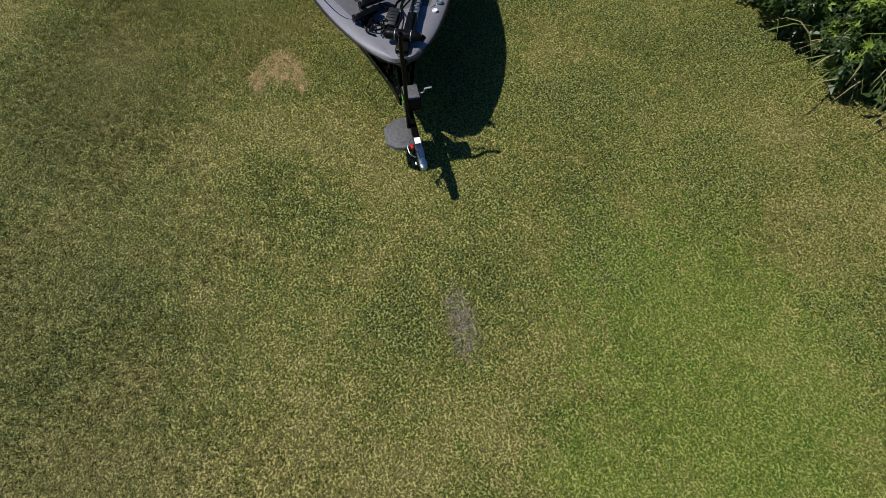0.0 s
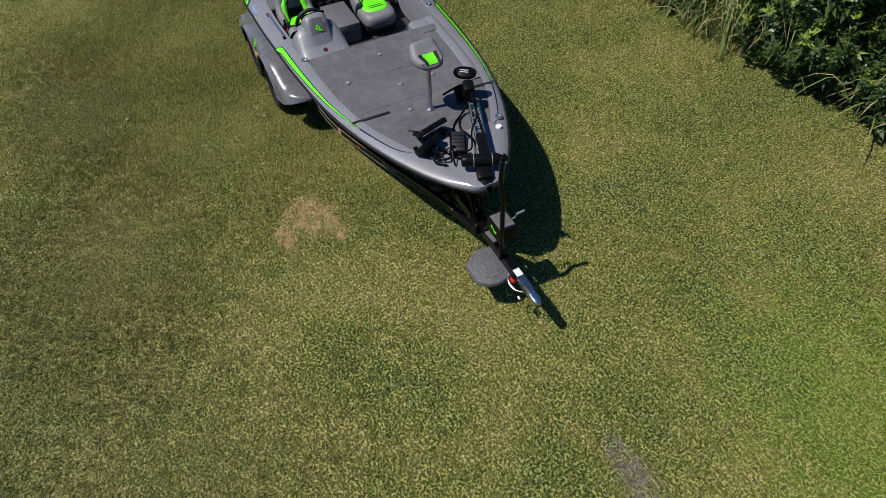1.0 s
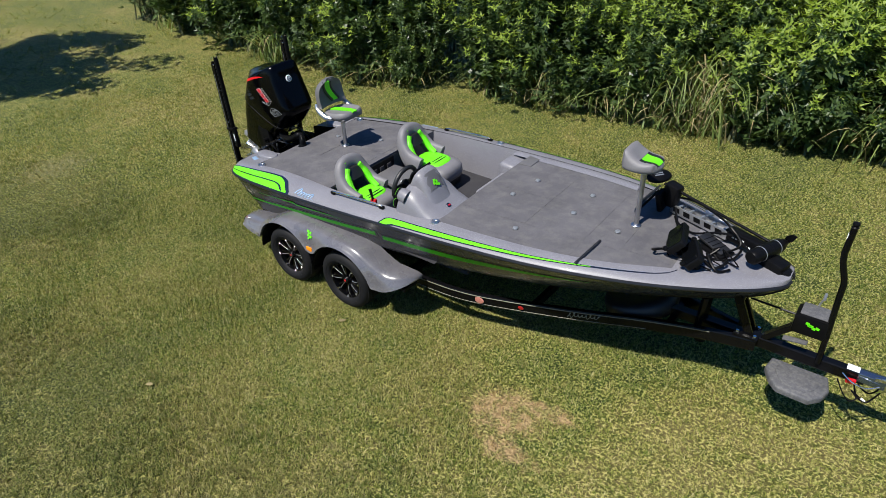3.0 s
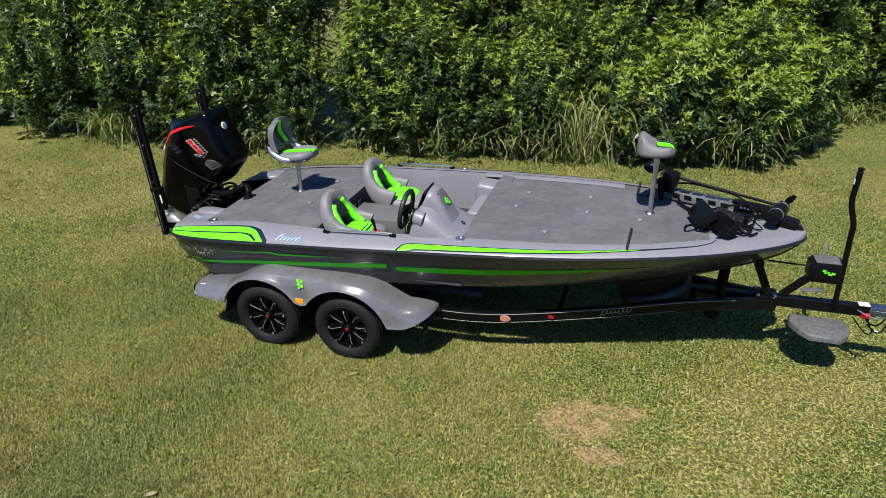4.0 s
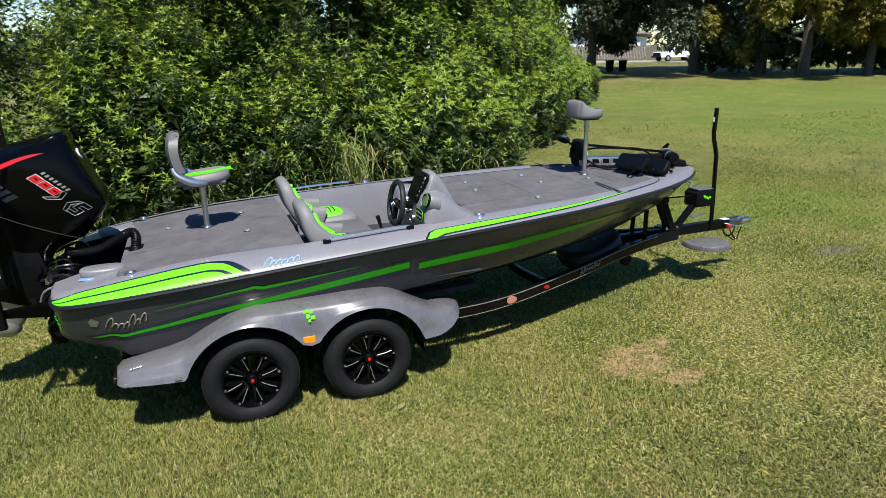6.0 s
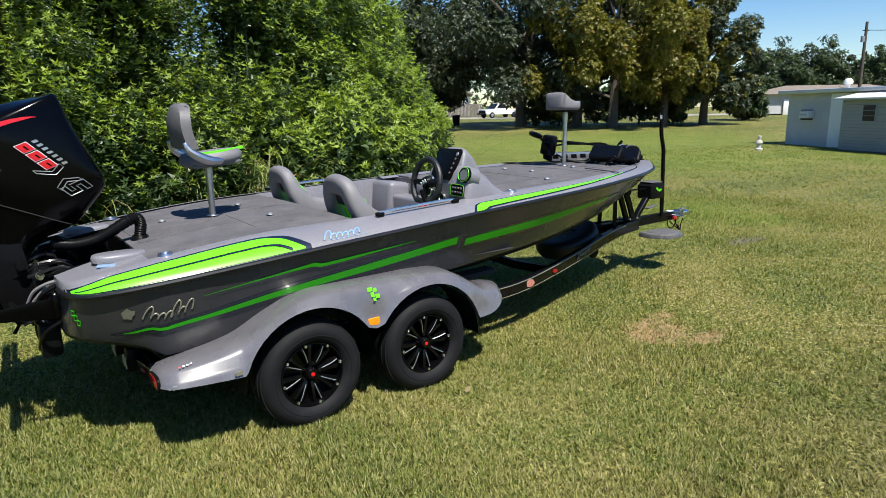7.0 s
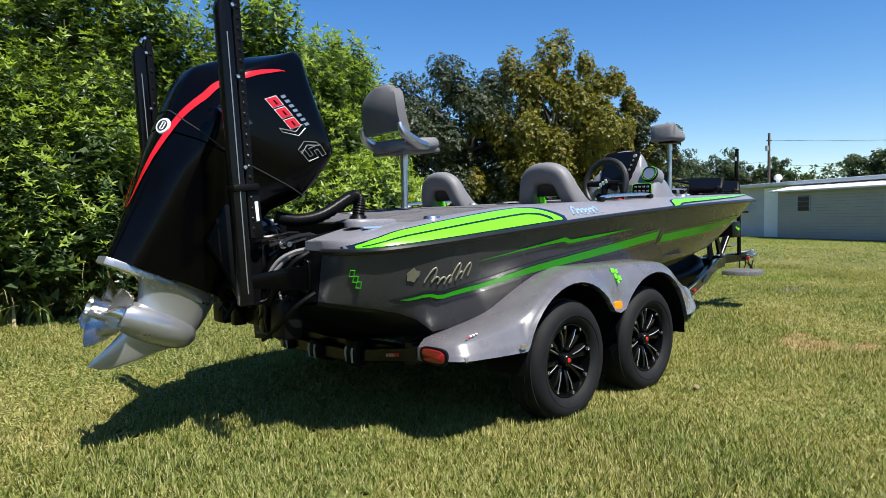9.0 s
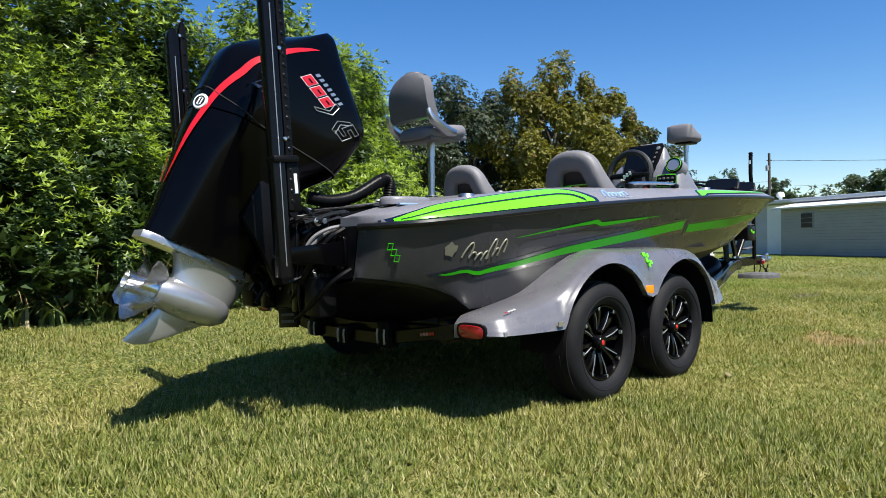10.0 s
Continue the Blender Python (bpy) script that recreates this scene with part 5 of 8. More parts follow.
for w, th in ((0.674, 3), (1.24, 180)):
    bm = bmesh.new()
    p, q = cowl(w, radians(th), 0.004), cowl(w + 0.02, radians(th), 0.004)
    ex = Vector((0, -1 if th < 90 else 1, 0))
    if th < 90:
        p = cowl(w, turn_at(w, 0.078, False), 0.001)
        ex = FWD * 0.45 + Vector((0, -0.9, 0))
    o = frame_m(p, ex, q - cowl(w, radians(th), 0.004))
    lathe(bm, [(0.0, 0.005), (0.036, 0.005), (0.040, 0.003), (0.042, -0.006)], o, 24)
    em = part("round_emblem", bm, M_WHITE, cowl_ob, "round white emblem")
    bm = bmesh.new()
    lathe(bm, [(0.022, 0.005), (0.0235, 0.0075), (0.0275, 0.0075), (0.029, 0.005)], o, 20)
    part("emblem_ring", bm, M_VBLACK, em, "dark ring")
    for k in range(3):
        bm = bmesh.new()
        tube(bm, [o @ Vector((-0.018 + 0.018 * k, -0.016, 0.006)), o @ Vector((-0.012 + 0.018 * k, 0.016, 0.006))], 0.0035, 6)
        part("emblem_bar", bm, M_VBLACK, em)

# cavitation plate, gearcase, skeg, propeller
bm = bmesh.new()
prism(bm, [(0.015, -0.06), (0.05, -0.085), (0.3, -0.085), (0.52, -0.074), (0.605, -0.03), (0.605, 0.03), (0.52, 0.074), (0.3, 0.085), (0.05, 0.085), (0.015, 0.06)], frame_m(mp(0, 0, -0.035), FWD, (0, 1, 0)), 0.035, 0.005)
part("cavitation_plate", bm, M_SILVER, motor, "silver cavitation plate")
bm = bmesh.new()
rings = []
for w, a, b, h in ((0.0, 0.17, 0.605, 0.080), (-0.06, 0.215, 0.60, 0.072), (-0.12, 0.235, 0.592, 0.066), (-0.17, 0.24, 0.582, 0.066), (-0.23, 0.235, 0.56, 0.070)):
    rings.append([mp((a + b) / 2 + (b - a) / 2 * x, y * h, w) for x, y in oval(1, 1, 24, 2.2)])
loft(bm, rings)
part("gearcase_leg", bm, M_SILVER, motor, "silver gearcase leg", 1.0)
bm = bmesh.new()
gm2 = frame_m(mp(0, 0, -0.232), (0, 1, 0), UPM)
lathe(bm, [(0.0, 0.578), (0.026, 0.573), (0.052, 0.555), (0.074, 0.52), (0.088, 0.465), (0.094, 0.40), (0.093, 0.34), (0.085, 0.26), (0.070, 0.20), (0.066, 0.19), (0.0, 0.19)], gm2 @ (Matrix.Identity(4) if (gm2.to_3x3() @ Vector((0, 0, 1))).dot(FWD) > 0 else Matrix.Rotation(math.pi, 4, "Y")), 26)
part("gearcase", bm, M_SILVER, motor, "silver torpedo-shaped gearcase", 1.0)
bm = bmesh.new()
rings = []
for w, a, b, h in ((-0.30, 0.235, 0.50, 0.020), (-0.36, 0.21, 0.42, 0.013), (-0.42, 0.185, 0.345, 0.009), (-0.48, 0.155, 0.26, 0.005), (-0.50, 0.15, 0.205, 0.003)):
    rings.append([mp((a + b) / 2 + (b - a) / 2 * x, y * h, w) for x, y in oval(1, 1, 16, 2.0)])
loft(bm, rings)
part("skeg", bm, M_SILVER, motor, "silver skeg fin", 1.0)
bm = bmesh.new()
pm = frame_m(mp(0.235, 0, -0.232), (0, 1, 0), UPM)
if (pm.to_3x3() @ Vector((0, 0, 1))).dot(FWD) > 0:
    pm = pm @ Matrix.Rotation(math.pi, 4, "Y")
lathe(bm, [(0.0, -0.005), (0.056, 0.0), (0.054, 0.04), (0.046, 0.10), (0.042, 0.15), (0.050, 0.185), (0.044, 0.186), (0.036, 0.15), (0.0, 0.14)], pm, 24)
prop = part("propeller", bm, M_STEEL, motor, "polished stainless steel propeller", 0.8)
for k in range(4):
    bm = bmesh.new()
    a0 = 2 * math.pi * k / 4 + 0.15
    rows = []
    for i in range(11):
        r = 0.042 + 0.156 * i / 10
        span = 1.55 * math.sin(math.pi * (0.20 + 0.74 * i / 10)) ** 0.8 * (0.115 / (r + 0.035))
        row = []
        for j in range(11):
            q = j / 10 - 0.5
            an = a0 + q * span + 0.35 * i / 10
            row.append(pm @ Vector((r * math.cos(an), r * math.sin(an), 0.085 - q * span * 0.095 + 0.060 * (i / 10) ** 2)))
        rows.append(row)
    loft(bm, rows, False)
    bmesh.ops.solidify(bm, geom=list(bm.faces), thickness=0.004)
    part("blade", bm, M_STEEL, prop, "broad curved propeller blade", 1.2)
for u, w in ((0.50, -0.05), (0.1, 0.035), (0.46, 0.035)):
    for sgn in (-1, 1):
        bm = bmesh.new()
        box(bm, tuple(mp(u, sgn * 0.066, w)), (0.04, 0.012, 0.02), (0, TILT_M, 0), 0.003)
        part("anode", bm, M_GALV, motor, "small grey anode")

# rigging between motor and transom
for y0, z0, y1, z1, r in ((-0.50, 0.94, -0.20, 0.62, 0.014), (-0.42, 0.90, -0.12, 0.56, 0.011), (-0.34, 0.97, 0.05, 0.66, 0.016), (-0.28, 0.88, -0.22, 0.50, 0.010), (0.30, 0.95, 0.10, 0.58, 0.014), (0.42, 0.92, 0.18, 0.54, 0.011), (-0.55, 0.74, -0.16, 0.47, 0.012)):
    bm = bmesh.new()
    tube(bm, smooth_line([(-1.66, y0, z0), (-1.74, y0 * 0.9 + y1 * 0.1, z0 - 0.06), (-1.77, (y0 + y1) / 2, (z0 + z1) / 2 - 0.05), (-1.74, y1, z1)], 5), r, 7)
    part("rigging_hose", bm, M_BLACK, motor, "black rigging hose at the transom")
for y, z, dy, dz in ((-0.36, 0.60, 0.15, 0.20), (0.33, 0.62, 0.14, 0.22)):
    bm = bmesh.new()
    box(bm, (-1.715, y, z), (0.11, dy, dz), (0, 0, 0), 0.02, 2)
    part("pump_housing", bm, M_BLACK, motor, "black hydraulic pump on the transom")

# bracket and jack plate
for sgn in (-1, 1):
    bm = bmesh.new()
    prism(bm, [(-0.02, -0.20), (0.08, -0.20), (0.10, 0.05), (0.06, 0.30), (-0.10, 0.34), (-0.20, 0.14), (-0.10, -0.02)], frame_m((-1.84, sgn * 0.13 - 0.02, 0.86), (1, 0, 0), (0, 0, 1)), 0.04, 0.01)
    part("clamp_bracket", bm, M_BLACK, motor, "black clamp bracket")
    bm = bmesh.new()
    box(bm, (-1.715, sgn * 0.17, 0.76), (0.08, 0.06, 0.50), (0, 0, 0), 0.012)
    part("jack_plate", bm, M_PAINT, motor, "black jack plate side")
    bm = bmesh.new()
    tube(bm, [(-1.80, sgn * 0.07, 0.70), (-1.90, sgn * 0.07, 0.78)], 0.02, 10)
    tube(bm, [(-1.90, sgn * 0.07, 0.78), (-2.0, sgn * 0.07, 0.86)], 0.012, 10)
    part("trim_ram", bm, M_PAINT, motor, "black trim ram")
bm = bmesh.new()
box(bm, (-1.93, 0, 0.93), (0.22, 0.20, 0.40), (0, TILT_M, 0), 0.04)
part("swivel_bracket", bm, M_BLACK, motor, "black swivel bracket")
bm = bmesh.new()
tube(bm, [(-1.80, -0.26, 1.03), (-1.80, 0.26, 1.03)], 0.026, 12)
part("tilt_tube", bm, M_BLACK, motor, "black tilt tube")
bm = bmesh.new()
tube(bm, [(-1.72, -0.36, 0.98), (-1.72, -0.05, 1.0)], 0.024, 12)
tube(bm, [(-1.72, -0.42, 0.98), (-1.72, -0.36, 0.98)], 0.014, 10)
part("steering_ram", bm, M_STEEL, motor, "steel steering ram")
bm = bmesh.new()
path = smooth_line([(-1.62, -0.10, 1.12), (-1.50, -0.14, 1.10), (-1.36, -0.17, 1.13), (-1.20, -0.19, 1.22), (-1.14, -0.19, 1.235), (-1.12, -0.19, 1.19), (-1.13, -0.19, 1.12)], 10)
tube(bm, path, [0.034 + (0.004 if i % 2 else 0.0) for i in range(len(path))], 12)
part("rigging_hose", bm, M_BLACK, motor, "black corrugated rigging hose")
bm = bmesh.new()
lathe(bm, [(0.0, 0.03), (0.045, 0.028), (0.06, 0.0)], Matrix.Translation((-1.13, -0.19, deck_z(-1.13) - 0.006)), 18)
part("hose_flange", bm, M_BLACK, motor, "black hose flange")
rc = random.Random(8)
for k in range(26):
    bm = bmesh.new()
    y0 = rc.uniform(-0.44, 0.34)
    a = (-1.66 + rc.uniform(-0.02, 0.25), y0, rc.uniform(0.62, 0.98))
    b = (-1.70 - rc.uniform(0, 0.18), y0 * 0.6 + rc.uniform(-0.12, 0.12), rc.uniform(0.55, 1.06))
    m1 = ((a[0] + b[0]) / 2 + 0.06, (a[1] + b[1]) / 2 - 0.08, max(a[2], b[2]) + rc.uniform(0.02, 0.10))
    tube(bm, smooth_line([a, m1, b], 5), rc.choice((0.008, 0.011, 0.014)), 6)
    part("cable", bm, rc.choice((M_BLACK, M_RUB)), motor, "loose engine cable or fuel hose")
for y, z, s in ((-0.30, 0.90, 0.07), (-0.36, 0.80, 0.06), (-0.28, 1.0, 0.05), (0.30, 0.92, 0.07), (-0.33, 0.66, 0.12), (-0.24, 0.55, 0.10), (-0.40, 0.70, 0.06), (0.33, 0.66, 0.12)):
    bm = bmesh.new()
    box(bm, (-1.69, y, z), (0.06, s, s * 0.8), (0, 0, 0), 0.01)
    part("pump_block", bm, M_BLACK, motor, "small black hydraulic block")
bm = bmesh.new()
box(bm, (-1.725, -0.35, 0.66), (0.008, 0.016, 0.13), (0, -14, 0), 0.002)
part("ruler_tag", bm, M_WHITE, motor, "pale marked strip")
bm = bmesh.new()
box(bm, (-1.71, -0.40, 0.86), (0.014, 0.014, 0.03), (0, 0, 0), 0.003)
part("plug", bm, M_RED, motor, "red wiring plug")


# transom plate, drain fittings and grey steering hoses
bm = bmesh.new()
prism(bm, [(-0.42, -0.16), (-0.30, -0.26), (0.30, -0.26), (0.42, -0.16), (0.42, 0.12), (-0.42, 0.12)], frame_m((-1.668, 0, 0.78), (0, -1, 0), (0, 0, 1)), 0.02, 0.004)
plate = part("mounting_plate", bm, M_BLACK, motor, "black mounting plate on the transom")
for k in range(14):
    bm = bmesh.new()
    lathe(bm, [(0.0, 0.007), (0.006, 0.006), (0.009, 0.0)], frame_m((-1.689, -0.38 + 0.058 * k, 0.62 + 0.09 * (k * 5 % 4)), (0, -1, 0), (0, 0, 1)), 8)
    part("bolt", bm, M_GALV, plate)
for a in ([(-1.58, -0.44, 0.955), (-1.68, -0.42, 0.945), (-1.76, -0.38, 0.90), (-1.80, -0.34, 0.82)], [(-1.57, -0.41, 0.95), (-1.67, -0.38, 0.93), (-1.73, -0.34, 0.87), (-1.78, -0.30, 0.80)]):
    bm = bmesh.new()
    tube(bm, smooth_line(a, 5), 0.010, 8)
    part("steering_hose", bm, M_VINYL, motor, "grey steering hose")
bm = bmesh.new()
tube(bm, smooth_line([(-1.60, -0.50, 0.86), (-1.72, -0.46, 0.80), (-1.82, -0.36, 0.78), (-1.88, -0.2, 0.80)], 5), 0.018, 8)
part("fuel_hose", bm, M_BLACK, motor, "thick black fuel hose")
bm = bmesh.new()
box(bm, (-1.745, -0.29, 0.80), (0.006, 0.06, 0.075), (0, 0, 12), 0.002)
tag = part("warning_label", bm, M_WHITE, motor, "small pale warning label")
bm = bmesh.new()
box(bm, (-1.749, -0.29, 0.83), (0.004, 0.058, 0.014), (0, 0, 12))
part("label_header", bm, M_AMBER, tag, "orange header bar")


# ---- shallow-water anchors on the transom ----
def build_anchor(y):
    root = thing("shallow_water_anchor", (-1.95, y, 0.68), "tall black folding shallow-water anchor with perforated arm", "anchor", "stern anchors")
    b, t = Vector((-1.995, y, 0.72)), Vector((-2.075, y, 2.13))
    ax = (t - b).normalized()
    sd = Vector((0, 1, 0))
    fr = sd.cross(ax)

    def arm(name, off, wide, deep, lo, hi, material, label):
        bm = bmesh.new()
        rings = []
        for s in (lo, lo + 0.02, hi - 0.05, hi - 0.02, hi):
            k = 1.0 if s < hi - 0.03 else (0.8 if s < hi - 0.001 else 0.45)
            c = b + ax * s + fr * off
            rings.append([c + fr * (p * wide / 2 * k) + sd * (q * deep / 2) for p, q in oval(1, 1, 16, 6)])
        loft(bm, rings)
        return part(name, bm, material, root, label, 0.5)
    L = (t - b).length
    arm("lower_arm", -0.022, 0.062, 0.062, 0.0, L - 0.05, M_PAINT, "glossy black outer arm")
    perf = arm("perforated_arm", 0.036, 0.040, 0.046, 0.30, L, M_BLACK, "black arm with a row of holes")
    for k in range(24):
        for sgn in (-1, 1):
            if (sgn < 0) == (y < 0) or k % 2:
                bm = bmesh.new()
                lathe(bm, [(0.0, 0.003), (0.007, 0.003), (0.011, 0.0)], frame_m(b + ax * (0.34 + 0.047 * k) + fr * 0.038 + sd * (sgn * 0.0232), ax, fr * sgn), 8)
                part("hole_rim", bm, M_PAINT, perf)
    for sgn in (-1, 1):
        bm = bmesh.new()
        tube(bm, [b + ax * 0.05 + fr * -0.022 + sd * (sgn * 0.033), b + ax * (L - 0.2) + fr * -0.022 + sd * (sgn * 0.033)], 0.0025, 5)
        part("edge_line", bm, M_GALV, root, "thin pale edge line")
        for s in (0.62, 1.02, 1.33, 1.41):
            bm = bmesh.new()
            lathe(bm, [(0.0, 0.006), (0.008, 0.005), (0.010, 0.0)], frame_m(b + ax * s + fr * 0.012 + sd * (sgn * 0.033), ax, fr * sgn), 10)
            part("bolt", bm, M_STEEL, root, "small steel bolt")
    bm = bmesh.new()
    box(bm, tuple(b + ax * 0.53 + fr * 0.01), (0.13, 0.085, 0.035), (0, -4.7, 0), 0.012)
    part("clamp", bm, M_BLACK, root, "black clamp round the arm")
    bm = bmesh.new()
    box(bm, tuple(b + ax * 0.42 + fr * 0.055), (0.05, 0.05, 0.26), (0, -4.7, 0), 0.01)
    part("pump_body", bm, M_BLACK, root, "black hydraulic body")
    bm = bmesh.new()
    box(bm, tuple(b + ax * 0.42 + fr * 0.055 + sd * (-0.027 if y < 0 else 0.027)), (0.016, 0.004, 0.09), (0, -4.7, 0), 0.001)
    part("sticker", bm, M_WHITE, root, "white sticker")
    bm = bmesh.new()
    prism(bm, [(-0.17, -0.03), (0.16, -0.07), (0.16, 0.06), (-0.17, 0.03)], frame_m((-1.83, y * 0.97 + 0.006, 0.82), (1, 0, 0), (0, 0, 1)), 0.012, 0.003)
    part("bracket_arm", bm, M_COWL, root, "black transom bracket")
    bm = bmesh.new()
    prism(bm, oval(0.04, 0.085, 16, 4), frame_m((-1.668, y * 0.93, 0.82), (0, -1, 0), (0, 0, 1)), 0.018, 0.004)
    plate = part("bracket_plate", bm, M_COWL, root, "black bracket plate bolted to the transom")


build_anchor(-0.535)
build_anchor(0.535)


# ---- trolling motor and screens at the bow ----
troll = thing("trolling_motor", (3.75, 0.2, deck_z(3.75)), "black bow trolling motor folded on its silver tray", "trolling motor")
ta, tb = Vector((3.24, 0.42, deck_z(3.24) + 0.02)), Vector((4.20, 0.06, deck_z(4.2) + 0.03))
tdir = (tb - ta).normalized()
tn = Vector((0, 0, 1)).cross(tdir).normalized()
bm = bmesh.new()
for sgn in (-1, 1):
    box(bm, tuple(ta + tdir * 0.30 + tn * (sgn * 0.052) + Vector((0, 0, 0.04))), (0.60, 0.012, 0.085), (0, 0, math.degrees(math.atan2(tdir.y, tdir.x))), 0.004)
box(bm, tuple(ta + tdir * 0.30 + Vector((0, 0, 0.005))), (0.60, 0.115, 0.012), (0, 0, math.degrees(math.atan2(tdir.y, tdir.x))), 0.003)
tray = part("mount_tray", bm, M_SILVER, troll, "silver ladder-like mount tray")
for k in range(5):
    for sgn in (-1, 1):
        bm = bmesh.new()
        prism(bm, [(-0.038, -0.022), (0.030, -0.022), (0.038, 0.022), (-0.030, 0.022)], frame_m(ta + tdir * (0.07 + 0.112 * k) + tn * (sgn * 0.0575) + Vector((0, 0, 0.045)), tdir * sgn, (0, 0, 1)), -0.003)
        part("tray_slot", bm, M_BLACK, tray)
    bm = bmesh.new()
    box(bm, tuple(ta + tdir * (0.06 + 0.12 * k) + Vector((0, 0, 0.06))), (0.02, 0.10, 0.012), (0, 0, math.degrees(math.atan2(tdir.y, tdir.x))))
    part("cross_bar", bm, M_GALV, tray)
bm = bmesh.new()
box(bm, tuple(ta + tdir * 0.78 + Vector((0, 0, 0.05))), (0.42, 0.11, 0.10), (0, 0, math.degrees(math.atan2(tdir.y, tdir.x))), 0.02)
base_t = part("mount_base", bm, M_BLACK, troll, "black mount base")
for k in range(6):
    bm = bmesh.new()
    box(bm, tuple(ta + tdir * (0.66 + 0.032 * k) - tn * 0.0565 + Vector((0, 0, 0.06 - (0.03 if k > 3 else 0)))), (0.02, 0.002, 0.02), (0, 0, math.degrees(math.atan2(tdir.y, tdir.x))))
    part("marking", bm, M_WHITE, base_t, "small white marking")
bm = bmesh.new()
sh0, sh1 = Vector((3.12, 0.41, 1.565)), Vector((4.14, 0.12, 1.445))
tube(bm, [sh0, sh1], 0.0135, 10)
part("shaft", bm, M_PAINT, troll, "black composite shaft")
bm = bmesh.new()
hm = frame_m((3.05, 0.42, 1.615), (0.6, 0.8, 0), (-0.75, 0.55, 0.35))
rings = []
for z, s in ((-0.030, 0.25), (-0.027, 0.75), (-0.012, 0.97), (0.008, 1.0), (0.022, 0.86), (0.029, 0.45), (0.030, 0.1)):
    rings.append([hm @ Vector((x * s, y * s, z)) for x, y in oval(0.125, 0.075, 24, 2.3)])
loft(bm, rings)
head = part("control_head", bm, M_BLACK, troll, "glossy black oval control head", 1.0)
for k in range(2):
    bm = bmesh.new()
    prism(bm, [(-0.045, -0.006), (0.045, -0.006), (0.045, 0.006), (-0.045, 0.006)], hm @ Matrix.Translation((-0.01, 0.014 - 0.024 * k, 0.0285)), 0.003)
    part("marking", bm, M_GALV, head, "small grey marking")
bm = bmesh.new()
box(bm, (3.21, 0.375, 1.50), (0.15, 0.12, 0.22), (0, 10, -18), 0.03)
part("steering_housing", bm, M_BLACK, troll, "black steering housing")
bm = bmesh.new()
box(bm, (3.14, 0.32, 1.44), (0.05, 0.12, 0.20), (12, -8, -10), 0.015)
part("collar", bm, M_BLACK, troll, "black depth collar")
bm = bmesh.new()
tube(bm, [(3.10, 0.34, 1.52), (3.06, 0.24, 1.46), (3.02, 0.17, 1.40)], 0.012, 8)
part("lever", bm, M_BLACK, troll, "black depth lever")
bm = bmesh.new()
lu0, lu1 = Vector((4.05, -0.15, 1.415)), Vector((4.23, 0.28, 1.425))
um = frame_m(lu0, Vector((0, 0, 1)), (lu1 - lu0).cross(Vector((0, 0, 1))))
if (um.to_3x3() @ Vector((0, 0, 1))).dot(lu1 - lu0) < 0:
    um = frame_m(lu0, Vector((0, 0, -1)), (lu1 - lu0).cross(Vector((0, 0, 1))))
lathe(bm, [(0.0, 0.0), (0.048, 0.003), (0.058, 0.016), (0.062, 0.06), (0.062, 0.20), (0.064, 0.201), (0.064, 0.215), (0.062, 0.216), (0.062, 0.33), (0.056, 0.36), (0.040, 0.40), (0.022, 0.45), (0.0, 0.47)], um, 22)
lower = part("lower_unit", bm, M_BLACK, troll, "black cylindrical lower unit", 0.8)
for s in (0.12, 0.30):
    bm = bmesh.new()
    lathe(bm, [(0.061, s - 0.004), (0.0645, s - 0.003), (0.0645, s + 0.003), (0.061, s + 0.004)], um, 22)
    part("band", bm, M_GALV, lower, "thin grey band")
for k in range(2):
    bm = bmesh.new()
    d = 1 if k else -1
    pts = [(0.0, -0.016), (0.06, -0.04), (0.115, -0.02), (0.12, 0.015), (0.06, 0.03), (0.0, 0.016)]
    prism(bm, pts, um @ Matrix.Translation((0, 0, 0.425)) @ Matrix.Rotation(radians(180 * k + 35), 4, "Z") @ Matrix.Rotation(radians(30), 4, "X"), 0.008)
    part("prop_blade", bm, M_BLACK, lower, "black plastic prop blade")
bm = bmesh.new()
box(bm, (4.20, 0.02, 1.335), (0.22, 0.15, 0.09), (0, 8, -18), 0.025)
part("bow_mount", bm, M_BLACK, troll, "black bow mount bracket")
bm = bmesh.new()
box(bm, (4.29, 0.0, 1.275), (0.12, 0.13, 0.10), (0, 18, 0), 0.03)
part("bow_block", bm, M_BLACK, troll, "black bow roller block")
for pts in ([(3.28, 0.33, 1.40), (3.36, 0.20, 1.33), (3.52, 0.12, 1.325), (3.70, 0.10, 1.40), (3.86, 0.10, 1.42), (4.0, 0.04, 1.36)], [(3.20, 0.40, 1.46), (3.40, 0.36, 1.50), (3.62, 0.25, 1.50), (3.80, 0.10, 1.50), (3.93, 0.02, 1.40), (3.80, -0.12, 1.34)],
            [(3.30, 0.28, 1.34), (3.42, 0.10, 1.315), (3.60, 0.0, 1.315), (3.72, -0.08, 1.33)], [(3.95, 0.02, 1.37), (3.92, -0.10, 1.33), (3.80, -0.16, 1.315), (3.70, -0.2, 1.33)]):
    bm = bmesh.new()
    tube(bm, smooth_line(pts, 6), 0.010, 7)
    part("cable", bm, M_BLACK, troll, "loose black cable")

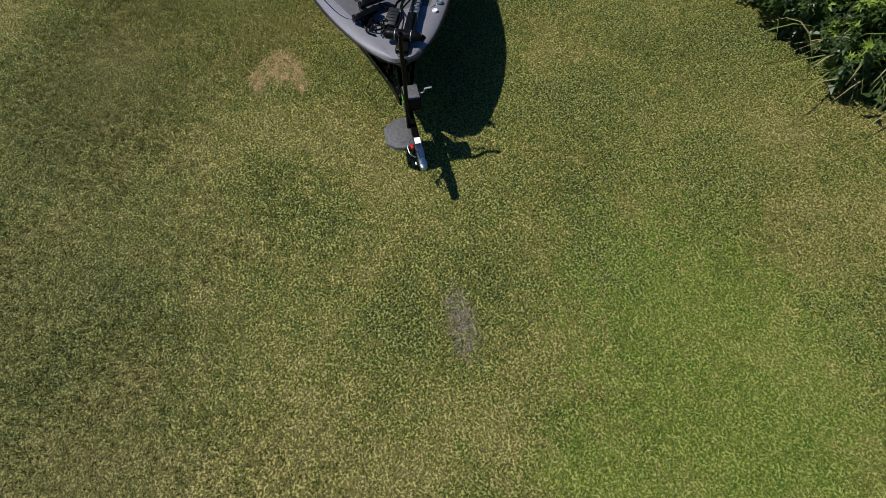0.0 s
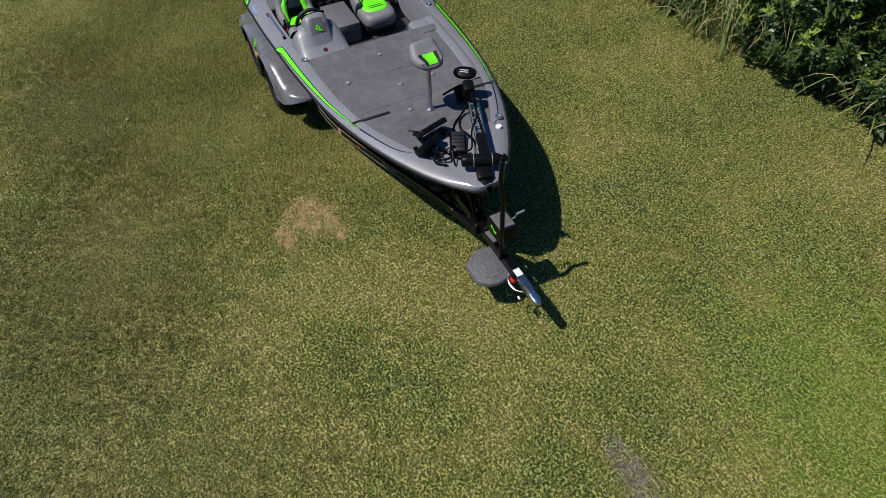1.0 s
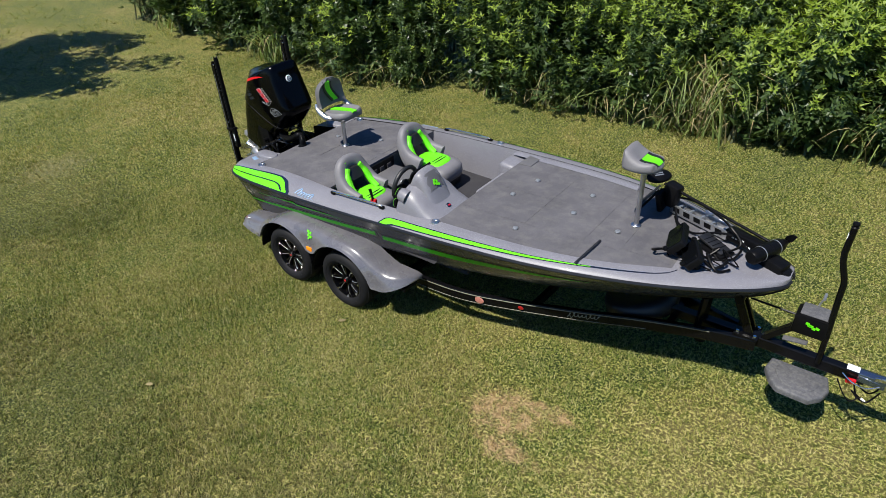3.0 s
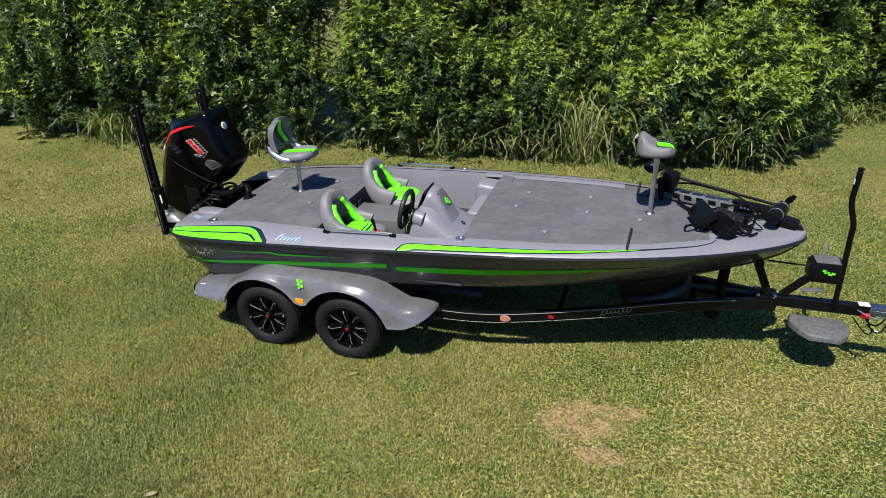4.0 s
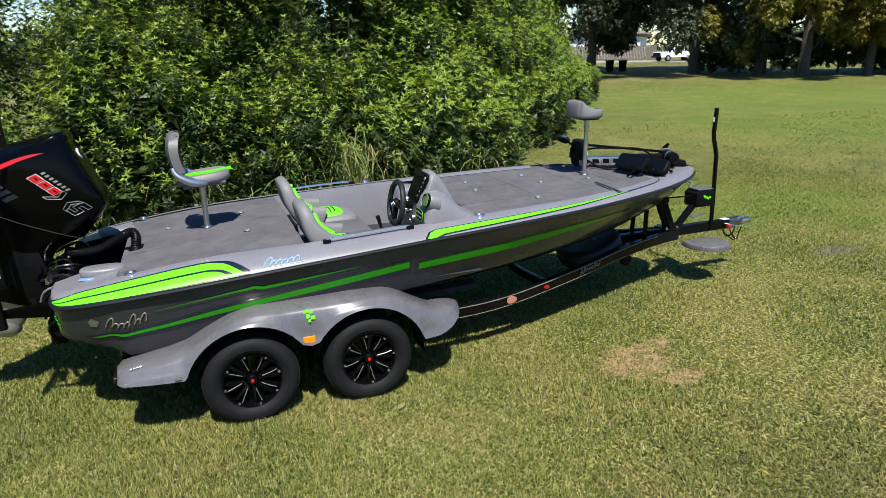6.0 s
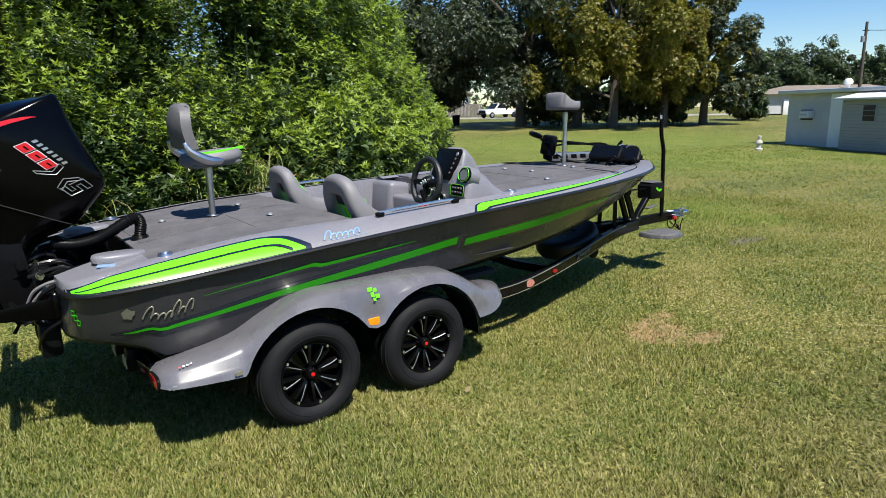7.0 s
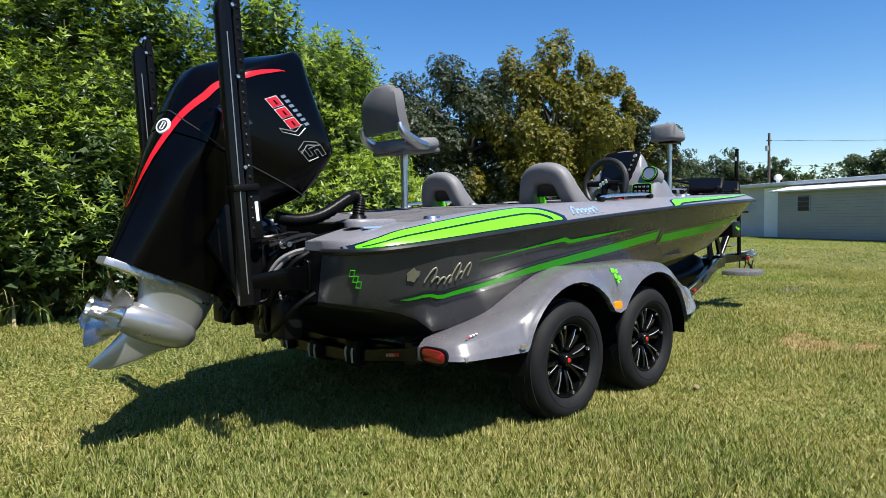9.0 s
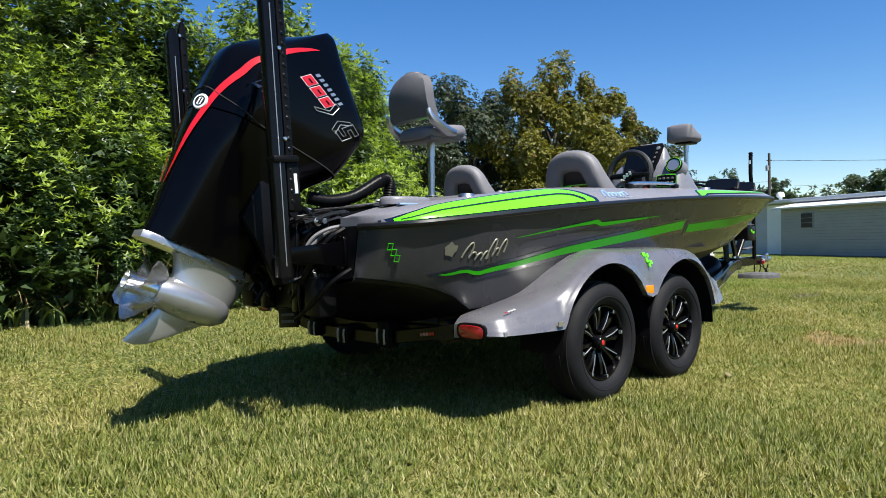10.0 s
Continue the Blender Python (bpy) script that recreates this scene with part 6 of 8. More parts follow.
mount = thing("bow_fish_finder", (3.62, -0.26, deck_z(3.62)), "pair of black fish-finder screens on bow mounts", "fish finder")
for (x, y, z, yaw, w, h) in ((3.50, -0.19, 1.405, 196, 0.34, 0.18), (3.67, -0.31, 1.375, 205, 0.30, 0.16)):
    m = pose(x, y, z, 0, 0, yaw) @ pose(0, 0, 0, 0, -42, 0)
    bm = bmesh.new()
    prism(bm, oval(w / 2, h / 2, 24, 7), m @ Matrix(((0, 0, 1, 0), (1, 0, 0, 0), (0, 1, 0, 0), (0, 0, 0, 1))), 0.055, 0.014)
    scr = part("screen_case", bm, M_BLACK, mount, "black screen case")
    bm = bmesh.new()
    prism(bm, oval(w / 2 - 0.02, h / 2 - 0.016, 24, 9), m @ Matrix(((0, 0, 1, 0), (1, 0, 0, 0), (0, 1, 0, 0), (0, 0, 0, 1))) @ Matrix.Translation((0, 0, 0.0552)), 0.003)
    part("screen_glass", bm, M_SCREEN, scr, "dark glossy screen")
    bm = bmesh.new()
    tube(bm, smooth_line([(x, y, z - 0.03), (x + 0.02, y - 0.01, z - 0.07), (x + 0.03, y - 0.01, deck_z(x))], 3), 0.018, 8)
    part("mount_arm", bm, M_BLACK, mount, "black ball mount arm")
    bm = bmesh.new()
    lathe(bm, [(0.0, 0.02), (0.03, 0.018), (0.045, 0.0)], Matrix.Translation((x + 0.03, y - 0.01, deck_z(x) - 0.004)), 16)
    part("mount_foot", bm, M_BLACK, mount, "black mount foot")
rk = random.Random(31)
for k in range(9):
    bm = bmesh.new()
    x, y = rk.uniform(3.46, 3.9), rk.uniform(-0.38, 0.02)
    z = deck_z(x) + 0.01
    pts = [(x, y, z), (x + rk.uniform(-0.1, 0.1), y + rk.uniform(-0.08, 0.08), z + rk.uniform(0.03, 0.12)), (x + rk.uniform(-0.14, 0.14), y + rk.uniform(-0.1, 0.1), z + rk.uniform(0.0, 0.08)), (x + rk.uniform(-0.16, 0.16), y + rk.uniform(-0.06, 0.06), z)]
    tube(bm, smooth_line(pts, 5), rk.choice((0.006, 0.008, 0.011)), 6)
    part("cable", bm, M_BLACK, mount, "loose black cable")
for x, y, z, r in ((3.44, -0.34, 1.385, 0.022), (3.58, -0.05, 1.37, 0.022), (3.62, -0.44, 1.36, 0.02), (3.76, -0.2, 1.345, 0.02), (3.60, -0.27, 1.335, 0.03), (3.72, -0.36, 1.325, 0.026)):
    bm = bmesh.new()
    lathe(bm, [(0.0, -0.02), (r * 0.8, -0.02), (r, -0.012), (r, 0.012), (r * 0.8, 0.02), (0.0, 0.022)], pose(x, y, z, 70, 25, 20), 12)
    part("clamp_knob", bm, M_BLACK, mount, "black clamp knob")
pedal = thing("foot_pedal", (3.74, 0.0, deck_z(3.74)), "black trolling motor foot pedal with cables", "foot pedal")
bm = bmesh.new()
box(bm, (3.74, -0.02, deck_z(3.74) + 0.022), (0.30, 0.17, 0.03), (0, 0, -25), 0.012)
part("pedal_base", bm, M_BLACK, pedal, "black pedal base")
bm = bmesh.new()
box(bm, (3.74, -0.02, deck_z(3.74) + 0.065), (0.26, 0.13, 0.022), (0, 10, -25), 0.010)
part("pedal_plate", bm, M_VBLACK, pedal, "ribbed black foot plate")
for k in range(4):
    bm = bmesh.new()
    box(bm, (3.68 + 0.04 * k, 0.01 - 0.019 * k, deck_z(3.74) + 0.085 - 0.007 * k), (0.008, 0.11, 0.008), (0, 10, -25))
    part("tread_rib", bm, M_BLACK, pedal)
bm = bmesh.new()
tube(bm, smooth_line([(3.86, -0.16, deck_z(3.86) + 0.02), (3.90, -0.22, deck_z(3.9) + 0.05), (3.84, -0.30, deck_z(3.84) + 0.02), (3.74, -0.26, deck_z(3.74) + 0.03)], 5), 0.012, 7)
part("pedal_cable", bm, M_BLACK, pedal, "black pedal cable")


# ---- trailer ----
M_SALMON = surf("faded_red_reflector", (0.42, 0.17, 0.13), 0.3, 0.0, 0.15, 30.0, 120, 0.0, 0.5)
trailer = thing("boat_trailer", (0, 0, SOIL), "glossy black tandem-axle boat trailer with grey fenders", "trailer")
AXLES = (-0.43, 0.43)
HUB = 0.30
RT = 0.352


def beam_bar(name, pts, wide, tall, material, label, parent=None):
    """A rectangular tube along a line of points."""
    bm = bmesh.new()
    P = [Vector(p) for p in pts]
    rings = []
    for i, p in enumerate(P):
        d = (P[min(i + 1, len(P) - 1)] - P[max(i - 1, 0)]).normalized()
        s = d.cross(Vector((0, 0, 1))).normalized()
        u = s.cross(d)
        rings.append([p + s * (a * wide / 2) + u * (b * tall / 2) for a, b in ((-1, -0.82), (-0.82, -1), (0.82, -1), (1, -0.82), (1, 0.82), (0.82, 1), (-0.82, 1), (-1, 0.82))])
    loft(bm, rings)
    return part(name, bm, material, parent or trailer, label, 0.4)


for sgn in (-1, 1):
    rail = smooth_line([(4.26, sgn * 0.06, 0.545), (3.9, sgn * 0.14, 0.545), (3.4, sgn * 0.29, 0.525), (2.84, sgn * 0.45, 0.465), (2.2, sgn * 0.62, 0.41), (1.7, sgn * 0.74, 0.385), (1.2, sgn * 0.79, 0.385), (0.5, sgn * 0.80, 0.395), (-1.28, sgn * 0.80, 0.415)], 4)
    beam_bar("side_rail", rail, 0.05, 0.115, M_PAINT, "glossy black frame rail with a pale line")
    line = [p + Vector((0, sgn * 0.028, 0.043)) for p in rail[4:26]]
    bm = bmesh.new()
    tube(bm, line, 0.004, 5)
    part("rail_line", bm, M_PALE, trailer, "thin pale pinstripe on the rail")
    bm = bmesh.new()
    tube(bm, [p + Vector((0, sgn * 0.028, -0.043)) for p in rail[8:26]], 0.003, 5)
    part("rail_line", bm, M_PALE, trailer, "thin pale pinstripe on the rail")
    # round amber and red side reflectors and the script plate
    for x, y, z, mt, rr in ((1.86, 0.70, 0.392, M_SALMON, 0.045), (2.28, 0.60, 0.418, M_TAIL, 0.024)):
        bm = bmesh.new()
        rings = [[(x + a * s, sgn * (y + 0.034 + o), z + b * s) for a, b in oval(rr * 1.3, rr * 0.8, 18)] for s, o in ((1.0, 0.0), (0.9, 0.008), (0.02, 0.010))]
        loft(bm, rings)
        part("side_reflector", bm, mt, trailer, "oval side reflector")
    pts = []
    for k, h in enumerate((0.05, 0.055, 0.025, 0.025, 0.025, 0.055, 0.025, 0.04)):
        for da, db in ((0.0, -0.5), (0.75, 0.5), (0.45, 0.3)):
            x = 2.72 + 0.036 * (k + da)
            pts.append((x, sgn * (0.519 - 0.30 * (x - 2.72)), 0.462 + 0.11 * (x - 2.72) + db * h))
    bm = bmesh.new()
    tube(bm, smooth_line(pts, 3), 0.0042, 5)
    part("script_line", bm, M_PALE, trailer, "pale script shape", 1.5)
    # bunk
    beam_bar("bunk", [(-1.15, sgn * 0.55, 0.455), (1.6, sgn * 0.50, 0.515)], 0.14, 0.05, M_DARK, "carpeted bunk board")
    # torsion axles, wheels
    for ax in AXLES:
        bm = bmesh.new()
        box(bm, (ax, sgn * 0.86, 0.32), (0.09, 0.10, 0.07), (0, 0, 0), 0.01)
        part("axle_arm", bm, M_PAINT, trailer, "black axle arm")
for ax in AXLES:
    beam_bar("axle", [(ax, -0.9, 0.31), (ax, 0.9, 0.31)], 0.07, 0.07, M_PAINT, "black axle beam")
for x, hw, z in ((-1.22, 0.79, 0.40), (0.95, 0.77, 0.36), (2.35, 0.56, 0.39), (3.55, 0.22, 0.50)):
    beam_bar("cross_member", [(x, -hw, z), (x, 0, z - 0.03), (x, hw, z)], 0.06, 0.08, M_PAINT, "black cross member")
beam_bar("tongue", [(3.2, 0, 0.55), (4.2, 0, 0.567), (5.08, 0, 0.572)], 0.078, 0.105, M_PAINT, "glossy black tongue")
bm = bmesh.new()
box(bm, (4.17, 0, 0.615), (0.20, 0.20, 0.02), (0, 0, 0), 0.004)
part("gusset", bm, M_PAINT, trailer, "black gusset plate")
for x, y in ((4.10, -0.07), (4.10, 0.07), (4.24, -0.07), (4.24, 0.07)):
    bm = bmesh.new()
    lathe(bm, [(0.0, 0.02), (0.014, 0.02), (0.016, 0.0)], Matrix.Translation((x, y, 0.625)), 8)
    part("bolt", bm, M_STEEL, trailer, "steel bolt")
bm = bmesh.new()
box(bm, (5.12, 0, 0.585), (0.20, 0.086, 0.09), (0, 0, 0), 0.012)
part("coupler_sleeve", bm, surf("blue_tinted_steel", (0.16, 0.21, 0.30), 0.2, 0.9, 0.1), trailer, "steel coupler sleeve with a blue sheen")
bm = bmesh.new()
box(bm, (4.98, 0, 0.6285), (0.09, 0.07, 0.004))
part("label_plate", bm, M_WHITE, trailer, "white label plate")
bm = bmesh.new()
rings = []
for x, w, h in ((5.20, 0.08, 0.075), (5.26, 0.085, 0.075), (5.31, 0.09, 0.07), (5.355, 0.075, 0.06), (5.375, 0.04, 0.035)):
    rings.append([(x, a * w / 2, 0.58 + b * h / 2) for a, b in oval(1, 1, 16, 4)])
loft(bm, rings)
part("coupler", bm, M_STEEL, trailer, "polished steel ball coupler", 0.6)
bm = bmesh.new()
box(bm, (5.19, -0.035, 0.635), (0.11, 0.02, 0.035), (0, -12, 0), 0.006)
part("coupler_latch", bm, M_STEEL, trailer, "steel coupler latch")
bm = bmesh.new()
box(bm, (4.99, -0.07, 0.55), (0.075, 0.03, 0.045), (0, 0, 10), 0.010)
part("brake_cap", bm, M_RED, trailer, "red breakaway switch")
bm = bmesh.new()
tube(bm, smooth_line([(4.92, -0.07, 0.60), (5.0, -0.12, 0.58), (5.10, -0.11, 0.56), (5.18, -0.06, 0.58)], 4), 0.006, 8)
part("brake_line", bm, M_STEEL, trailer, "steel brake line")
for s in (-1, 1):
    bm = bmesh.new()
    tube(bm, smooth_line([(5.02, s * 0.05, 0.52), (5.07, s * 0.07, 0.42), (5.14, s * 0.06, 0.39), (5.18, s * 0.04, 0.45), (5.20, s * 0.05, 0.52)], 7), 0.007, 6)
    part("safety_chain", bm, M_BLACK, trailer, "hanging safety chain")
bm = bmesh.new()
tube(bm, smooth_line([(4.90, -0.06, 0.52), (4.97, -0.11, 0.44), (5.03, -0.13, 0.40), (5.07, -0.09, 0.42), (5.02, -0.08, 0.47), (5.10, -0.05, 0.40)], 7), 0.006, 6)
part("wiring_lead", bm, M_BLACK, trailer, "black wiring lead")
bm = bmesh.new()
tube(bm, [(5.10, -0.05, 0.40), (5.13, -0.055, 0.385)], [0.012, 0.013], 10)
part("plug", bm, M_WHITE, trailer, "white plug end")

# winch stand, winch, hand post, bow stop
beam_bar("winch_stand", [(4.30, 0, 0.62), (4.46, 0, 0.80), (4.56, 0, 0.90)], 0.07, 0.05, M_PAINT, "black slanting winch stand")
beam_bar("stand_foot", [(4.44, -0.05, 0.72), (4.62, -0.05, 0.745)], 0.06, 0.012, M_STEPPAD, "small grey foot plate")
bm = bmesh.new()
prism(bm, [(-0.13, -0.07), (-0.11, -0.095), (0.11, -0.095), (0.125, -0.06), (0.115, 0.085), (-0.08, 0.095), (-0.13, 0.06)], frame_m((4.60, 0.11, 0.92), (1, 0, 0), (0, 0, 1)), 0.19, 0.012)
winch = part("winch", bm, M_BLACK, trailer, "black covered winch box")
bm = bmesh.new()
prism(bm, [(-0.10, -0.085), (0.12, -0.085), (0.12, 0.085), (-0.10, 0.085)], pose(4.60, 0.015, 1.017), 0.006, 0.002)
part("winch_lid", bm, M_STEPPAD, winch, "grey top of the winch cover")
for x, z in ((4.575, 0.95), (4.605, 0.935), (4.59, 0.935), (4.625, 0.92), (4.65, 0.93)):
    bm = bmesh.new()
    box(bm, (x, -0.084, z), (0.028, 0.005, 0.02), (0, 12, 0))
    part("emblem_block", bm, M_GREEN, winch, "lime green emblem shape")
bm = bmesh.new()
tube(bm, smooth_line([(4.60, 0.10, 0.98), (4.60, 0.16, 0.98), (4.61, 0.17, 1.03), (4.62, 0.17, 1.05)], 4), 0.008, 8)
tube(bm, [(4.62, 0.17, 1.05), (4.62, 0.25, 1.055)], 0.012, 10)
part("winch_handle", bm, M_GALV, winch, "steel winch crank with black grip")
bm = bmesh.new()
tube(bm, [(4.50, 0.0, 0.945), (4.12, 0.0, 0.955)], 0.009, 6)
part("winch_strap", bm, M_BLACK, trailer, "taut black winch strap")
for sgn in (-1, 1):
    beam_bar("bow_stand", [(4.20, sgn * 0.05, 0.60), (4.10, sgn * 0.05, 0.82), (4.03, sgn * 0.045, 0.965)], 0.03, 0.07, M_PAINT, "black bow stop arm")
bm = bmesh.new()
tube(bm, [(4.05, -0.09, 0.955), (4.05, 0.09, 0.955)], 0.038, 14)
part("bow_roller", bm, M_BLACK, trailer, "black bow roller")
for sgn in (-1, 1):
    beam_bar("keel_post", [(3.78, sgn * 0.11, 0.56), (3.79, sgn * 0.10, 0.88)], 0.045, 0.045, M_PAINT, "black keel guide post")
bm = bmesh.new()
tube(bm, [(4.735, -0.055, 0.60), (4.725, -0.055, 0.9), (4.708, -0.055, 1.25), (4.705, -0.055, 1.38), (4.693, -0.055, 1.43), (4.648, -0.055, 1.56), (4.636, -0.055, 1.64), (4.640, -0.055, 1.78), (4.642, -0.055, 1.855)], 0.0235, 14)
post = part("hand_post", bm, M_PAINT, trailer, "tall kinked black hand post")
bm = bmesh.new()
lathe(bm, [(0.024, 0.0), (0.027, 0.006), (0.018, 0.014), (0.026, 0.03), (0.022, 0.045), (0.0, 0.05)], Matrix.Translation((4.642, -0.055, 1.855)), 16)
part("post_cap", bm, M_BLACK, post, "black ball cap")
bm = bmesh.new()
box(bm, (4.618, -0.055, 1.78), (0.006, 0.022, 0.045))
part("post_sticker", bm, M_WHITE, post, "small white sticker")

# step pads on both sides of the tongue
def step_pad(sgn):
    pts = [(4.41, -0.02), (4.39, 0.13), (4.46, 0.265), (4.53, 0.335), (4.77, 0.34), (4.85, 0.25), (4.885, 0.14), (4.85, -0.025)]
    if sgn < 0:
        pts = [(x, -y) for x, y in pts]
    else:
        pts = [(x, y) for x, y in reversed(pts)]
    bm = bmesh.new()
    prism(bm, pts, Matrix.Translation((0, 0, 0.375)), 0.055, 0.016)
    ob = part("step_pad", bm, M_STEPPAD, trailer, "worn grey moulded step pad", 0.9)
    cx, cy = 4.63, sgn * 0.13
    bm = bmesh.new()
    prism(bm, [(cx + (x - cx) * 0.68, cy + (y - cy) * 0.68) for x, y in pts], Matrix.Translation((0, 0, 0.430)), 0.005, 0.002)
    part("step_tread", bm, M_STEPPAD, ob, "rough tread on the step", 0.9)
    for x in (4.58,):
        beam_bar("step_bracket", [(x, 0, 0.525), (x, 0, 0.41)], 0.14, 0.02, M_BLACK, "black step bracket")


step_pad(-1)

# tongue jack wheel folded under
bm = bmesh.new()
tube(bm, [(3.95, 0.14, 0.50), (3.80, 0.16, 0.30)], 0.03, 10)
part("jack_leg", bm, M_GALV, trailer, "grey swivel jack leg")
bm = bmesh.new()
lathe(bm, [(0.0, -0.02), (0.07, -0.018), (0.075, 0.0), (0.07, 0.018), (0.0, 0.02)], pose(3.77, 0.17, 0.25, 90, 0, 0), 18)
part("jack_wheel", bm, M_BLACK, trailer, "small black jack wheel")

# covered spare wheel between the rails
spare_m = pose(3.20, 0.07, 0.50, 0, -20, 0)
bm = bmesh.new()
lathe(bm, [(0.0, 0.085), (0.20, 0.088), (0.27, 0.092), (0.315, 0.086), (0.34, 0.06), (0.348, 0.02), (0.346, -0.04), (0.325, -0.085), (0.26, -0.095), (0.0, -0.09)], spare_m, 40)
spare = part("spare_wheel", bm, M_VBLACK, trailer, "spare wheel in a black vinyl cover", 0.9)
for k in range(4):
    bm = bmesh.new()
    box(bm, tuple(spare_m @ Vector((-0.10 + 0.06 * k, -0.06 + 0.03 * (k % 2), 0.0925))), (0.035, 0.07, 0.003), (0, -20, 20))
    part("cover_print", bm, M_STEPPAD, spare, "worn grey print on the cover")

# fenders
F_TOP = curve([(-1.30, 0.475), (-1.26, 0.515), (-1.1, 0.545), (-0.86, 0.60), (-0.66, 0.71), (-0.50, 0.785), (-0.34, 0.815), (0.0, 0.815), (0.35, 0.815), (0.60, 0.80), (0.72, 0.755), (0.88, 0.665), (1.0, 0.605), (1.262, 0.54)])


def f_low(x):
    """Lower edge of the fender's outer face, with its two wheel arches."""
    z = 0.425 if x < 0 else 0.415
    for ax in AXLES:
        d = abs(x - ax)
        if d < 0.445:
            z = max(z, HUB - 0.005 + math.sqrt(max(0.0, 0.445 ** 2 - d * d)) * 1.0)
    if -0.13 < x < 0.13:
        z = max(z, 0.525 + 1.2 * x * x)
    if x > 1.0:
        z = 0.415 + 0.065 * ((x - 1.0) / 0.262) ** 2.5
    return z


F_OUT = curve([(-1.30, 1.10), (-1.26, 1.17), (-1.1, 1.215), (-0.86, 1.245), (-0.3, 1.25), (0.5, 1.25), (0.85, 1.245), (1.0, 1.22), (1.1, 1.165), (1.18, 1.09), (1.23, 1.02), (1.255, 0.95), (1.262, 0.90)])
F_IN = curve([(-1.30, 0.90), (-0.6, 0.93), (0.6, 0.93), (1.1, 0.90), (1.262, 0.87)])
xs = [-1.30, -1.285, -1.26, -1.2, -1.1, -1.0, -0.93, -0.885] + [AXLES[0] + 0.445 * math.cos(radians(a)) for a in range(176, 40, -8)] + [-0.06, 0.0, 0.06] + [AXLES[1] + 0.445 * math.cos(radians(a)) for a in range(140, 3, -8)] + [0.882, 0.94, 1.0, 1.06, 1.12, 1.17, 1.21, 1.235, 1.25, 1.258, 1.262]
xs = sorted(set(round(x, 4) for x in xs))
TIP = [1.0 + 0.262 * math.sin(radians(a)) for a in (0, 12, 24, 36, 48, 58, 67, 75, 82, 87, 90)]
xs = [x for x in xs if x < 0.99] + TIP
bm = bmesh.new()
rings = []
for x in xs:
    zt, zl, yo, yi = F_TOP(x), f_low(x), F_OUT(x), F_IN(x)
    if x >= 1.0:
        c = math.sqrt(max(0.0, 1 - ((x - 1.0) / 0.262) ** 2))
        zt, zl, yo = 0.535 + 0.07 * c, 0.415 + 0.108 * ((x - 1.0) / 0.262) ** 1.15, 0.885 + 0.335 * c
    zl = min(zl, zt - 0.02)
    h = zt - zl
    sh = min(0.10, h * 0.6)
    e = min(1.0, (yo - yi) / 0.2)
    ring = [(x, -yi, zt - 0.012), (x, -(yi + (yo - yi) * 0.30), zt), (x, -(yi + (yo - yi) * 0.55), zt - 0.004), (x, -(yo - 0.075 * e), zt - sh * 0.20), (x, -(yo - 0.045 * e), zt - sh * 0.50), (x, -(yo - 0.03 * e), zt - sh), (x, -(yo - 0.022 * e), zl + h * 0.35), (x, -(yo - 0.012 * e), zl + min(0.03, h * 0.2)), (x, -yo, zl), (x, -(yo - 0.02 * e), zl - 0.006), (x, -(yo - 0.06 * e), zl + 0.004)]
    rings.append(ring)
loft(bm, rings, False)
# aft face
vs = [bm.verts.new(p) for p in [(-1.302, -0.90, 0.465), (-1.302, -1.02, 0.475), (-1.302, -1.07, 0.46), (-1.302, -1.10, 0.425), (-1.302, -1.08, 0.415), (-1.302, -0.90, 0.40)]]
bm.faces.new(vs)
fender = part("fender", bm, M_FENDER, trailer, "grey moulded tandem fender", 0.75)
mirrored(fender)
# inner liner of the wheel wells
bm = bmesh.new()
for ax in AXLES:
    loft(bm, [[(ax + 0.435 * math.cos(radians(a)), -y, HUB - 0.01 + 0.435 * math.sin(radians(a))) for a in range(0, 181, 12)] for y in (1.225, 1.1, 0.95)], False)
liner = part("wheel_well", bm, M_BLACK, trailer, "black wheel well liner")
mirrored(liner)
bm = bmesh.new()
for x0, x1 in ((-1.28, -0.87), (0.87, 1.2)):
    box(bm, ((x0 + x1) / 2, -1.0, 0.44), (x1 - x0, 0.2, 0.03))
shade = part("fender_underside", bm, M_BLACK, trailer, "dark underside of the fender")
mirrored(shade)


def tilted_lamp(name, c, ex, ey, a, b, material, label, depth, square=3.5):
    bm = bmesh.new()
    m = frame_m(c, ex, ey)
    rings = [[m @ Vector((x * s, y * s, o)) for x, y in oval(a, b, 24, square)] for s, o in ((1.0, -0.01), (1.0, depth * 0.6), (0.92, depth), (0.05, depth + 0.002))]
    loft(bm, rings)
    ob = part(name, bm, material, trailer, label, 0.6)
    mirrored(ob)


tilted_lamp("tail_light_bezel", (-1.300, -1.015, 0.438), (0, -1, 0), (0, 0, 1), 0.095, 0.042, M_BLACK, "black tail light surround", 0.006)
tilted_lamp("tail_light", (-1.300, -1.015, 0.438), (0, -1, 0), (0, 0, 1), 0.082, 0.032, M_TAIL, "red oval tail light", 0.010)
tilted_lamp("marker_light", (-0.013, -1.226, 0.567), (1, 0, 0), (0, 0, 1), 0.044, 0.028, M_AMBER, "amber side marker light", 0.016, 9)
tilted_lamp("fender_screw", (-1.235, -1.172, 0.432), (1, 0, 0), (0, 0, 1), 0.012, 0.012, M_GALV, "grey screw cap", 0.006)
